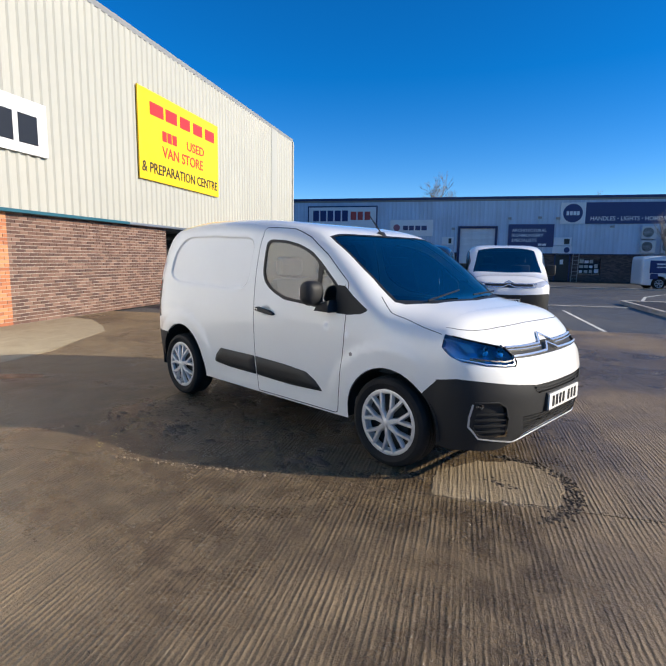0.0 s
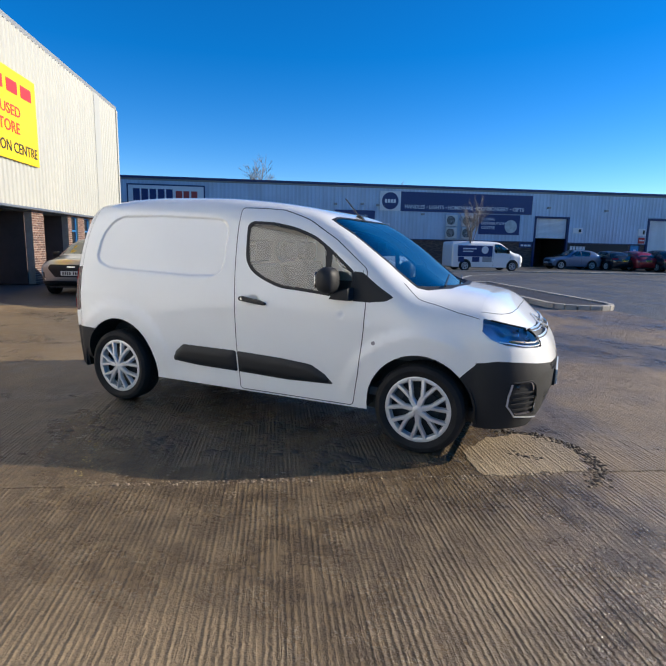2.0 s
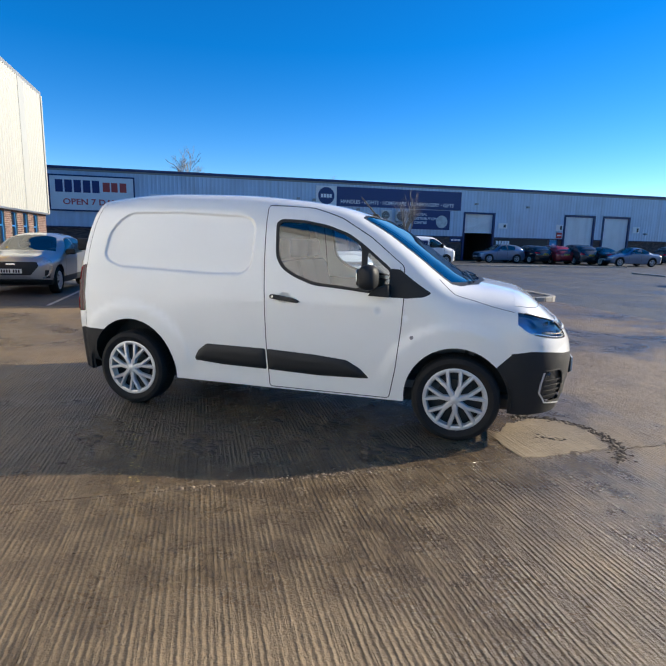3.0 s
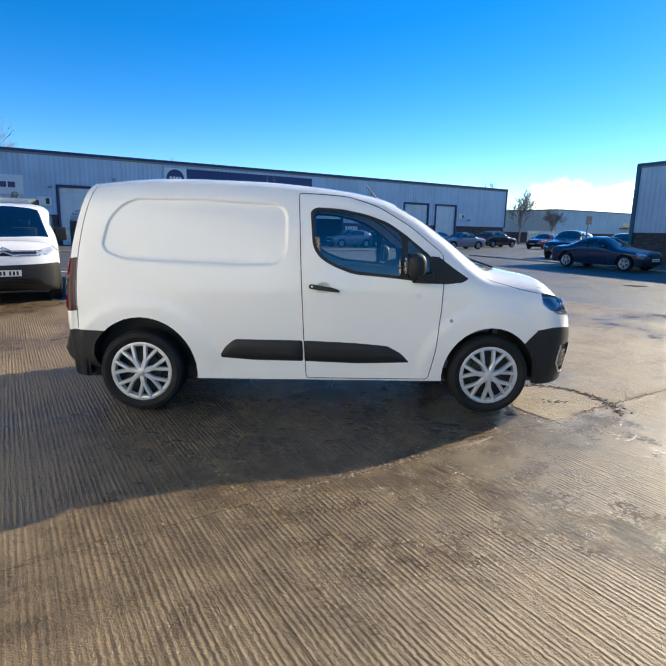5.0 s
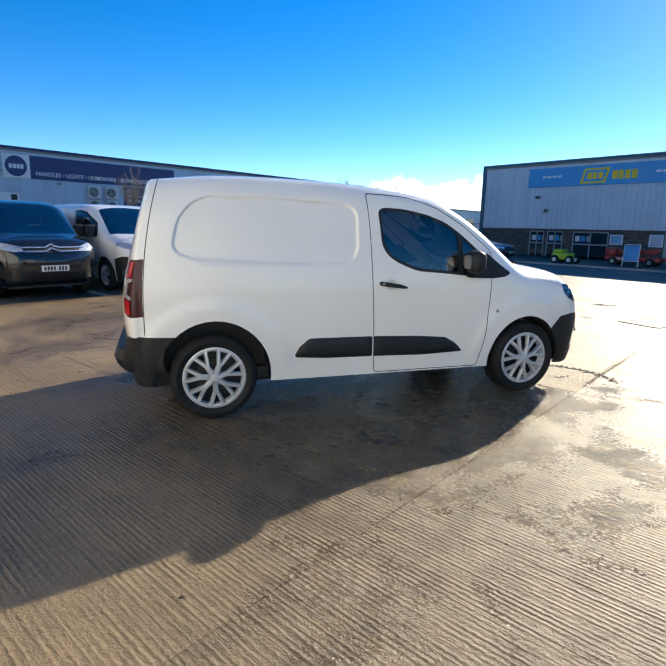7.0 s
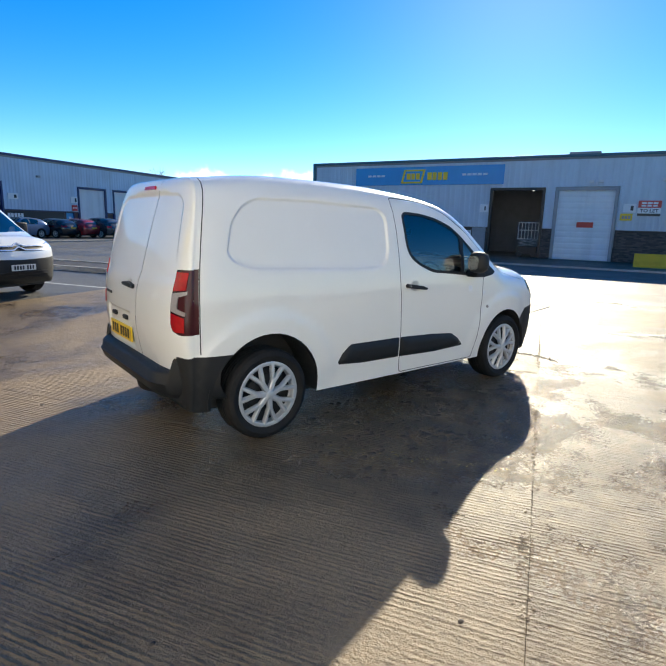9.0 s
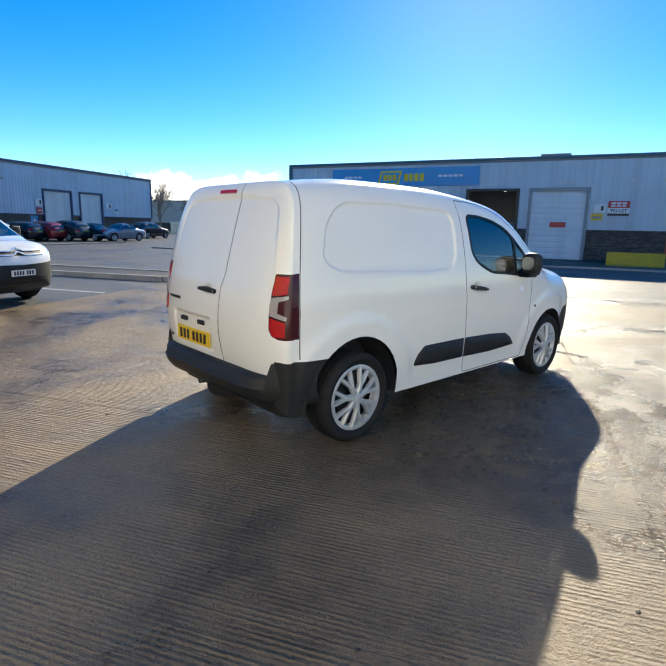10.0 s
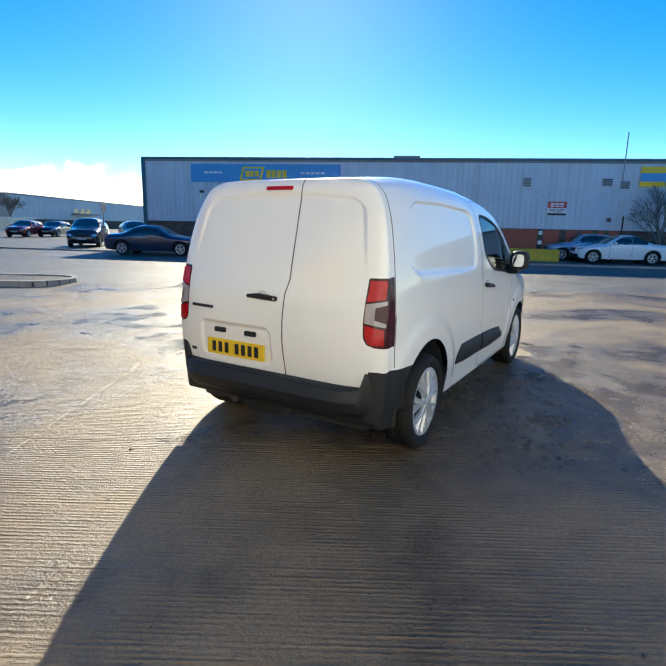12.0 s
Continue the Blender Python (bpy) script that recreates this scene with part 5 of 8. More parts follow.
# dishes behind the handles, pressed panels of the rear doors and the number plate's recess
SIDE_DISH = oval(1.435, 1.018, 0.075, 0.05)
REAR_DISH = oval(0.03, 1.05, 0.065, 0.04)
REAR_PRESSING = rounded([(0.62, 1.62), (0.53, 1.675), (0.25, 1.69), (-0.25, 1.69), (-0.53, 1.675), (-0.62, 1.62), (-0.71, 1.15), (0.71, 1.15)], 0.06)
PLATE_RECESS = rounded([(0.56, 0.835), (0.565, 0.60), (-0.055, 0.60), (-0.05, 0.80), (-0.02, 0.835)], 0.04)


def van_rear_relief(y, z):
    d = 0.0
    if 1.1 < z < 1.76:
        d += 0.011 * step(1.17, 1.5, z) * (1 - step(-0.014, 0.014, edge_distance(REAR_PRESSING, y, z)))
    if -0.15 < y < 0.66 and 0.55 < z < 0.9:
        d += 0.016 * (1 - step(-0.012, 0.012, edge_distance(PLATE_RECESS, y, z)))
    q = math.hypot((y - 0.03) / 0.065, (z - 1.05) / 0.04)
    return d + 0.014 * (1 - step(0.3, 1.0, q))


def van_relief(x, z):
    """Pressed panel, swollen wheel arches and a soft crease along the flank."""
    d = 0.0
    fade = step(3.16, 2.98, x) * step(-0.52, -0.46, x)
    if -0.45 < x < 1.3 and 1.05 < z < 1.8:
        d -= 0.022 * (1 - step(-0.016, 0.016, edge_distance(RECESS, x, z)))
    for cx, r in ((0.0, 0.60), (2.785, 0.58)):
        q = math.hypot(x - cx, (z - 0.318) * 1.02)
        if q < r + 0.1:
            d += fade * 0.016 * (1 - step(r - 0.05, r + 0.04, q)) * step(0.28, 0.45, z)
    q = math.hypot((x - 1.435) / 0.075, (z - 1.018) / 0.05)
    d -= 0.018 * (1 - step(0.3, 1.0, q))
    if z < 0.45:
        d += fade * 0.012 * (1 - step(0.27, 0.40, z))
    return d


def van_tumble(z):
    """The flanks lean inwards above the belt."""
    return 1 - 0.19 * max(0.0, z - 0.80) ** 2


def van_lean(x, z):
    return 0.155 * max(0.0, z - 0.85) ** 2 * step(0.15, -0.45, x) if x < 0.15 else 0.0


M_day_lamp = material("frosted_lamp", (0.72, 0.74, 0.76), 0.2, 0.2, coat=0.6, vary=0.3, scale=40)


def build_van():
    t = thing("panel_van", "white small panel van with black bumpers, parked on wet concrete", "van")
    sh = Shell(-0.52, 3.16,
               [(-0.52, 0.852), (-0.47, 0.866), (-0.3, 0.885), (0.0, 0.898), (0.6, 0.907), (1.5, 0.913), (2.4, 0.915), (2.8, 0.91), (3.16, 0.885)],
               [(-0.52, 1.795), (-0.2, 1.825), (0.3, 1.845), (0.9, 1.835), (1.38, 1.80), (1.72, 1.755), (1.9, 1.715), (2.14, 1.61), (2.36, 1.475), (2.6, 1.31), (2.78, 1.198), (2.9, 1.170), (3.05, 1.144), (3.16, 1.122)],
               [(-0.52, 1.0), (1.9, 1.0), (2.3, 0.94), (2.6, 0.86), (2.9, 0.74), (3.16, 0.70)],
               [(-0.52, 9.0), (0.0, 9.5), (1.3, 10.0), (1.9, 10.0), (2.1, 8.8), (2.36, 6.2), (2.7, 3.9), (2.9, 3.9), (3.16, 4.4)],
               0.27,
               ([(0.14, 0.42), (0.25, 0.46), (0.42, 0.485), (0.6, 0.495), (0.75, 0.47), (0.9, 0.405), (1.0, 0.35), (1.1, 0.32)], 2.4, 0.62, 0.13),
               ([(0.2, 0.10), (0.5, 0.11), (0.78, 0.14), (0.95, 0.132), (1.08, 0.118), (1.17, 0.098), (1.32, 0.082), (1.58, 0.066), (1.69, 0.062), (1.74, 0.08), (1.82, 0.08)], 2.8, 1.0), van_relief, van_lean, 0.17, van_tumble)
    sh.rear_relief = van_rear_relief
    S = sh.side
    door = rounded([(1.305, 0.285), (1.28, 0.68), (1.26, 1.08), (1.245, 1.49), (1.235, 1.738), (1.62, 1.718), (1.86, 1.642), (2.1, 1.502), (2.365, 1.292), (2.375, 1.07), (2.365, 0.85), (2.335, 0.53), (2.29, 0.285)], 0.03)
    win_out = rounded([(1.325, 1.60), (1.37, 1.63), (1.56, 1.622), (1.76, 1.585), (1.93, 1.525), (2.06, 1.44), (2.28, 1.265), (2.30, 1.065), (2.07, 1.09), (1.66, 1.125), (1.5, 1.185), (1.40, 1.245), (1.345, 1.33)], 0.05)
    win_in = rounded([(1.35, 1.58), (1.385, 1.607), (1.56, 1.6), (1.755, 1.563), (1.92, 1.503), (2.035, 1.43), (2.045, 1.115), (1.67, 1.15), (1.515, 1.205), (1.42, 1.262), (1.37, 1.34)], 0.045)
    quarter = rounded([(2.085, 1.395), (2.255, 1.255), (2.265, 1.09), (2.085, 1.108)], 0.015)
    tri = rounded([(2.335, 1.27), (2.45, 1.185), (2.575, 1.105), (2.52, 1.075), (2.40, 1.06), (2.268, 1.062), (2.262, 1.275)], 0.015)
    arch_r = [(0.01 + (x - 0.01) * 0.955, z) for x, z in disc(0.01, 0.318, 0.447)]
    arch_f = [(2.782 + (x - 2.782) * 0.95, z) for x, z in disc(2.782, 0.318, 0.402)]
    bump_f = [(3.0, 0.2), (3.05, 0.575), (3.085, 0.615), (3.16, 0.69), (3.4, 0.70), (3.4, 0.2)]
    bump_r = [(-0.6, 0.2), (-0.6, 0.657), (-0.23, 0.65), (-0.23, 0.2)]
    y_at = lambda x, y: (x, sh.s_of_y(x, y))
    screen = [y_at(2.70, 0.72), y_at(2.80, 0.55), y_at(2.88, 0.3), *[(x, sh.top_s(x) + 0.02) for x in (2.9, 2.8, 2.7, 2.6, 2.5, 2.4, 2.3, 2.2, 2.1, 2.035)], y_at(2.03, 0.3), y_at(2.03, 0.5), y_at(2.03, 0.69), y_at(2.12, 0.708), y_at(2.3, 0.72), y_at(2.5, 0.72), y_at(2.65, 0.72)]
    cowl = [y_at(2.705, 0.745), y_at(2.77, 0.70), y_at(2.90, 0.5), *[(x, sh.top_s(x) + 0.02) for x in (2.95, 2.8, 2.7, 2.6, 2.5, 2.4, 2.3, 2.2, 2.1, 2.0)], y_at(2.005, 0.3), y_at(2.005, 0.52), y_at(2.005, 0.705), y_at(2.1, 0.724), y_at(2.3, 0.738), y_at(2.5, 0.74)]
    hood_line = [y_at(2.62, 0.79), (2.74, sh.s_of(2.74, 1.098)), (2.85, sh.s_of(2.85, 1.068)), (3.02, sh.s_of(3.02, 1.022)), (3.17, sh.s_of(3.17, 0.992))]
    seams = [("seam", ribbon(S(door + door[:1]), 0.007)), ("seam_hood", ribbon(hood_line, 0.007))]
    seams += [("seam_rear", ribbon(fine([(-0.485, 0.67), (-0.485, sh.s_of_y(-0.485, 0.2))], 0.05, False), 0.007))]
    grown = lambda poly, d: [(x + d * (x - 0.42) / 0.75, z + d * (z - 1.42) / 0.28) for x, z in poly]
    regions = [("body", S(fine(grown(RECESS, d), 0.04))) for d in (0.017, 0.0, -0.017)]
    regions += [("door", S(door)), ("door", S(SIDE_DISH)), ("door", S(scaled_poly(SIDE_DISH, 0.6))), ("frame", S(win_out)), ("window", S(win_in)), ("quarter_window", S(quarter))]
    regions += seams + [("corner_trim", S(tri)), ("frame", S([(2.335, 1.285), (2.34, 1.06), (2.343, 1.06), (2.338, 1.285)]))]
    regions += [("cowl", cowl), ("screen", screen), ("front_bumper_side", bump_f), ("rear_bumper_side", bump_r), ("tail_lamp_side", S(fine([(-0.6, 0.802), (-0.6, 1.213), (-0.49, 1.213), (-0.49, 0.802)], 0.04))), ("hole", arch_r), ("hole", arch_f)]
    look_of = {"body": ("body_side", M_white_paint, ""), "door": ("front_door", M_white_paint, ""), "frame": ("window_seal", M_black_trim, "black rubber window seal"),
               "window": ("door_window", M_glass, "clear door window"), "quarter_window": ("quarter_window", M_glass, ""), "seam": ("panel_gap", M_seam, ""), "seam_hood": ("panel_gap", M_seam, ""), "seam_rear": ("panel_gap", M_seam, ""),
               "corner_trim": ("corner_trim", M_black_trim, "black plastic corner trim"), "cowl": ("cowl", M_black_trim, ""), "screen": ("windscreen", M_screen, "windscreen reflecting blue sky"),
               "front_bumper_side": ("bumper_side", M_black_trim, ""), "rear_bumper_side": ("bumper_side", M_black_trim, ""), "tail_lamp_side": ("tail_lamp_side", M_dark_lens, "dark red lamp edge")}
    for flip in (1, -1):
        made = cut_skin(sh.lift, sh.outline(), regions, 0.045, flip, {"window": -0.006, "quarter_window": -0.006, "screen": -0.003, "seam": -0.002, "seam_hood": -0.002, "seam_rear": -0.002})
        holder = None
        for key in ("body", "door", "frame", "window", "quarter_window", "seam", "seam_hood", "seam_rear", "corner_trim", "cowl", "screen", "front_bumper_side", "rear_bumper_side", "tail_lamp_side"):
            if key in made:
                nm, mt, lb = look_of[key]
                ob = mesh_part(nm, made[key], mt, t, lb)
                if key == "door":
                    holder = ob
                elif key in ("window", "frame", "quarter_window"):
                    ob.parent = holder
        mould_r = rounded([(0.615, 0.45), (0.66, 0.535), (0.74, 0.60), (1.274, 0.597), (1.282, 0.425), (0.88, 0.43)], 0.02)
        mould_f = rounded([(1.284, 0.597), (1.69, 0.582), (1.95, 0.56), (2.06, 0.50), (2.135, 0.425), (1.73, 0.412), (1.292, 0.425)], 0.02)
        patch(sh.lift, S(mould_r), 0.03, 0.024, M_black_trim, "side_moulding", t, "black side moulding", inset=0.03, flip=flip)
        patch(sh.lift, S(mould_f), 0.03, 0.024, M_black_trim, "side_moulding", holder, "black side moulding", inset=0.03, flip=flip)
        # door handle: dished recess, bar and lock
        yo = -0.903 * flip
        hd = part("door_handle", prism(rounded([(1.315, 1.025), (1.33, 1.045), (1.5, 1.02), (1.56, 1.0), (1.555, 0.985), (1.49, 0.99), (1.33, 1.01)], 0.008), yo, yo - 0.035 * flip, bevel=0.006), M_black_trim, holder, "black door handle", smooth=40)
        part("lock", tube((1.345, yo - 0.034 * flip, 1.027), (1.345, yo - 0.038 * flip, 1.027), 0.009), M_chrome, hd)
        part("side_repeater", tube((2.447, yo + 0.02 * flip, 0.774), (2.447, yo - 0.026 * flip, 0.774), 0.018, 0.014), M_clear_lens, t)
        # mirror: arm, case, glass
        arm = part("mirror_arm", prism([(2.12, 1.075), (2.28, 1.07), (2.27, 1.16), (2.16, 1.13)], -0.86 * flip, -1.0 * flip, bevel=0.012), M_black_trim, holder, smooth=40)
        case = part("mirror_case", box(2.05, 2.20, -1.11, -0.925, 1.115, 1.305, 0.068, seg=5) if flip > 0 else box(2.05, 2.20, 0.925, 1.11, 1.115, 1.305, 0.068, seg=5), M_black_trim, holder, "black mirror case", smooth=50)
        part("mirror_glass", prism(round_rect(-1.072, -0.962, 1.15, 1.27, 0.035), 2.046, 2.053, axis="x") if flip > 0 else prism(round_rect(0.962, 1.072, 1.15, 1.27, 0.035), 2.046, 2.053, axis="x"), M_mirror_glass, case)
        # wheels
        for cx in (0.0, 2.785):
            wheel(t, cx, -0.905 * flip, 0.326, -flip, rim=0.712)
            arch_liner(t, cx, 0.318, 0.445 if cx == 0 else 0.40, (-0.87 if cx == 0 else -0.885) * flip, -0.60 * flip)
    # front cap
    C = lambda pts: sh.cap(1, pts)

    def held(pts, k=0.9993):
        """Keeps an outline within the rim of the front."""
        out = []
        for y, z in pts:
            f = min(1.0, k * sh.radius(1, y, z) / math.hypot(y, z - 0.62))
            out.append((y * f, 0.62 + (z - 0.62) * f))
        return out
    both = lambda name, pts: [(name, C(pts)), (name, C([(-y, z) for y, z in pts]))]
    bumper_line = [(1.2, 0.70), (0.885, 0.70), (0.865, 0.724), (0.79, 0.716), (0.63, 0.692), (0.38, 0.664), (0.0, 0.657)]
    bumper = bumper_line + [(-y, z) for y, z in bumper_line[-2::-1]] + [(-1.2, 0.0), (1.2, 0.0)]
    head = rounded([(0.872, 0.995), (0.83, 1.0), (0.684, 0.972), (0.554, 0.94), (0.532, 0.884), (0.522, 0.83), (0.55, 0.797), (0.66, 0.80), (0.74, 0.815), (0.85, 0.838), (0.872, 0.865), (0.878, 0.93)], 0.012)
    grille = [(0.55, 0.94), (0.2, 0.935), (0.0, 0.94), (-0.2, 0.935), (-0.55, 0.94), (-0.53, 0.85), (-0.2, 0.842), (0.0, 0.84), (0.2, 0.842), (0.53, 0.85)]
    lower = rounded([(0.50, 0.462), (0.445, 0.305), (-0.445, 0.305), (-0.50, 0.462)], 0.02)
    slit = rounded([(0.43, 0.663), (0.375, 0.606), (-0.375, 0.606), (-0.43, 0.663)], 0.012)
    fog = rounded([(0.805, 0.572), (0.69, 0.572), (0.645, 0.54), (0.612, 0.45), (0.592, 0.335), (0.76, 0.345), (0.80, 0.42)], 0.02)
    hood_cap = [(0.885, 1.0), (0.80, 1.038), (0.44, 1.056), (0.0, 1.06), (-0.44, 1.056), (-0.80, 1.038), (-0.885, 1.0)]
    regs = [("bumper", [(y, z) for y, z in sh.cap(1, fine(bumper[:13], 0.05, False))] + [(-1.2, -0.4), (1.2, -0.4)])]
    head = held(head)
    regs += [("headlight", C(head)), ("headlight_left", C([(-y, z) for y, z in head]))] + [("grille", C(fine(grille, 0.04)))] + [("vent", C(fine(lower, 0.04))), ("vent", C(fine(slit, 0.04)))] + both("vent", fog)
    regs += [("seam", C(ribbon(fine(hood_cap, 0.04, False), 0.0035)))]
    regs += [("hole", C(fine([(-1.2, 0.245), (1.2, 0.245)], 0.05, False)) + [(1.2, -0.5), (-1.2, -0.5)])]
    made = cut_skin(sh.cap_lift(1), sh.cap_outline(1), regs, 0.035, 1, {"headlight": -0.004, "headlight_left": -0.004, "vent": -0.02, "grille": -0.012, "seam": -0.002})
    named = {"body": ("front_panel", M_white_paint, ""), "bumper": ("front_bumper", M_black_trim, "black textured front bumper"), "headlight": ("headlight_lens", M_lens, "clear headlight lens"),
             "headlight_left": ("headlight_lens", M_lens, "clear headlight lens"), "grille": ("grille", M_black_trim, "black grille between chrome bars"), "vent": ("air_intake", M_black_trim, ""), "seam": ("panel_gap", M_seam, "")}
    kept = {}
    for key, me in made.items():
        nm, mt, lb = named[key]
        kept[key] = mesh_part(nm, me, mt, t, lb)
    F = sh.cap_lift(1)

    def strip(pts, w, out, mat, name, parent, label=""):
        return patch(F, C(ribbon(held(fine(pts, 0.03, False)), w)), 0.02, out, mat, name, parent, label)
    for sg in (1, -1):
        m = lambda pts: [(y * sg, z) for y, z in pts]
        strip(m([(0.55, 0.932), (0.3, 0.922), (0.115, 0.92), (0.0, 0.99)]), 0.013, 0.012, M_chrome, "grille_bar", kept["grille"], "chrome grille bar")
        strip(m([(0.545, 0.913), (0.3, 0.903), (0.125, 0.90)]), 0.006, 0.008, M_chrome, "grille_bar", kept["grille"], "chrome grille bar")
        strip(m([(0.535, 0.864), (0.3, 0.86), (0.10, 0.86), (0.0, 0.918)]), 0.013, 0.012, M_chrome, "grille_bar", kept["grille"], "chrome grille bar")
        # headlight: housing behind the lens, reflector cups, daylight lamp, amber strip, bright line
        hs = patch(F, C(fine(m(head), 0.03)), 0.03, -0.05, M_blue_reflect, "headlight_housing", t)
        for y, z, r in ((0.60, 0.895, 0.045), (0.63, 0.835, 0.026), (0.70, 0.91, 0.03)):
            p = sh.on_cap(1, y * sg, z)
            cup = part("reflector", revolve([(r * 1.15, 0.0), (r, -0.004), (r * 0.8, -0.03), (r * 0.4, -0.05), (0.001, -0.055)], 24, axis="x"), M_reflector, hs, smooth=50)
            cup.location = (p.x - 0.022, p.y, p.z)
            bl = part("bulb", revolve([(0.001, 0.018), (0.012, 0.012), (0.014, -0.01)], 12, axis="x"), M_lens, cup, smooth=50)
            bl.location = (-0.03, 0, 0)
        strip(m([(0.80, 0.862), (0.70, 0.845), (0.60, 0.835), (0.535, 0.845)]), 0.01, -0.004, M_black, "lamp_divider", hs, "black lamp divider")
        strip(m([(0.858, 0.856), (0.74, 0.823), (0.62, 0.81), (0.55, 0.812), (0.534, 0.85)]), 0.006, -0.002, M_chrome, "lamp_strip", hs)
        strip(m([(0.845, 0.838), (0.74, 0.812), (0.62, 0.799), (0.55, 0.798), (0.523, 0.83), (0.533, 0.884), (0.556, 0.94), (0.69, 0.972), (0.82, 0.998)]), 0.004, 0.003, M_black_trim, "lamp_seal", hs)
        strip(m([(0.795, 0.905), (0.80, 0.965)]), 0.05, -0.012, M_day_lamp, "daylight_lamp", hs, "frosted daylight lamp")
        strip(m([(0.815, 0.965), (0.86, 0.975)]), 0.012, -0.012, M_day_lamp, "daylight_lamp", hs)
        strip(m([(0.745, 0.845), (0.815, 0.858)]), 0.018, -0.008, M_amber, "turn_lamp", hs, "amber turn lamp")
        # fog recess: silver surround, slats, lamp
        strip(m([(0.812, 0.565), (0.817, 0.48), (0.812, 0.413), (0.762, 0.332), (0.60, 0.302), (0.50, 0.282), (0.45, 0.275)]), 0.007, 0.006, M_alloy, "fog_surround", t, "silver lower surround")
        strip(m([(0.805, 0.578), (0.69, 0.58), (0.639, 0.545), (0.606, 0.455)]), 0.006, 0.005, M_alloy_dark, "fog_surround", t)
        for z in (0.375, 0.415, 0.455, 0.495):
            strip(m([(0.79, z), (0.615, z)]), 0.012, -0.006, M_black_trim, "slat", kept["vent"])
        p = sh.on_cap(1, 0.775 * sg, 0.548)
        lamp = part("fog_lamp", tube((p.x - 0.03, p.y, p.z), (p.x + 0.002, p.y, p.z), 0.02), M_lens, t)
    for z in (0.335, 0.365, 0.395, 0.425, 0.448):
        strip([(0.45 + (z - 0.3) * 0.3, z), (0.2, z), (-0.2, z), (-0.45 - (z - 0.3) * 0.3, z)], 0.009, -0.004, M_black_trim, "slat", kept["vent"])
    for y in (-0.3, -0.1, 0.1, 0.3):
        strip([(y, 0.315), (y, 0.455)], 0.006, -0.006, M_black_trim, "slat", kept["vent"])
    for z in (0.622, 0.645):
        strip([(0.38, z), (0.0, z), (-0.38, z)], 0.008, -0.004, M_black_trim, "slat", kept["vent"])
    strip([(0.45, 0.275), (0.2, 0.28), (-0.2, 0.28), (-0.45, 0.275)], 0.009, 0.006, M_alloy, "lower_lip", t, "silver lower lip")
    p = sh.on_cap(1, 0, 0.53)
    plate(t, (p.x + 0.012, 0, 0.53), 1, 0.53, 0.111, M_plate_white)
    part("plate_holder", box(p.x - 0.06, p.x + 0.006, -0.275, 0.275, 0.465, 0.595, 0.008), M_black_trim, t)
    # rear cap
    R = lambda pts: sh.cap(-1, pts)
    seam_c = fine([(-0.15, 1.86), (-0.152, 1.70), (-0.165, 1.45), (-0.175, 1.16), (-0.155, 1.08), (-0.15, 0.9), (-0.16, 0.5)], 0.05, False)
    lamp_r = rounded([(-0.715, 1.205), (-0.83, 1.208), (-0.90, 1.208), (-0.905, 1.0), (-0.90, 0.80), (-0.86, 0.797), (-0.79, 0.797), (-0.735, 0.815), (-0.712, 0.855), (-0.708, 0.95)], 0.012)
    mirror = lambda pts: [(-y, z) for y, z in pts]
    regs = [("body", R(fine(scaled_poly(poly, k), 0.03))) for poly, ks in ((REAR_PRESSING, (1.035, 1.0, 0.965)), (PLATE_RECESS, (1.06, 1.0, 0.94)), (REAR_DISH, (1.0, 0.6))) for k in ks]
    regs += [("right_door", R(seam_c) + [(-1.2, 0.2), (-1.5, 1.0), (-1.2, 2.2)]), ("seam", R(ribbon(seam_c, 0.008)))]
    regs += [("lamp", R(fine(lamp_r, 0.03))), ("lamp_left", R(fine(mirror(lamp_r), 0.03)))]
    regs += [("bumper", R(fine([(-1.0, 0.655), (-0.75, 0.65), (-0.71, 0.545), (0.0, 0.53), (0.71, 0.545), (0.75, 0.65), (1.0, 0.655)], 0.05, False)) + [(1.2, -0.2), (-1.2, -0.2)])]
    made = cut_skin(sh.cap_lift(-1), sh.cap_outline(-1), regs, 0.035, 1, {"seam": 0.002})
    named = {"body": ("rear_door", M_white_paint, ""), "right_door": ("rear_door", M_white_paint, ""), "lamp": ("tail_lamp", M_dark_lens, "red and clear tail lamp"), "lamp_left": ("tail_lamp", M_dark_lens, "red and clear tail lamp"), "bumper": ("bumper_backing", M_black_trim, ""), "seam": ("panel_gap", M_seam, "")}
    for key, me in made.items():
        nm, mt, lb = named[key]
        kept[key] = mesh_part(nm, me, mt, t, lb)
    G = sh.cap_lift(-1)
    doors = kept["body"]
    for sg in (1, -1):
        q = lambda pts: R(fine([(y * sg, z) for y, z in pts], 0.03))
        lamp = kept["lamp" if sg > 0 else "lamp_left"]
        patch(G, q([(-0.727, 1.190), (-0.818, 1.190), (-0.822, 1.084), (-0.722, 1.068)]), 0.03, 0.006, M_red_lens, "red_lens", lamp)
        patch(G, q([(-0.718, 1.055), (-0.83, 1.076), (-0.83, 1.055), (-0.775, 1.035), (-0.775, 0.965), (-0.835, 0.945), (-0.833, 0.922), (-0.716, 0.945)]), 0.03, 0.007, M_clear_lens, "clear_lens", lamp)
        patch(G, q([(-0.72, 0.93), (-0.828, 0.908), (-0.828, 0.815), (-0.76, 0.815), (-0.735, 0.834), (-0.722, 0.87)]), 0.03, 0.006, M_red_lens, "red_lens", lamp)
    z = 1.045
    p = sh.on_cap(-1, 0.03, z)
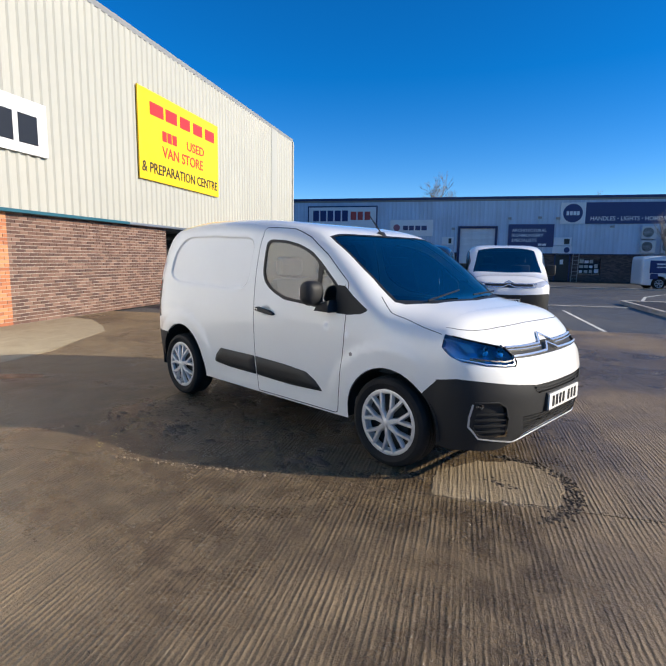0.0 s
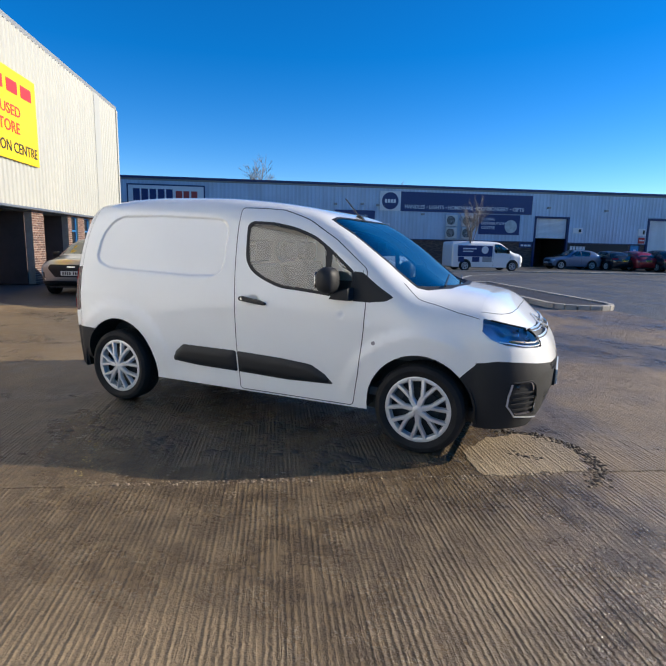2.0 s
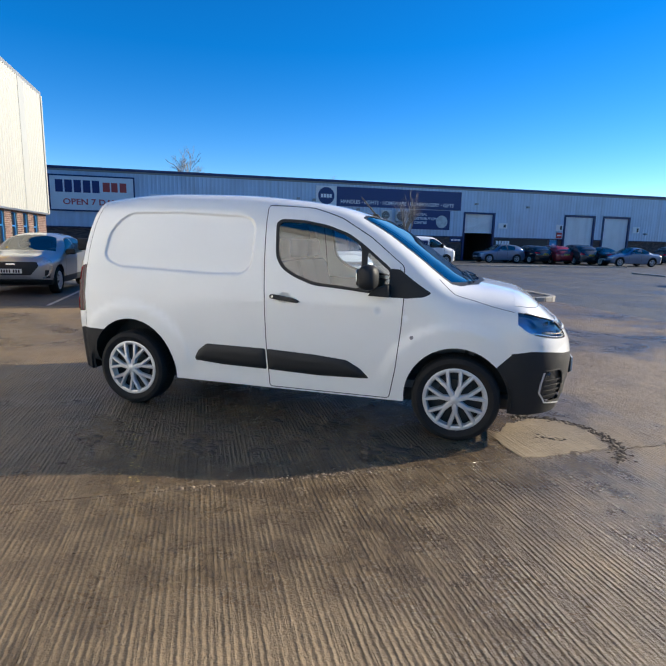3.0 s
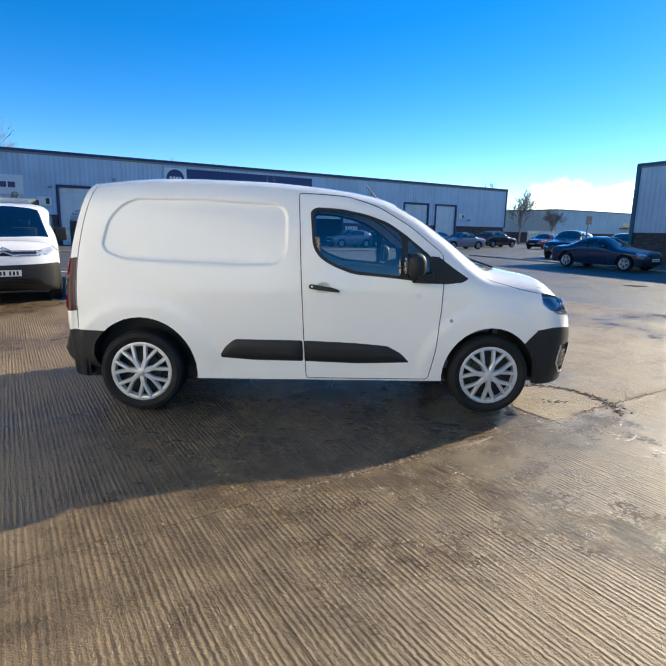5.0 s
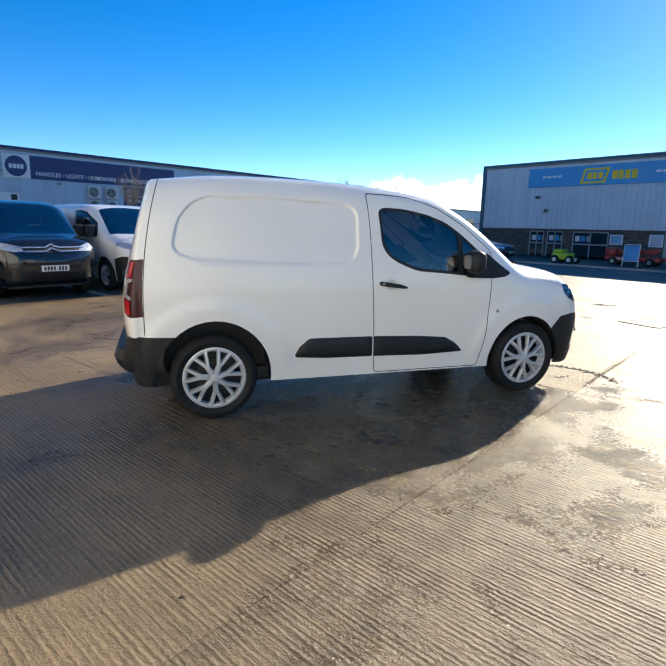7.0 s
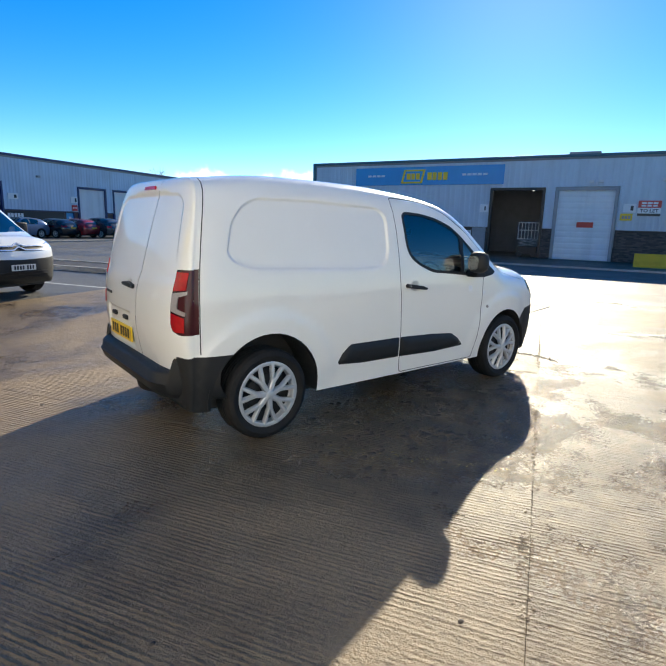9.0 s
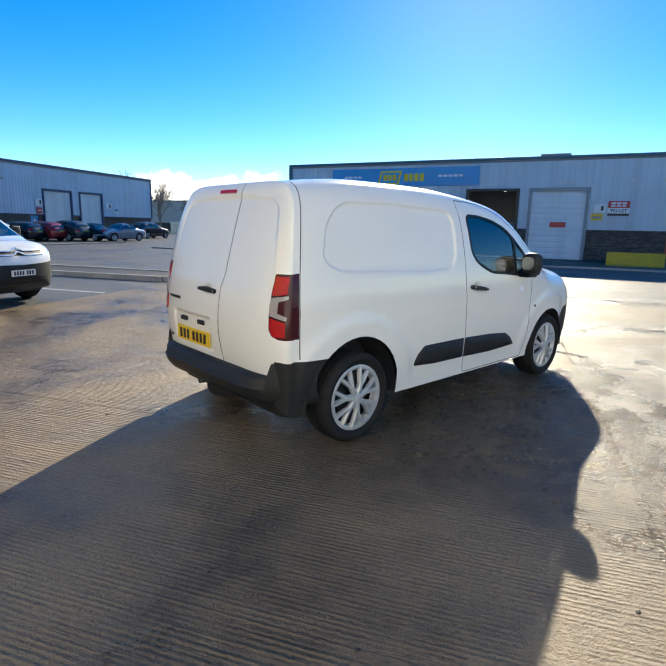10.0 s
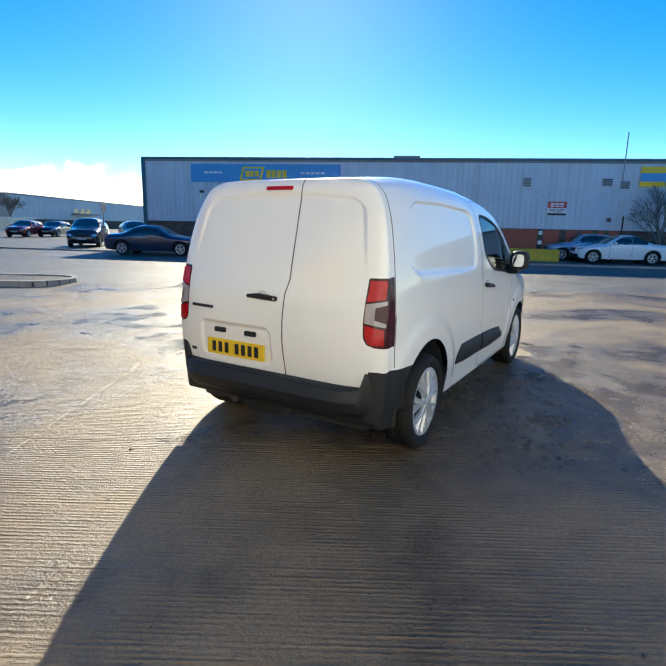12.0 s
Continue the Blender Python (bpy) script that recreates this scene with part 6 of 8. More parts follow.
    hd = part("rear_handle", prism(rounded([(-0.10, 1.02), (-0.10, 1.05), (0.05, 1.06), (0.14, 1.05), (0.14, 1.03)], 0.01), p.x - 0.035, p.x + 0.01, axis="x", bevel=0.006), M_black_trim, doors, "black rear handle", smooth=40)
    part("lock", tube((p.x - 0.034, -0.085, 1.036), (p.x - 0.038, -0.085, 1.036), 0.01), M_chrome, hd)
    p = sh.on_cap(-1, 0.23, 0.66)
    plate(doors, (p.x - 0.016, 0.25, 0.662), -1, 0.50, 0.111, M_plate_yellow)
    for a, b in ((0.335, 0.43), (0.07, 0.165)):
        part("plate_lamp", box(p.x - 0.03, p.x + 0.01, a, b, 0.765, 0.80, 0.008), M_black_trim, doors, smooth=40)
    part("badge", patch_mesh(G, R, [(0.655 - i * 0.027, 0.655 - i * 0.027 - 0.020, 0.925, 0.945) for i in range(8)]), M_black, doors, "dark badge shapes")
    part("sticker", patch_mesh(G, R, [(0.685, 0.64, 0.60, 0.622)]), M_black, doors)
    hl = patch(G, R(fine([(0.125, 1.722), (-0.085, 1.722), (-0.085, 1.742), (0.125, 1.742)], 0.03)), 0.03, 0.012, M_red_lens, "high_brake_lamp", doors, "red high-level brake lamp")
    # rear bumper: a swept bar with upturned ends and a step
    bm = bmesh.new()
    n = 120
    rows = []
    for i in range(n + 1):
        u = -1 + 2 * i / n
        y = 0.892 * math.copysign(abs(math.sin(u * math.pi / 2)) ** 0.8, u)
        a = abs(y)
        back = -0.715 + 0.36 * max(0.0, (a - 0.50) / 0.392) ** 2.6
        up = 0.542 + 0.112 * step(0.70, 0.735, a)
        inn = back + 0.16 if a < 0.68 else back + 0.12
        prof = [(inn, up), (back + 0.03, up), (back + 0.008, up - 0.02), (back, up - 0.07), (back - 0.012, 0.46), (back + 0.01, 0.40), (back + 0.045, 0.358), (back + 0.12, 0.342)]
        rows.append([bm.verts.new((px, y, pz)) for px, pz in prof])
    for i in range(n):
        for j in range(len(rows[0]) - 1):
            bm.faces.new((rows[i][j], rows[i + 1][j], rows[i + 1][j + 1], rows[i][j + 1]))
    part("rear_bumper", bm, M_black_trim, t, "black rear bumper with upturned ends", smooth=50)
    # underside, cabin
    part("underbody", box(-0.5, 3.35, -0.70, 0.70, 0.22, 0.34, 0.03), M_alloy_dark, t)
    part("rear_axle", tube((0, -0.7, 0.30), (0, 0.7, 0.30), 0.05), M_alloy_dark, t)
    part("exhaust", tube((-0.55, 0.35, 0.27), (0.4, 0.35, 0.25), 0.035), M_alloy_dark, t)
    part("spare_wheel", revolve([(0.001, 0.02), (0.2, 0.02), (0.29, 0.05), (0.3, 0.09), (0.28, 0.15), (0.001, 0.17)], 32, axis="z"), M_rubber, t, smooth=40).location = (-0.28, 0.1, 0.16)
    part("bulkhead", prism([(-0.82, 0.36), (0.82, 0.36), (0.82, 1.3), (0.60, 1.62), (-0.60, 1.62), (-0.82, 1.3)], 1.08, 1.12, axis="x"), M_cabin, t)
    part("cabin_floor", box(1.1, 2.9, -0.80, 0.80, 0.36, 0.42), M_cabin, t)
    part("firewall", box(2.86, 2.9, -0.70, 0.70, 0.36, 0.92), M_cabin, t)
    dash = part("dashboard", prism(rounded([(2.35, 0.62), (2.32, 0.98), (2.42, 1.06), (2.80, 1.05), (2.84, 0.62)], 0.05), -0.68, 0.68), M_cabin, t, smooth=40)
    part("display", box(2.30, 2.33, -0.12, 0.12, 0.98, 1.12, 0.008), M_black, dash)
    part("instrument_hood", box(2.30, 2.5, -0.55, -0.25, 1.03, 1.13, 0.03), M_cabin, dash, smooth=40)
    for y, w in ((-0.42, 0.5), (0.10, 0.42), (0.52, 0.44)):
        seat(t, 1.58, y, w)
    sw = part("steering_wheel", ring(0.18, 0.016), M_black, t, smooth=50)
    sw.location, sw.rotation_euler = (2.12, -0.40, 1.0), (0, radians(22), 0)
    part("wheel_hub", box(-0.03, 0.03, -0.16, 0.16, -0.04, 0.04, 0.02), M_black, sw)
    part("steering_column", tube((2.13, -0.40, 1.0), (2.45, -0.40, 0.88), 0.035), M_black, t)
    part("inner_mirror", box(2.16, 2.18, -0.12, 0.12, 1.42, 1.49, 0.01), M_black, t)
    part("headliner", box(1.12, 1.8, -0.5, 0.5, 1.66, 1.675), M_cabin_light, t)
    for y in (-0.84, 0.84):
        part("door_lining", box(1.3, 2.35, y - 0.02, y + 0.02, 0.42, 1.08, 0.01), M_cabin, t)
    # aerial and wipers
    tz = sh.T(1.98)
    ab = part("aerial_base", prism([(2.02, tz - 0.02), (1.91, tz - 0.005), (1.95, tz + 0.03), (1.98, tz + 0.028)], -0.025, 0.025, bevel=0.005), M_black, t, smooth=40)
    part("aerial", tube((1.957, 0, tz + 0.025), (1.825, 0, tz + 0.175), 0.008, 0.005, 6), M_black, ab)
    for y0, y1 in ((-0.55, 0.02), (0.1, 0.62)):
        a, b = sh.lift(2.86, sh.s_of_y(2.86, y0)), sh.lift(2.74, sh.s_of_y(2.74, y1))
        part("wiper", tube((a.x, y0, a.z + 0.02), (b.x + 0.03, y1, sh.lift(2.77, sh.s_of_y(2.77, y1)).z + 0.03), 0.008, n=6), M_black, t)
    return sh


VAN = build_van()

# ---------------------------------------------------------------- other vehicles
def vehicle(name, label, category, m, spec):
    """A parked vehicle from a table of its form. Local x runs forward from the rear axle, the ground is z = 0."""
    g = spec.get
    t = thing(name, label, category, m, g("group", ""))
    wb, r, hw, h = spec["wb"], spec["r"], spec["hw"], g("h", 0.09)
    xa, xb, fl = spec["xa"], spec["xb"], g("floor", 0.24)
    zk = spec["zk"]
    sh = Shell(xa, xb, g("width") or [(xa, hw * 0.97), (xa + 0.5, hw), (xb - 0.5, hw), (xb, hw * 0.96)], spec["top"], zk, spec["q"], fl, spec["front"], spec["rear"],
               None, g("lean"))
    paint, trim = spec["paint"], g("trim", M_black_trim)
    S = sh.side
    arch = r * 1.24
    regions = []
    for poly in g("black_side", ()):
        regions.append(("lower_trim", S(poly)))
    for poly in spec["windows"]:
        regions += [("window_seal", S(rounded([(x + 0.025 * (1 if x > sum(p[0] for p in poly) / len(poly) else -1), z + 0.02 * (1 if z > sum(p[1] for p in poly) / len(poly) else -1)) for x, z in poly], 0.04)))]
    for poly in spec["windows"]:
        regions += [("window", S(rounded(poly, 0.04)))]

    def across(x0, y0, x1):
        """From the flank at (x0, y0) to the middle at x1, along a bowed line."""
        return [(x0 + (x1 - x0) * k, sh.s_of_y(x0 + (x1 - x0) * k, y0 * (1 - k) ** 0.6)) for k in (0, 0.3, 0.6, 0.85)] + [(x1, sh.top_s(x1) + 0.02)]
    for key, sc in (("windscreen", g("screen")), ("rear_screen", g("rear_screen"))):
        if sc:
            xl, yl, xlm, xt, yt, xtm = sc
            a, b = across(xl, yl, xlm), across(xt, yt, xtm)
            regions.append((key, a + b[::-1]))
    for k, ln in enumerate(g("seams", ())):
        regions.append((f"gap{k}", ribbon(S(fine(ln, 0.08, False)), 0.012)))
    regions += [("hole", disc(0, r, arch, 28)), ("hole", disc(wb, r, arch, 28))]
    mats = {"body": ("body_side", paint), "lower_trim": ("lower_trim", trim), "window_seal": ("window_seal", M_black_trim), "window": ("side_window", g("glass", M_glass)),
            "windscreen": ("windscreen", M_screen), "rear_screen": ("rear_window", M_glass), "gap0": ("panel_gap", M_seam), "gap1": ("panel_gap", M_seam)}
    for flip in (1, -1):
        made = cut_skin(sh.lift, sh.outline(), regions, h, flip)
        for key, me in made.items():
            mesh_part(mats[key][0], me, mats[key][1], t)
        for cx in (0, wb):
            wheel(t, cx, -(hw - 0.02) * flip, r, -flip, spokes=g("spokes", 5), mat=g("wheel_mat"), rim=g("rim", 0.68))
            arch_liner(t, cx, r, arch, -(hw - 0.04) * flip, -(hw - 0.36) * flip)
        if g("mirror"):
            mx, mz = spec["mirror"]
            y0, y1 = sorted((-(hw + 0.2) * flip, -(hw - 0.03) * flip))
            part("mirror", box(mx, mx + 0.12, y0, y1, mz, mz + g("mirror_h", 0.16), 0.035, seg=3), g("mirror_mat", M_black_trim), t, smooth=50)
    for end, key in ((1, "front_parts"), (-1, "rear_parts")):
        regs = []
        looks = {"body": ("front_panel" if end > 0 else "rear_panel", paint)}
        k = 0
        for nm, mt, poly, both in g(key, ()):
            for sg in ((1, -1) if both else (1,)):
                k += 1
                looks[f"{nm}{k}"] = (nm, mt)
                pl = [(y * sg, z) for y, z in poly]
                regs.append((f"{nm}{k}", sh.cap(end, fine(rounded(pl, 0.02, 2), 0.05))))
        made = cut_skin(sh.cap_lift(end), sh.cap_outline(end), regs, h * 0.7)
        for kk, me in made.items():
            mesh_part(looks[kk][0], me, looks[kk][1], t)
        F = sh.cap_lift(end)
        for nm, mt, line, w, both in g("front_strips" if end > 0 else "rear_strips", ()):
            for sg in ((1, -1) if both else (1,)):
                patch(F, sh.cap(end, ribbon(fine([(y * sg, z) for y, z in line], 0.05, False), w)), 0.04, 0.012, mt, nm, t)
        pz = g("plate_front" if end > 0 else "plate_rear")
        if pz:
            p = sh.on_cap(end, 0, pz)
            plate(t, (p.x + 0.015 * end, 0, pz), end, 0.5, 0.11, M_plate_white if end > 0 else M_plate_yellow)
    part("underbody", box(xa, xb + 0.1, -hw * 0.75, hw * 0.75, fl - 0.03, fl + 0.08), M_alloy_dark, t)
    cab0, cab1 = g("cabin", (0.3, wb - 0.4))
    part("cabin_floor", box(cab0, cab1, -hw * 0.85, hw * 0.85, fl + 0.08, fl + 0.14), M_cabin, t)
    if g("seats"):
        part("bulkhead", prism([(-hw * 0.84, fl), (hw * 0.84, fl), (hw * 0.84, zk[0][1] + 0.3), (hw * 0.7, sh.T(cab0) - 0.16), (-hw * 0.7, sh.T(cab0) - 0.16), (-hw * 0.84, zk[0][1] + 0.3)], cab0, cab0 + 0.05, axis="x"), M_cabin, t)
    part("dashboard", box(cab1 - 0.35, cab1, -hw * 0.82, hw * 0.82, fl + 0.2, g("dash", 0.95), 0.04), M_cabin, t)
    for y in (-0.4, 0.4):
        sx = g("seat_x", cab1 - 1.0)
        part("seat", box(sx - 0.1, sx + 0.05, y - 0.24, y + 0.24, fl + 0.2, g("seat_z", 1.15), 0.05), M_seat, t, smooth=40)
        part("headrest", box(sx - 0.12, sx - 0.02, y - 0.13, y + 0.13, g("seat_z", 1.15) + 0.03, g("seat_z", 1.15) + 0.2, 0.04), M_seat, t, smooth=40)
    return t


M_van_white = car_paint("bright_white_paint", (0.78, 0.79, 0.80), 0.3)
M_van_black = car_paint("black_metallic_paint", (0.012, 0.013, 0.018), 0.2, 0.2)
M_silver = car_paint("silver_grey_paint", (0.34, 0.35, 0.37), 0.3, 0.6)
M_dark_grey = car_paint("dark_grey_paint", (0.05, 0.053, 0.06), 0.25, 0.4)
M_navy_paint = car_paint("dark_blue_paint", (0.015, 0.028, 0.07), 0.25, 0.3)
M_blue_grey = car_paint("blue_grey_paint", (0.12, 0.19, 0.30), 0.28, 0.5)
M_red_paint = car_paint("red_car_paint", (0.30, 0.015, 0.02), 0.25, 0.2)
M_sky_paint = car_paint("pale_blue_paint", (0.16, 0.32, 0.50), 0.3, 0.4)
M_head = material("headlamp_unit", (0.72, 0.74, 0.77), 0.15, 0.4, coat=0.8, vary=0.35, scale=18, tint=(0.12, 0.13, 0.15))


def at(x, y, heading, z=-0.03):
    return pose(x, y, z, 0, 0, heading)


def mid_van(paint, lower, black):
    """Medium van with a short bonnet, as two of them stand nose out beside the yard."""
    head = [(0.90, 1.08), (0.72, 1.06), (0.52, 1.0), (0.50, 0.93), (0.66, 0.91), (0.84, 0.96), (0.91, 1.02)]
    return dict(wb=3.275, r=0.335, hw=0.95, xa=-0.72, xb=3.72, h=0.07, cabin=(1.9, 3.3), seats=True, dash=1.12, seat_x=2.25, seat_z=1.4, spokes=5, rim=0.66,
                top=[(-0.72, 1.86), (-0.3, 1.90), (1.0, 1.91), (2.1, 1.89), (2.4, 1.84), (2.75, 1.66), (3.1, 1.42), (3.4, 1.25), (3.55, 1.205), (3.72, 1.17)],
                zk=[(-0.72, 1.05), (2.4, 1.05), (3.0, 0.95), (3.72, 0.82)], q=[(-0.72, 7), (2.0, 6.4), (2.8, 4.4), (3.72, 3.4)],
                front=([(0.2, 0.36), (0.4, 0.45), (0.7, 0.46), (0.9, 0.43), (1.05, 0.38), (1.2, 0.34)], 2.6, 0.68), rear=([(0.2, 0.2), (1.9, 0.2)], 6.0, 1.0),
                paint=paint, windows=[[(1.98, 1.72), (2.45, 1.69), (2.85, 1.45), (3.02, 1.27), (3.0, 1.17), (2.1, 1.17), (1.98, 1.28)]],
                screen=(3.32, 0.78, 3.48, 2.55, 0.66, 2.46), mirror=(2.82, 1.16), mirror_h=0.26, seams=[[(1.9, 0.3), (1.9, 1.78)], [(3.05, 0.35), (3.12, 1.2)]],
                front_parts=[("bumper", lower, [(1.1, 0.70), (0.93, 0.70), (0.86, 0.78), (0.6, 0.76), (0, 0.74), (-0.6, 0.76), (-0.86, 0.78), (-0.93, 0.70), (-1.1, 0.70), (-1.1, 0.0), (1.1, 0.0)], False),
                             ("headlight", M_head, head, True),
                             ("grille", black, [(0.52, 0.99), (0, 1.0), (-0.52, 0.99), (-0.5, 0.90), (0, 0.90), (0.5, 0.90)], False),
                             ("air_intake", black, [(0.58, 0.56), (0.62, 0.36), (-0.62, 0.36), (-0.58, 0.56)], False),
                             ("air_intake", black, [(0.5, 0.72), (0.5, 0.66), (-0.5, 0.66), (-0.5, 0.72)], False),
                             ("fog_recess", black, [(0.88, 0.58), (0.72, 0.58), (0.70, 0.42), (0.86, 0.42)], True)],
                front_strips=[("grille_bar", M_chrome, [(0.60, 0.99), (0.12, 0.985), (0.0, 1.045)], 0.022, True), ("grille_bar", M_chrome, [(0.58, 0.92), (0.13, 0.915), (0.0, 0.975)], 0.022, True),
                              ("slat", M_black_trim, [(0.58, 0.41), (-0.58, 0.41)], 0.02, False), ("slat", M_black_trim, [(0.58, 0.46), (-0.58, 0.46)], 0.02, False), ("slat", M_black_trim, [(0.57, 0.51), (-0.57, 0.51)], 0.02, False)],
                plate_front=0.60, group="vans parked in the bays")


SIDE = -60.0
vehicle("medium_van", "white medium van with black bumper, parked nose out", "van", at(-2.38, 11.03, SIDE), mid_van(M_van_white, M_black_trim, M_black_trim))
vehicle("medium_van", "black medium van with chrome grille bars, parked nose out", "van", at(-4.38, 10.02, SIDE), mid_van(M_van_black, M_van_black, M_black_trim))

rack_van = vehicle("medium_van", "white medium van with a roof rack, parked nose out", "van", at(-6.25, 8.16, SIDE), mid_van(M_van_white, M_black_trim, M_black_trim))
for x in (0.2, 1.2, 2.1):
    part("rack_bar", box(x - 0.03, x + 0.03, -0.72, 0.72, 1.97, 2.0, 0.006), M_steel, rack_van)
    for y in (-0.70, 0.70):
        part("rack_foot", box(x - 0.04, x + 0.04, y - 0.03, y + 0.03, 1.80, 1.97, 0.006), M_black_trim, rack_van)
    part("ladder_clamp", ring(0.05, 0.01, 16, 6), M_black, rack_van).location = (x, 0.3, 2.07)
for y in (-0.62, 0.62):
    part("rack_rail", tube((-0.2, y, 2.0), (2.2, y, 2.0), 0.022), M_steel, rack_van)
part("rack_tube", box(-0.3, 2.25, -0.55, -0.38, 2.0, 2.1, 0.03), M_white_plastic, rack_van)

# compact crossover in front of the cream unit
crossover = dict(wb=2.56, r=0.335, hw=0.885, xa=-0.55, xb=3.0, h=0.06, cabin=(0.2, 2.2), dash=0.98, seat_x=1.1, seat_z=1.1, spokes=5,
                 top=[(-0.55, 1.25), (-0.2, 1.45), (0.3, 1.53), (1.0, 1.53), (1.5, 1.46), (2.0, 1.22), (2.3, 1.08), (2.6, 1.03), (3.0, 0.97)],
                 zk=[(-0.55, 0.8), (1.5, 0.82), (2.3, 0.76), (3.0, 0.68)], q=[(-0.55, 3), (1.0, 2.9), (2.0, 2.9), (3.0, 3.0)],
                 front=([(0.2, 0.28), (0.4, 0.36), (0.7, 0.37), (0.9, 0.33), (1.0, 0.28)], 2.5, 0.6), rear=([(0.2, 0.3), (0.9, 0.35), (1.3, 0.2)], 3.0, 0.75),
                 paint=M_silver, black_side=[[(-0.5, 0.2), (-0.5, 0.42), (3.0, 0.40), (3.0, 0.2)]],
                 windows=[[(0.2, 1.38), (0.95, 1.40), (0.95, 0.98), (0.15, 1.02)], [(1.02, 1.40), (1.4, 1.34), (1.85, 1.08), (1.85, 0.96), (1.02, 0.97)]],
                 screen=(2.18, 0.70, 2.33, 1.52, 0.55, 1.44), mirror=(1.75, 0.97), mirror_h=0.14, seams=[[(0.98, 0.3), (0.98, 1.0)], [(1.95, 0.3), (1.98, 0.95)]],
                 front_parts=[("grille", M_black_trim, [(0.55, 0.82), (0.6, 0.72), (0.42, 0.50), (-0.42, 0.50), (-0.6, 0.72), (-0.55, 0.82)], False),
                              ("headlight", M_head, [(0.84, 0.88), (0.60, 0.84), (0.56, 0.77), (0.70, 0.74), (0.84, 0.80)], True),
                              ("bumper_black", M_black_trim, [(0.9, 0.36), (0.6, 0.40), (-0.6, 0.40), (-0.9, 0.36), (-0.9, 0.0), (0.9, 0.0)], False),
                              ("air_intake", M_black_trim, [(0.82, 0.62), (0.72, 0.62), (0.70, 0.42), (0.80, 0.42)], True)],
                 front_strips=[("lamp_strip", M_chrome, [(0.83, 0.72), (0.78, 0.5), (0.66, 0.42)], 0.03, True), ("emblem", M_chrome, [(0.1, 0.76), (-0.1, 0.76)], 0.035, False)],
                 plate_front=0.60)
vehicle("crossover", "silver compact crossover parked before the brick wall", "car", at(-9.55, 8.25, -62), crossover)

# van with a navy sign-written side in front of the terrace
trade = mid_van(M_van_white, M_van_white, M_black_trim)
trade.update(h=0.12, group="")
tv = vehicle("trade_van", "white van with navy sign-written sides before the terrace", "van", at(-2.7, 30.85, 33), trade)
for sg in (-1, 1):
    y0, y1 = sorted((0.952 * sg, 0.962 * sg))
    ps = part("side_graphic", box(-0.55, 1.82, y0, y1, 0.92, 1.62), M_sign_navy, tv, "navy side graphic")
    y0, y1 = sorted((0.962 * sg, 0.966 * sg))
    part("graphic_bars", box(-0.2, 0.7, y0, y1, 1.38, 1.46), M_sign_white, ps)
    part("graphic_bars", box(-0.2, 0.5, y0, y1, 1.22, 1.28), M_sign_white, ps)
    part("graphic_disc", tube((1.3, 0.962 * sg, 1.35), (1.3, 0.967 * sg, 1.35), 0.24, n=24), M_sign_white, ps)
    y0, y1 = sorted((0.952 * sg, 0.958 * sg))
    for a, b in ((-0.5, -0.1), (0.45, 0.95), (1.15, 1.8)):
        part("side_graphic", box(a, b, y0, y1, 0.58, 0.9), M_sign_navy if a < 1 else M_grey_plastic, tv)


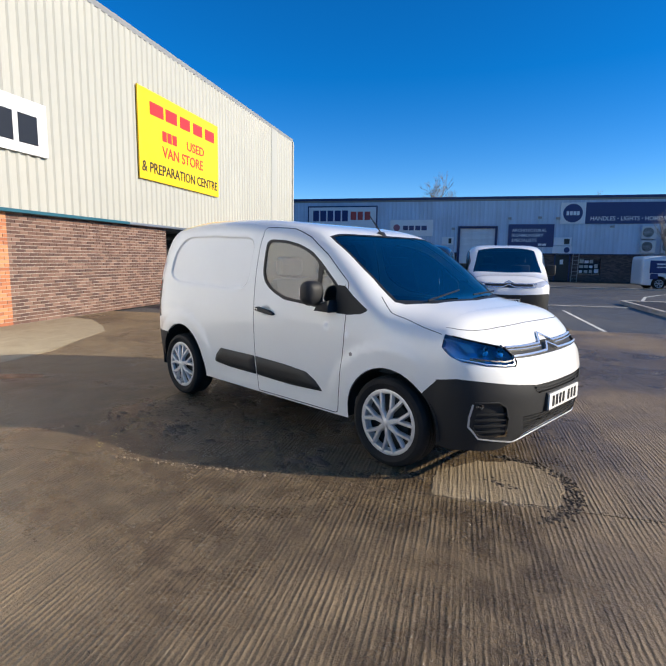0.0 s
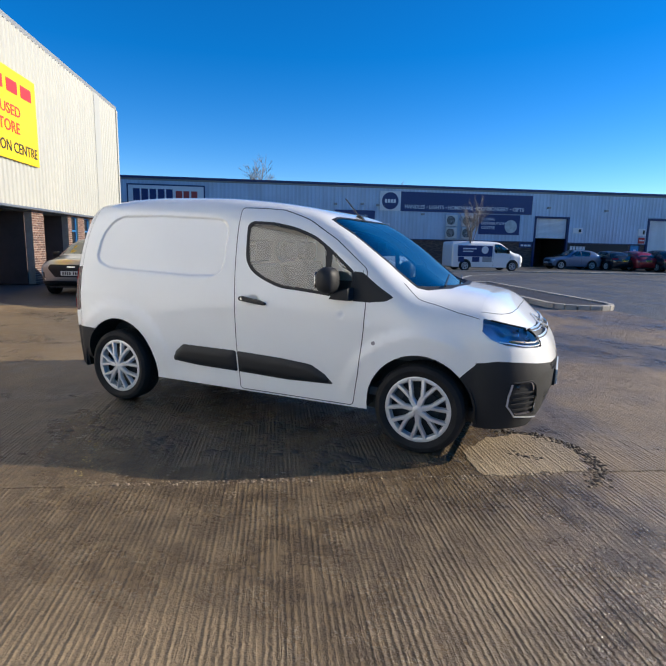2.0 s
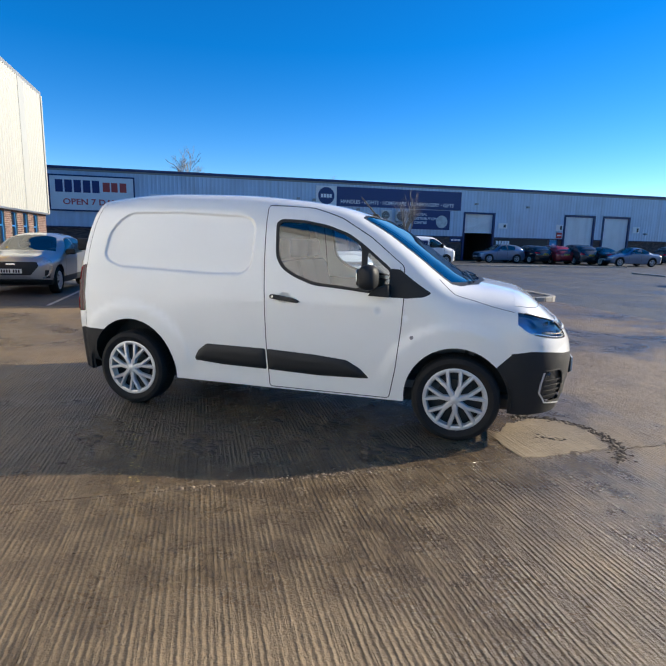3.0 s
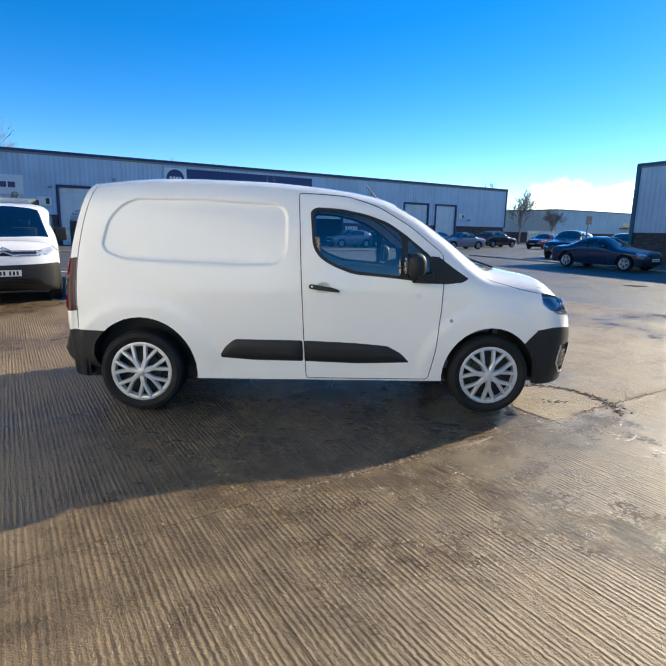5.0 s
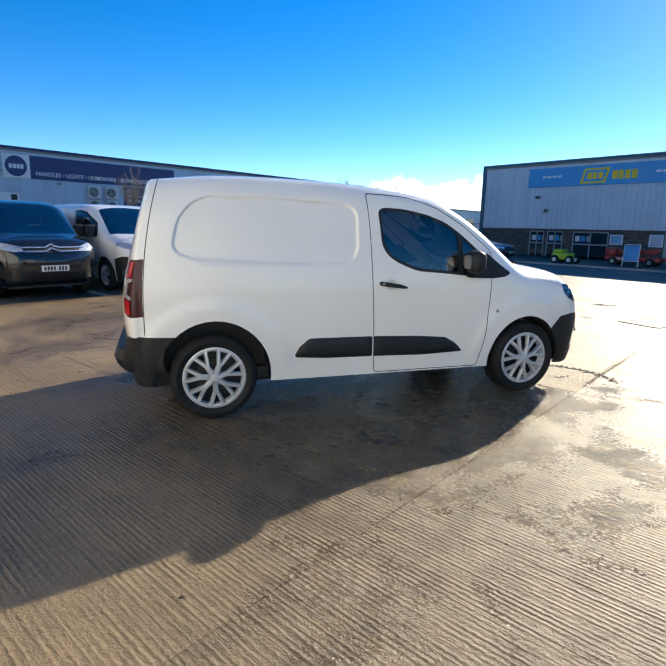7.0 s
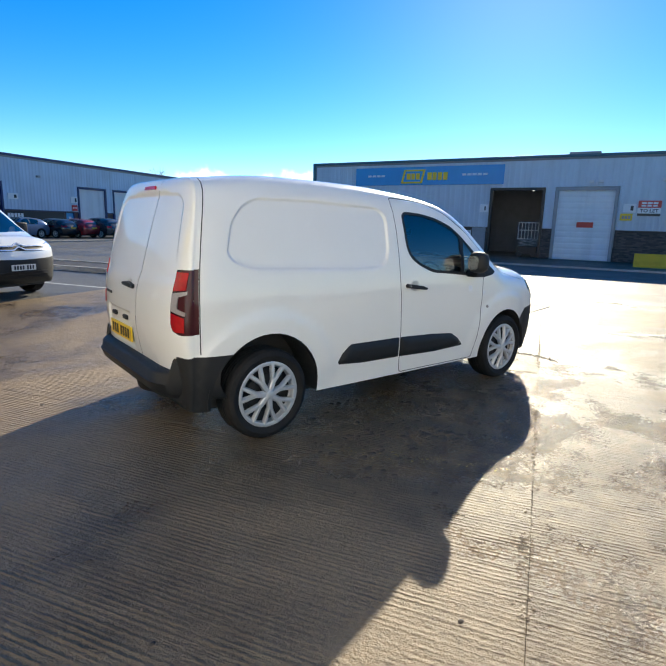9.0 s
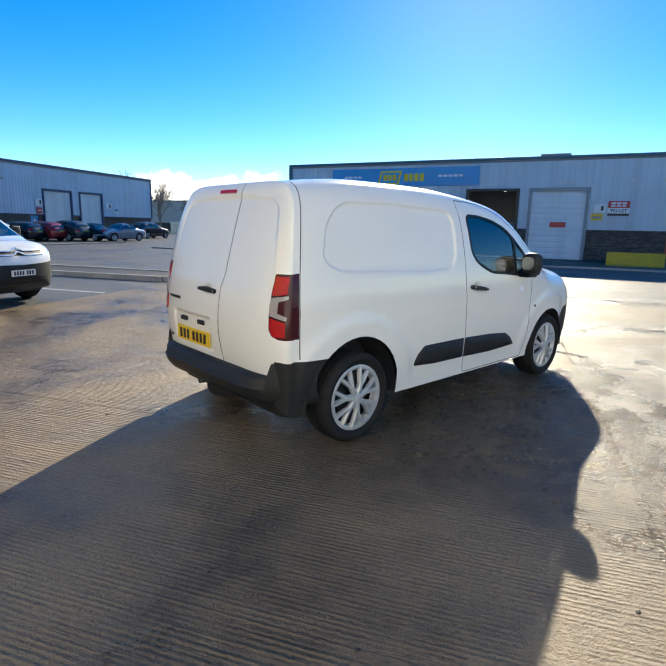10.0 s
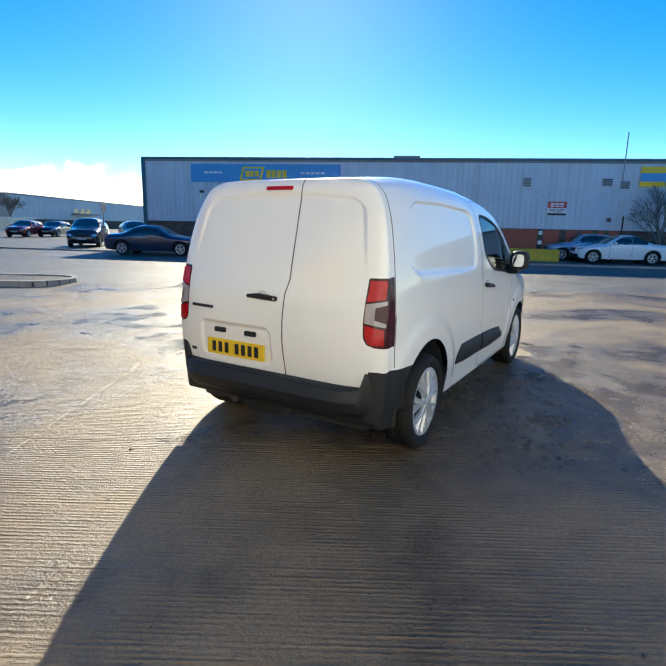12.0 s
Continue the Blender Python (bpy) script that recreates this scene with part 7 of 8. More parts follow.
def saloon(paint, length=4.6, height=1.44, hatch=False, group="cars parked along the estate", h=0.11):
    """An everyday car, as saloon or hatchback."""
    k = length / 4.6
    wb = 2.72 * k
    xa, xb = -0.62 * k, wb + 0.42 * k
    t = height
    rear_t = [(xa, t * 0.80), (xa + 0.2, t * 0.92), (0.25, t * 0.985)] if hatch else [(xa, t * 0.69), (-0.15, t * 0.725), (0.15, t * 0.80), (0.5, t * 0.93)]
    top = rear_t + [(1.0 * k, t), (1.45 * k, t * 0.985), (1.85 * k, t * 0.86), (2.25 * k, t * 0.70), (2.6 * k, t * 0.655), (xb, t * 0.60)]
    win_a = [(0.15 * k, t * 0.88), (0.62 * k, t * 0.925), (0.95 * k, t * 0.935), (0.95 * k, t * 0.68), (0.3 * k, t * 0.69)]
    win_b = [(1.02 * k, t * 0.935), (1.38 * k, t * 0.91), (1.86 * k, t * 0.725), (1.84 * k, t * 0.665), (1.02 * k, t * 0.675)]
    return dict(wb=wb, r=0.325, hw=0.9, xa=xa, xb=xb, h=h, cabin=(0.1, 2.2 * k), dash=t * 0.66, seat_x=1.15 * k, seat_z=t * 0.7, top=top, paint=paint,
                zk=[(xa, t * 0.5), (1.4 * k, t * 0.54), (xb, t * 0.46)], q=[(xa, 3.2), (1.0, 2.7), (2.0 * k, 2.9), (xb, 3.2)],
                front=([(0.2, 0.30), (0.5, 0.38), (0.75, 0.34), (0.9, 0.28)], 2.5, 0.55), rear=([(0.2, 0.32), (0.7, 0.38), (1.0, 0.3), (1.4, 0.2)], 2.8, 0.62),
                windows=[win_a, win_b], screen=(2.2 * k, 0.70, 2.34 * k, 1.5 * k, 0.55, 1.42 * k),
                rear_screen=None if hatch else (-0.05 * k, 0.62, -0.14 * k, 0.5 * k, 0.52, 0.58 * k), mirror=(1.75 * k, t * 0.66), mirror_h=0.12, mirror_mat=paint,
                seams=[[(0.98 * k, 0.3), (0.98 * k, t * 0.68)], [(2.0 * k, 0.3), (1.98 * k, t * 0.66)]],
                front_parts=[("headlight", M_head, [(0.84, 0.78), (0.55, 0.74), (0.55, 0.66), (0.84, 0.68)], True), ("grille", M_black_trim, [(0.45, 0.74), (-0.45, 0.74), (-0.4, 0.58), (0.4, 0.58)], False),
                             ("air_intake", M_black_trim, [(0.7, 0.45), (-0.7, 0.45), (-0.65, 0.28), (0.65, 0.28)], False)],
                rear_parts=[("tail_lamp", M_red_lens, [(0.86, 0.95), (0.55, 0.94), (0.55, 0.82), (0.86, 0.80)], True)] + ([("rear_window", M_window_dark, [(0.5, t * 0.9), (-0.5, t * 0.9), (-0.62, t * 0.7), (0.62, t * 0.7)], False)] if hatch else []),
                plate_front=0.5, plate_rear=0.78, group=group)


def place_cars():
    def mid(x, y, heading, spec):
        """Pose that puts the wheelbase's middle at (x, y)."""
        a = radians(heading)
        return at(x - math.cos(a) * spec["wb"] / 2, y - math.sin(a) * spec["wb"] / 2, heading)
    def put(name, label, x, y, heading, spec):
        return vehicle(name, label, "car", mid(x, y, heading, spec), spec)
    put("hatchback", "silver-blue hatchback parked before the terrace", 4.1, 40.6, 210, saloon(M_blue_grey, 4.2, 1.5, True))
    put("hatchback", "black hatchback parked before the terrace", 6.6, 42.2, 125, saloon(M_van_black, 4.1, 1.46, True))
    put("hatchback", "red hatchback parked before the terrace", 8.3, 42.6, 122, saloon(M_red_paint, 4.0, 1.5, True))
    put("people_carrier", "black people carrier parked before the terrace", 10.1, 42.8, 120, saloon(M_dark_grey, 4.3, 1.62, True))
    put("saloon_car", "black saloon parked before the terrace", 12.0, 42.5, 118, saloon(M_van_black, 4.5, 1.45))
    put("saloon_car", "blue-grey saloon parked nose to the road", 14.0, 41.5, 205, saloon(M_blue_grey, 4.7, 1.46))
    put("sport_utility_car", "dark sport utility car parked at the terrace end", 20.0, 49.3, 25, saloon(M_dark_grey, 4.4, 1.65, True))
    put("hatchback", "red hatchback parked by the far unit", 23.6, 46.2, 215, saloon(M_red_paint, 4.2, 1.48, True))
    put("hatchback", "dark blue hatchback parked by the far unit", 26.6, 46.6, 215, saloon(M_navy_paint, 4.3, 1.46, True))
    put("sport_utility_car", "black sport utility car on the road bend", 17.3, 27.9, 225, saloon(M_dark_grey, 4.7, 1.72, True))
    put("hatchback", "pale silver hatchback behind the dark cars", 20.6, 27.6, 240, saloon(M_silver, 4.3, 1.6, True))
    put("saloon_car", "dark blue coupe-like saloon parked at the hire shop corner", 14.35, 18.3, -62, saloon(M_navy_paint, 4.7, 1.42, h=0.08))
    hs = lambda s, d: (0.9239 * d + 0.3827 * s, 0.3827 * d - 0.9239 * s)
    x, y = hs(11.15, 25.0)
    put("electric_saloon", "white electric saloon parked along the shop front", x, y, 112.5, saloon(M_van_white, 4.69, 1.44, h=0.08))
    x, y = hs(10.0, 27.0)
    put("hatchback", "pale blue hatchback between saloon and wall", x, y, 112.5, saloon(M_sky_paint, 4.0, 1.45, True))
    x, y = hs(15.6, 26.6)
    put("saloon_car", "dark saloon parked along the shop front", x, y, 112.5, saloon(M_dark_grey, 4.5, 1.45))


place_cars()

# ---------------------------------------------------------------- kerbs, lines and covers
def kerb_run(parent, pts, closed=False, h=0.1, w=0.14, piece=0.9):
    """Kerb stones set end to end along a line in plan."""
    line = fine(pts, piece, closed)
    if closed:
        line = line + line[:1]
    bar = {}
    for a, b in zip(line, line[1:]):
        ln = math.hypot(b[0] - a[0], b[1] - a[1])
        key = round(ln, 2)
        if key not in bar:
            bar[key] = mesh_of(box(-ln / 2 + 0.004, ln / 2 - 0.004, -w / 2, w / 2, -0.1, h, 0.015), M_kerb, name="kerb_stone")
        ob = part("kerb_stone", bar[key], M_kerb, parent)
        ob.location = ((a[0] + b[0]) / 2, (a[1] + b[1]) / 2, 0)
        ob.rotation_euler = (0, 0, math.atan2(b[1] - a[1], b[0] - a[0]))


island = thing("traffic_island", "narrow kerbed island filled with dark soil", "kerb", ESTATE, kind="structure")
loop = [(8.05, 15.0), (8.05, 7.2)] + [(8.85 - 0.8 * math.cos(radians(a)), 7.2 - 0.75 * math.sin(radians(a))) for a in range(20, 180, 20)] + [(9.65, 7.2), (9.65, 15.0)]
kerb_run(island, loop, True, 0.11)
part("island_fill", prism([(x * 0.93 + 8.85 * 0.07, y * 0.985 + 0.16) for x, y in loop], -0.04, 0.075, axis="z"), M_dirt, island)
front_kerb = thing("kerb", "pale kerb along the terrace forecourt", "kerb", ESTATE, kind="structure")
kerb_run(front_kerb, [(-24, 26.0), (30, 26.0)], False, 0.06)
back_kerb = thing("kerb", "flush concrete edging behind the bays", "kerb", ESTATE, kind="structure")
kerb_run(back_kerb, [(-16, 13.3), (7.9, 13.3)], False, 0.0, 0.2)
shop_kerb = thing("kerb", "kerb before the hire shop", "kerb", HIRE, kind="structure")
kerb_run(shop_kerb, [(-22, 21.2), (26, 21.2)], False, 0.05)


def painted_line(pts, w, m, label):
    t = thing("trim", label, "road marking", m, kind="structure")
    strip = ribbon(fine(pts, 0.4, False), w)
    bm = bmesh.new()
    n = len(strip) // 2
    for i in range(n - 1):
        q = [strip[i], strip[i + 1], strip[2 * n - 2 - i], strip[2 * n - 1 - i]]
        bm.faces.new([bm.verts.new((x, y, -0.026)) for x, y in q])
    part("road_marking", bm, M_line, t)


for u in (5.5, 2.15, -0.55, -3.0):
    painted_line([(u, 6.6), (u, 11.6)], 0.09, ESTATE, "worn white bay line on asphalt")
painted_line([(1.4, 15.4), (0.3, 17.2), (-0.4, 19.2), (-0.95, 22.0), (-0.9, 24.6), (0.2, 27.4), (1.2, 28.6)], 0.12, Matrix(), "worn white lane line curving on asphalt")


def drain(x, y, heading):
    t = thing("drain_cover", "rusty iron drain grating set in the road", "drain", at(x, y, heading, -0.026))
    part("frame", box(-0.25, 0.25, -0.22, 0.22, -0.02, 0.004), M_black, t)
    for i in range(7):
        part("grate_bar", box(-0.2 + i * 0.062, -0.17 + i * 0.062, -0.18, 0.18, 0.004, 0.014), M_alloy_dark, t)


def manhole(x, y, heading):
    t = thing("manhole_cover", "worn rectangular iron manhole cover in the wet concrete", "manhole cover", at(x, y, heading, 0.0))
    for a, b, c, d in ((-0.5, 0.5, -0.34, -0.28), (-0.5, 0.5, 0.28, 0.34), (-0.5, -0.44, -0.28, 0.28), (0.44, 0.5, -0.28, 0.28)):
        part("frame", box(a, b, c, d, -0.02, 0.012, 0.004), M_kerb, t)
    for sg in (-1, 1):
        part("plate", box(min(0.006 * sg, 0.435 * sg), max(0.006 * sg, 0.435 * sg), -0.275, 0.275, -0.02, 0.006, 0.003), M_rust, t, "rust-brown iron plate")


M_rust = material("rusty_iron", (0.10, 0.07, 0.05), 0.6, 0.4, vary=0.5, scale=12, bump=0.5, bump_scale=90)
manhole(7.5, 1.75, 12)
drain(10.1, 1.95, -64)
drain(10.97, 10.45, -64)

# ---------------------------------------------------------------- broken concrete, clods and stones
M_mud = material("wet_mud", (0.066, 0.05, 0.037), 0.7, vary=0.4, scale=20, bump=0.5, bump_scale=80)
M_stone = islands("broken_concrete", (0.24, 0.18, 0.125), (0.14, 0.10, 0.07), (0.33, 0.26, 0.19))
M_patch = ground_material("patch_concrete", (0.32, 0.245, 0.155), (0.21, 0.155, 0.095), groove=0.8, wet=0.6, stone=0.4, seed=4.0)


def lump(verts, faces, x, y, r, h, rnd, z=0.0):
    """A low uneven lump."""
    n = 9
    k = len(verts)
    a0 = rnd.random() * 6
    for lv, (f, zz) in enumerate(((1.0, -0.004), (0.72, h * 0.75), (0.3, h))):
        for i in range(n):
            a = a0 + 2 * math.pi * i / n
            q = r * f * (0.4 + 0.95 * rnd.random())
            verts.append((x + q * math.cos(a) * 1.2, y + q * math.sin(a) * 0.8, z + zz * (0.7 + 0.5 * rnd.random())))
    for lv in range(2):
        for i in range(n):
            faces.append((k + lv * n + i, k + lv * n + (i + 1) % n, k + (lv + 1) * n + (i + 1) % n, k + (lv + 1) * n + i))
    faces.append(tuple(k + 2 * n + i for i in range(n)))


def scatter(name, label, mat, spots, kind="stuff"):
    verts, faces = [], []
    for x, y, r, h, rnd in spots:
        lump(verts, faces, x, y, r, h, rnd)
    me = bpy.data.meshes.new(name)
    me.from_pydata(verts, [], faces)
    me.shade_smooth()
    me.materials.append(mat)
    ob = new(name, me)
    tagged(ob, label, "debris", kind=kind)
    return ob


def build_debris():
    rnd = random.Random(11)
    c, s = math.cos(radians(30)), math.sin(radians(30))
    spots = []
    for _ in range(260):  # flat mud spots on the slab under and beside the van
        x, y = rnd.uniform(0.1, 3.1), rnd.gauss(-1.25, 0.42)
        if -2.2 < y < 0.6 and y > -2.3 + 0.45 * x:
            r = abs(rnd.gauss(0.0, 0.018)) + 0.006
            spots.append((x, y, r, 0.004, rnd))
    for cx, cy, n in ((1.05, -1.55, 26), (2.35, -1.25, 24), (0.55, -1.3, 12)):  # clusters
        for _ in range(n):
            r = abs(rnd.gauss(0.0, 0.025)) + 0.01
            spots.append((cx + rnd.gauss(0, 0.13), cy + rnd.gauss(0, 0.08), r, 0.005, rnd))
    for _ in range(110):
        r = abs(rnd.gauss(0, 0.006)) + 0.003
        spots.append((rnd.uniform(-2.6, 4.5), rnd.uniform(-3.2, 3.0), r, r * 0.4, rnd))
    scatter("mud_clods", "dark wet mud trodden on the concrete", M_mud, spots)
    spots = []
    for _ in range(1500):  # crumbled edge along the slab joint
        u = rnd.uniform(-1.6, 5.6)
        if math.sin(u * 2.3) + 0.6 * math.sin(u * 7.1 + 1) + rnd.gauss(0, 0.6) < 0.1:
            continue
        v = -2.555 + rnd.gauss(0.012, 0.016)
        r = abs(rnd.gauss(0, 0.0045)) + 0.0025
        spots.append((u * c - v * s, u * s + v * c, r, r * 0.6, rnd))
    for _ in range(120):
        r = abs(rnd.gauss(0, 0.003)) + 0.003
        spots.append((rnd.uniform(-3, 6), rnd.uniform(-3.5, 3), r, r * 0.7, rnd))
    scatter("loose_stones", "pale crumbs of broken concrete along the joints", M_stone, spots)
    spots = []
    for _ in range(420):  # dark grit round the repaired patch
        a = rnd.uniform(-0.5, 2.0)
        x, y = 3.46 + 0.52 * math.cos(a) + rnd.gauss(0, 0.03), -0.64 + 0.54 * math.sin(a) + rnd.gauss(0, 0.03)
        r = abs(rnd.gauss(0, 0.006)) + 0.004
        spots.append((x, y, r, r * 0.6, rnd))
    for _ in range(60):
        r = abs(rnd.gauss(0, 0.007)) + 0.004
        spots.append((3.52 + rnd.gauss(0, 0.06), -0.58 + rnd.gauss(0, 0.035), r, r * 0.5, rnd))
    scatter("dark_grit", "dark muddy grit round the patched concrete", M_mud, spots)
    # worn lip along the joint: a ragged thin edge of the farther slab
    bm = bmesh.new()
    rows = []
    for i in range(361):
        u = -1.6 + 7.2 * i / 360
        w = 0.012 + 0.012 * (math.sin(u * 2.9) + math.sin(u * 6.7 + 2)) * 0.5 + abs(rnd.gauss(0, 0.006))
        v = -2.554 + rnd.gauss(0, 0.0025)
        h = 0.002 + 0.002 * math.sin(u * 5.0) * math.sin(u * 1.7)
        rows.append([bm.verts.new((u * c - q * s, u * s + q * c, z)) for q, z in ((v, -0.003), (v + 0.003, h), (v + max(0.008, w), h), (v + max(0.008, w) + 0.03, 0.0002))])
    for a, b in zip(rows, rows[1:]):
        for k in range(3):
            bm.faces.new((a[k], b[k], b[k + 1], a[k + 1]))
    ob = part("pavement", bm, M_concrete, None)
    tagged(ob, "ragged worn lip of a concrete slab joint", "pavement", kind="structure")
    # repaired patch with a broken rim
    bm = bmesh.new()
    rim = []
    base = [(3.28, -1.06), (3.08, -0.72), (3.22, -0.35), (3.42, -0.14), (3.66, -0.10), (3.86, -0.38), (3.90, -0.66), (3.60, -0.86)]
    for x, y in fine(base, 0.05):
        rim.append((x + rnd.gauss(0, 0.010), y + rnd.gauss(0, 0.010)))
    top = [bm.verts.new((x, y, 0.004)) for x, y in rim]
    low = [bm.verts.new((x + (x - 3.5) * 0.02, y + (y + 0.6) * 0.02, -0.004)) for x, y in rim]
    bm.faces.new(top)
    for i in range(len(rim)):
        j = (i + 1) % len(rim)
        bm.faces.new((top[i], top[j], low[j], low[i]))
    ob = part("pavement", bm, M_patch, None)
    tagged(ob, "patched concrete with a broken rim", "pavement", kind="structure")
    # faint flecks of old yellow paint
    spots = [(x, y, abs(rnd.gauss(0, 0.005)) + 0.003, 0.001, rnd) for x, y in
             [(0.28 + 0.72 * k + rnd.gauss(0, 0.04), -1.36 - 0.83 * k + rnd.gauss(0, 0.05)) for k in [rnd.random() for _ in range(70)]]]
    scatter("paint_flecks", "faded yellow paint flecks on concrete", M_line_yellow, spots)


build_debris()

# ---------------------------------------------------------------- bare trees


def bare_tree(x, y, height, spread, seed, label="bare winter tree with fine grey twigs", depth=6, start=0.35, thin=0.011, girth=0.016):
    """A leafless tree: tapering trunk and limbs, then thin twigs in a second mesh."""
    rnd = random.Random(seed)
    t = thing("tree", label, "tree", pose(x, y, -0.03))
    wood, twig = ([], []), ([], [])

    def limb(store, a, b, r0, r1, n):
        vs, fs = store
        d = (b - a).normalized()
        s = d.orthogonal().normalized()
        u = d.cross(s)
        k = len(vs)
        for p, r in ((a, r0), (b, r1)):
            for i in range(n):
                an = 2 * math.pi * i / n
                vs.append(tuple(p + (s * math.cos(an) + u * math.sin(an)) * r))
        for i in range(n):
            fs.append((k + i, k + (i + 1) % n, k + n + (i + 1) % n, k + n + i))

    def grow(p, d, ln, r, lv):
        q = p + d * ln
        limb(wood if lv < 3 else twig, p, q, r, r * 0.68, 7 if lv < 3 else 3)
        if lv >= depth:
            return
        for k in range(3 if lv else 6):
            a = rnd.uniform(0, 2 * math.pi)
            tilt = rnd.uniform(0.25, 0.8) if lv else rnd.uniform(0.2, 0.6)
            s = d.orthogonal().normalized()
            u = d.cross(s)
            nd = (d * math.cos(tilt) + (s * math.cos(a) + u * math.sin(a)) * math.sin(tilt) * spread + Vector((0, 0, 0.18))).normalized()
            grow(p + d * ln * rnd.uniform(0.45, 1.0), nd, ln * rnd.uniform(0.55, 0.82), max(r * 0.6, thin), lv + 1)
    grow(Vector((0, 0, 0)), Vector((0.02, 0.01, 1)).normalized(), height * start, height * girth, 0)
    for nm, (vs, fs) in (("trunk", wood), ("crown", twig)):
        zs = max(v[2] for v in wood[0] + twig[0])
        me = bpy.data.meshes.new(nm)
        me.from_pydata([(a * height / zs, b * height / zs, c * height / zs) for a, b, c in vs], [], fs)
        me.materials.append(M_bark)
        part(nm, me, M_bark, t)


bare_tree(-38.4, 63.5, 13.9, 0.9, 1)
bare_tree(-29.3, 68.5, 10.6, 0.9, 2)
bare_tree(-20.3, 72.2, 11.4, 1.1, 3)
bare_tree(-3.7, 75.4, 9.8, 1.0, 4)
bare_tree(24.6, 67.0, 8.6, 0.9, 5)
bare_tree(29.5, 68.0, 7.6, 1.0, 6)
bare_tree(33.5, 67.0, 5.0, 1.0, 12)
bare_tree(-2.05, 30.4, 5.0, 0.85, 7, "slender bare sapling before the terrace", 5, 0.33, 0.0045, 0.008)
bare_tree(30.2, -2.6, 4.4, 1.1, 8, "bare bushy tree beside the shop wall", 5, 0.25, 0.007, 0.012)

# ---------------------------------------------------------------- things before the hire shop
M_lime = material("lime_machine_paint", (0.42, 0.55, 0.03), 0.4, vary=0.2, scale=4)
M_machine_red = material("red_machine_paint", (0.45, 0.04, 0.03), 0.4, vary=0.2, scale=4)


def small_wheel(parent, x, y, r, mat):
    w = part("wheel", revolve([(0.001, 0.0), (r * 0.6, 0.0), (r * 0.9, -0.01), (r, 0.03), (r, 0.12), (r * 0.9, 0.15), (0.001, 0.15)], 24), M_rubber, parent, smooth=40)
    w.location = (x, y, r)
    part("wheel_disc", tube((0, -0.012, 0), (0, 0.0, 0), r * 0.5, n=16), mat, w)


def lime_machine(m):
    t = thing("plant_machine", "small lime-green hire machine with white wheels", "machine", m)
    part("body", box(-0.55, 0.3, -0.35, 0.35, 0.18, 0.5, 0.06, seg=3), M_lime, t, smooth=40)
    part("engine_cover", box(-0.5, -0.05, -0.3, 0.3, 0.5, 0.68, 0.06, seg=3), M_lime, t, smooth=40)
    part("steering_post", tube((0.25, 0, 0.45), (0.12, 0, 1.05), 0.025), M_black, t)
    part("handle_bar", tube((0.12, -0.25, 1.05), (0.12, 0.25, 1.05), 0.02), M_black, t)
    for x in (-0.35, 0.35):
        for y in (-0.42, 0.27):
            small_wheel(t, x, y, 0.2, M_sign_white)


def red_lift(m):
    t = thing("platform_lift", "low red access platform with folded boom", "machine", m)
    part("chassis", box(-1.2, 1.2, -0.4, 0.4, 0.2, 0.42, 0.05), M_machine_red, t, smooth=40)
    part("boom", prism([(-1.1, 0.44), (0.9, 0.56), (1.1, 0.72), (1.0, 0.82), (-1.15, 0.66)], -0.12, 0.12, bevel=0.02), M_machine_red, t, smooth=40)
    part("counterweight", box(-1.25, -0.75, -0.35, 0.35, 0.42, 0.8, 0.06), M_machine_red, t, smooth=40)
    bars("lettering", -0.9, -0.3, 0.27, 0.35, -0.41, M_sign_white, t, 4)
    for x in (-0.8, 0.8):
        for y in (-0.5, 0.35):
            small_wheel(t, x, y, 0.19, M_grey_plastic)


def poster_board(m):
    t = thing("poster_stand", "white framed pavement board with a blue poster", "sign", m)
    part("poster", box(-0.3, 0.3, -0.01, 0.01, 0.28, 0.95), M_sign_blue, t)
    for x in (-0.33, 0.33):
        part("leg", tube((x, 0, 0), (x, 0, 1.0), 0.018), M_sign_white, t)
    part("rail", tube((-0.33, 0, 1.0), (0.33, 0, 1.0), 0.018), M_sign_white, t)
    part("rail", tube((-0.33, 0, 0.25), (0.33, 0, 0.25), 0.018), M_sign_white, t)


lime_machine(HIRE @ pose(-7.7, 22.8, -0.03))
red_lift(HIRE @ pose(-5.35, 24.8, -0.03))
poster_board(HIRE @ pose(-5.1, 23.6, -0.03, -6))
for s0, s1, z0, z1 in ((-7.85, -7.19, 0.84, 1.37), (-5.92, -5.26, 0.79, 1.42)):
    ps = part("poster", box(s0, s1, HY - 0.03, HY - 0.004, z0, z1), M_sign_white, hire, "blue poster in a white frame")
    part("print", box(s0 + 0.06, s1 - 0.06, HY - 0.036, HY - 0.03, z0 + 0.06, z1 - 0.06), M_sky_paint, ps)


def post(m, h, label, plate_size=None):
    t = thing("sign_post", label, "post", m)
    part("pole", tube((0, 0, 0), (0, 0, h), 0.04), M_grey_plastic, t)
    if plate_size:
        w, hh = plate_size
        part("sign_plate", box(-w / 2, w / 2, -0.06, -0.045, h - hh, h, 0.004), M_dark_grey, t)


post(at(18.1, 27.5, 30), 2.6, "grey sign post with a dark plate at the kerb", (0.6, 0.5))

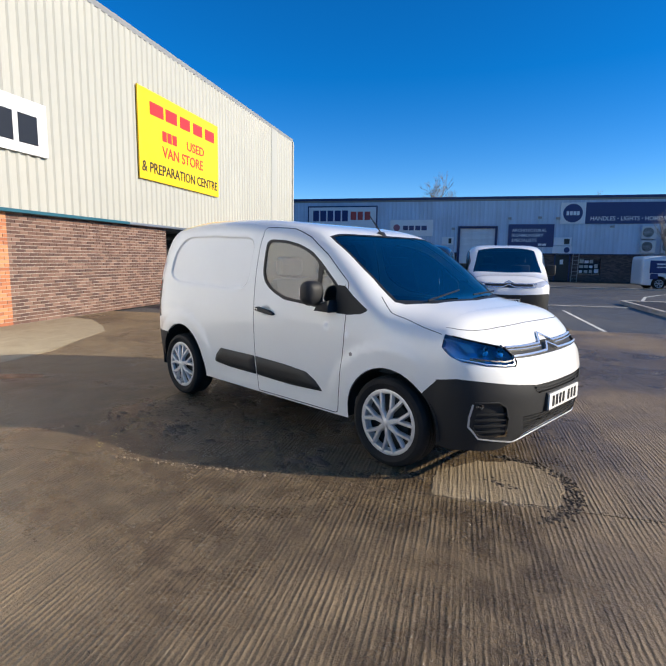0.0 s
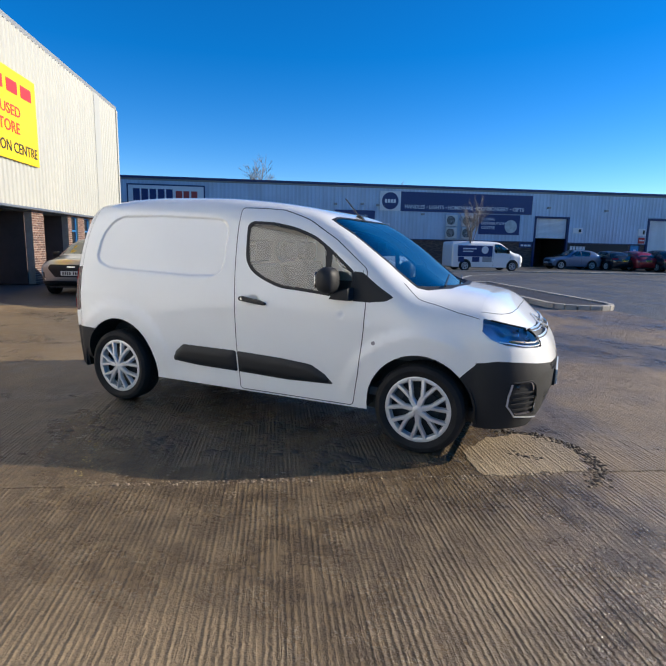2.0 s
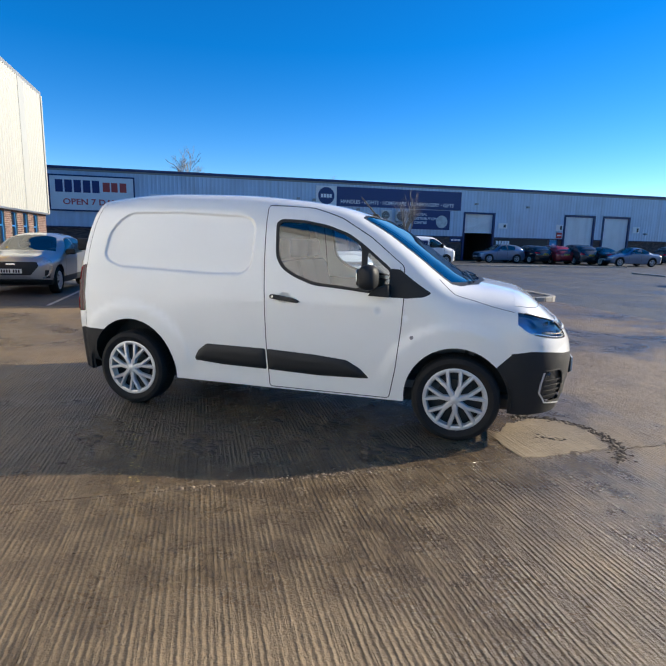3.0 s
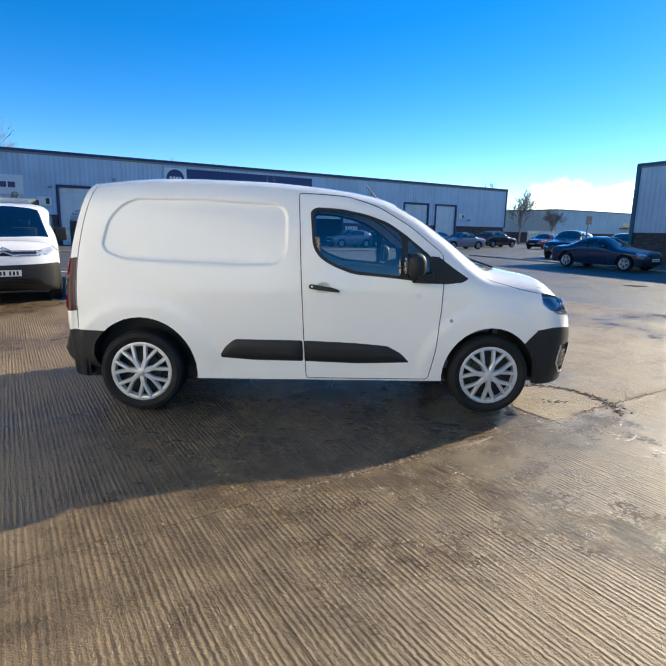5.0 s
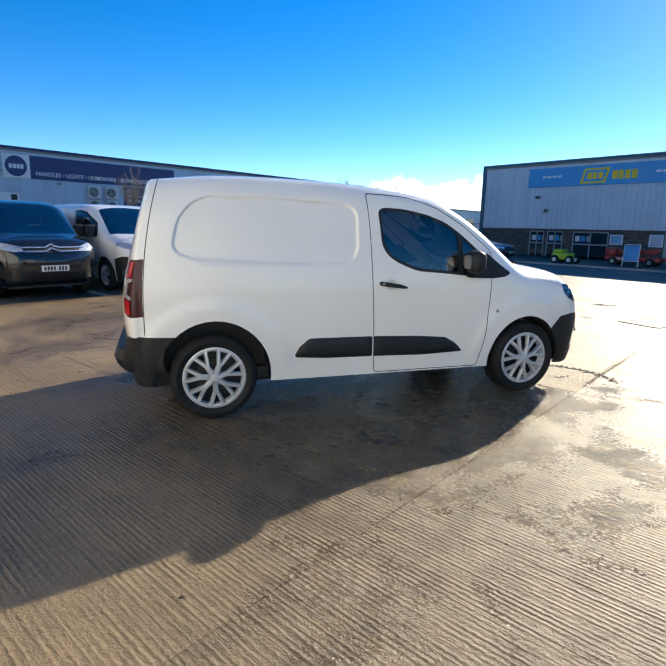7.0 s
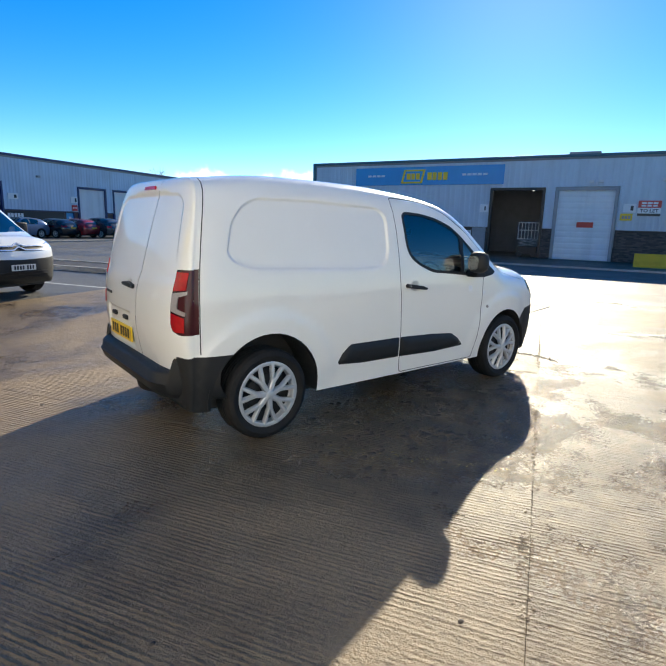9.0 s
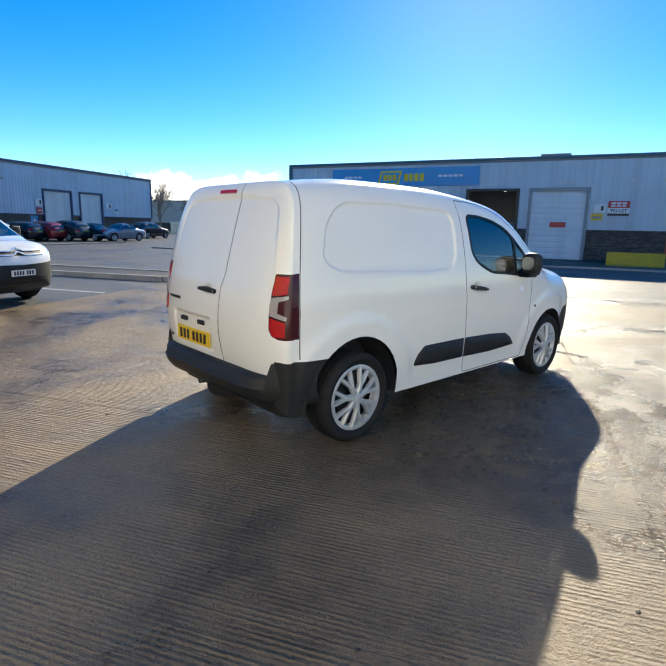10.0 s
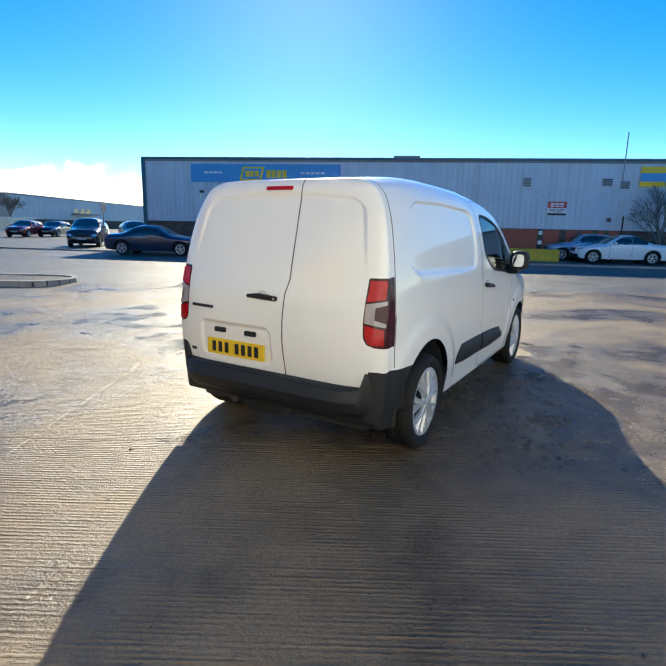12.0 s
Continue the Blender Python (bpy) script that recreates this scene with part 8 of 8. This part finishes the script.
# ladder and lamps on the terrace
ladder = thing("ladder", "aluminium ladder leaning on the terrace wall", "ladder", ESTATE @ pose(10.35, MY - 0.06, -0.03, 8))
for x in (-0.2, 0.2):
    part("rail", box(x - 0.02, x + 0.02, -0.06, 0.0, 0, 2.1), M_steel, ladder)
for k in range(7):
    part("rung", tube((-0.2, -0.03, 0.25 + 0.27 * k), (0.2, -0.03, 0.25 + 0.27 * k), 0.014, n=8), M_steel, ladder)
for u, z in ((1.45, 3.75), (5.5, 4.5), (7.6, 4.55), (8.85, 4.5), (12.5, 3.9), (23.0, 4.7), (28.0, 4.6), (40.8, 2.6)):
    part("wall_lamp", box(u, u + 0.25, MY - 0.36, MY - 0.1, z, z + 0.16, 0.02), M_grey_plastic, terrace)
# palisade fence before the far unit
fence = thing("fence", "pale palisade fence before the far unit", "fence", ESTATE @ pose(56, 40, -0.03))
pale = mesh_of(prism([(0, 0), (0.07, 0), (0.07, 1.75), (0.035, 1.85), (0, 1.75)], -0.01, 0.01), M_steel, name="pale")
for k in range(60):
    ob = part("pale", pale, M_steel, fence)
    ob.location.x = k * 0.16
for z in (0.4, 1.5):
    part("rail", box(0, 9.6, 0.01, 0.05, z, z + 0.05), M_steel, fence)

# ---------------------------------------------------------------- cloud bank low over the far roofs
def cloud_material():
    m = bpy.data.materials.new("cloud")
    m.use_nodes = True
    nt = m.node_tree
    nt.nodes.remove(nt.nodes["Principled BSDF"])
    em, tr, mx = (nt.nodes.new(k) for k in ("ShaderNodeEmission", "ShaderNodeBsdfTransparent", "ShaderNodeMixShader"))
    em.inputs["Color"].default_value, em.inputs["Strength"].default_value = (1.0, 0.98, 0.95, 1), 1.0
    uv = nt.nodes.new("ShaderNodeAttribute")
    uv.attribute_name = "fade"
    no = nt.nodes.new("ShaderNodeTexNoise")
    no.inputs["Scale"].default_value, no.inputs["Detail"].default_value = 0.014, 8
    geo = nt.nodes.new("ShaderNodeNewGeometry")
    nt.links.new(geo.outputs["Position"], no.inputs["Vector"])
    ad = nt.nodes.new("ShaderNodeMath")
    ad.operation = "ADD"
    nt.links.new(uv.outputs["Fac"], ad.inputs[0])
    nt.links.new(no.outputs["Fac"], ad.inputs[1])
    r = nt.nodes.new("ShaderNodeMapRange")
    r.interpolation_type = "SMOOTHSTEP"
    r.inputs["From Min"].default_value, r.inputs["From Max"].default_value = 0.90, 1.08
    nt.links.new(ad.outputs[0], r.inputs["Value"])
    nt.links.new(r.outputs["Result"], mx.inputs[0])
    nt.links.new(tr.outputs[0], mx.inputs[1])
    nt.links.new(em.outputs[0], mx.inputs[2])
    nt.links.new(mx.outputs[0], nt.nodes["Material Output"].inputs[0])
    return m


def cloud_bank():
    verts, faces, fade = [], [], []
    na, nz, dist = 48, 10, 900.0
    for i in range(na + 1):
        a = radians(44 + 30 * i / na)
        end = min(1, i / 6, (na - i) / 14)
        for j in range(nz + 1):
            h = 120.0 * j / nz
            verts.append((dist * math.cos(a), dist * math.sin(a), h))
            fade.append(max(0.0, (1.02 - j / nz * 0.95) * end))
    for i in range(na):
        for j in range(nz):
            k = i * (nz + 1) + j
            faces.append((k, k + nz + 1, k + nz + 2, k + 1))
    me = bpy.data.meshes.new("backdrop")
    me.from_pydata(verts, [], faces)
    at_ = me.attributes.new("fade", "FLOAT", "POINT")
    at_.data.foreach_set("value", fade)
    me.materials.append(cloud_material())
    ob = new("backdrop", me)
    tagged(ob, "bright white cloud bank low over the roofs", "cloud", kind="structure")


cloud_bank()
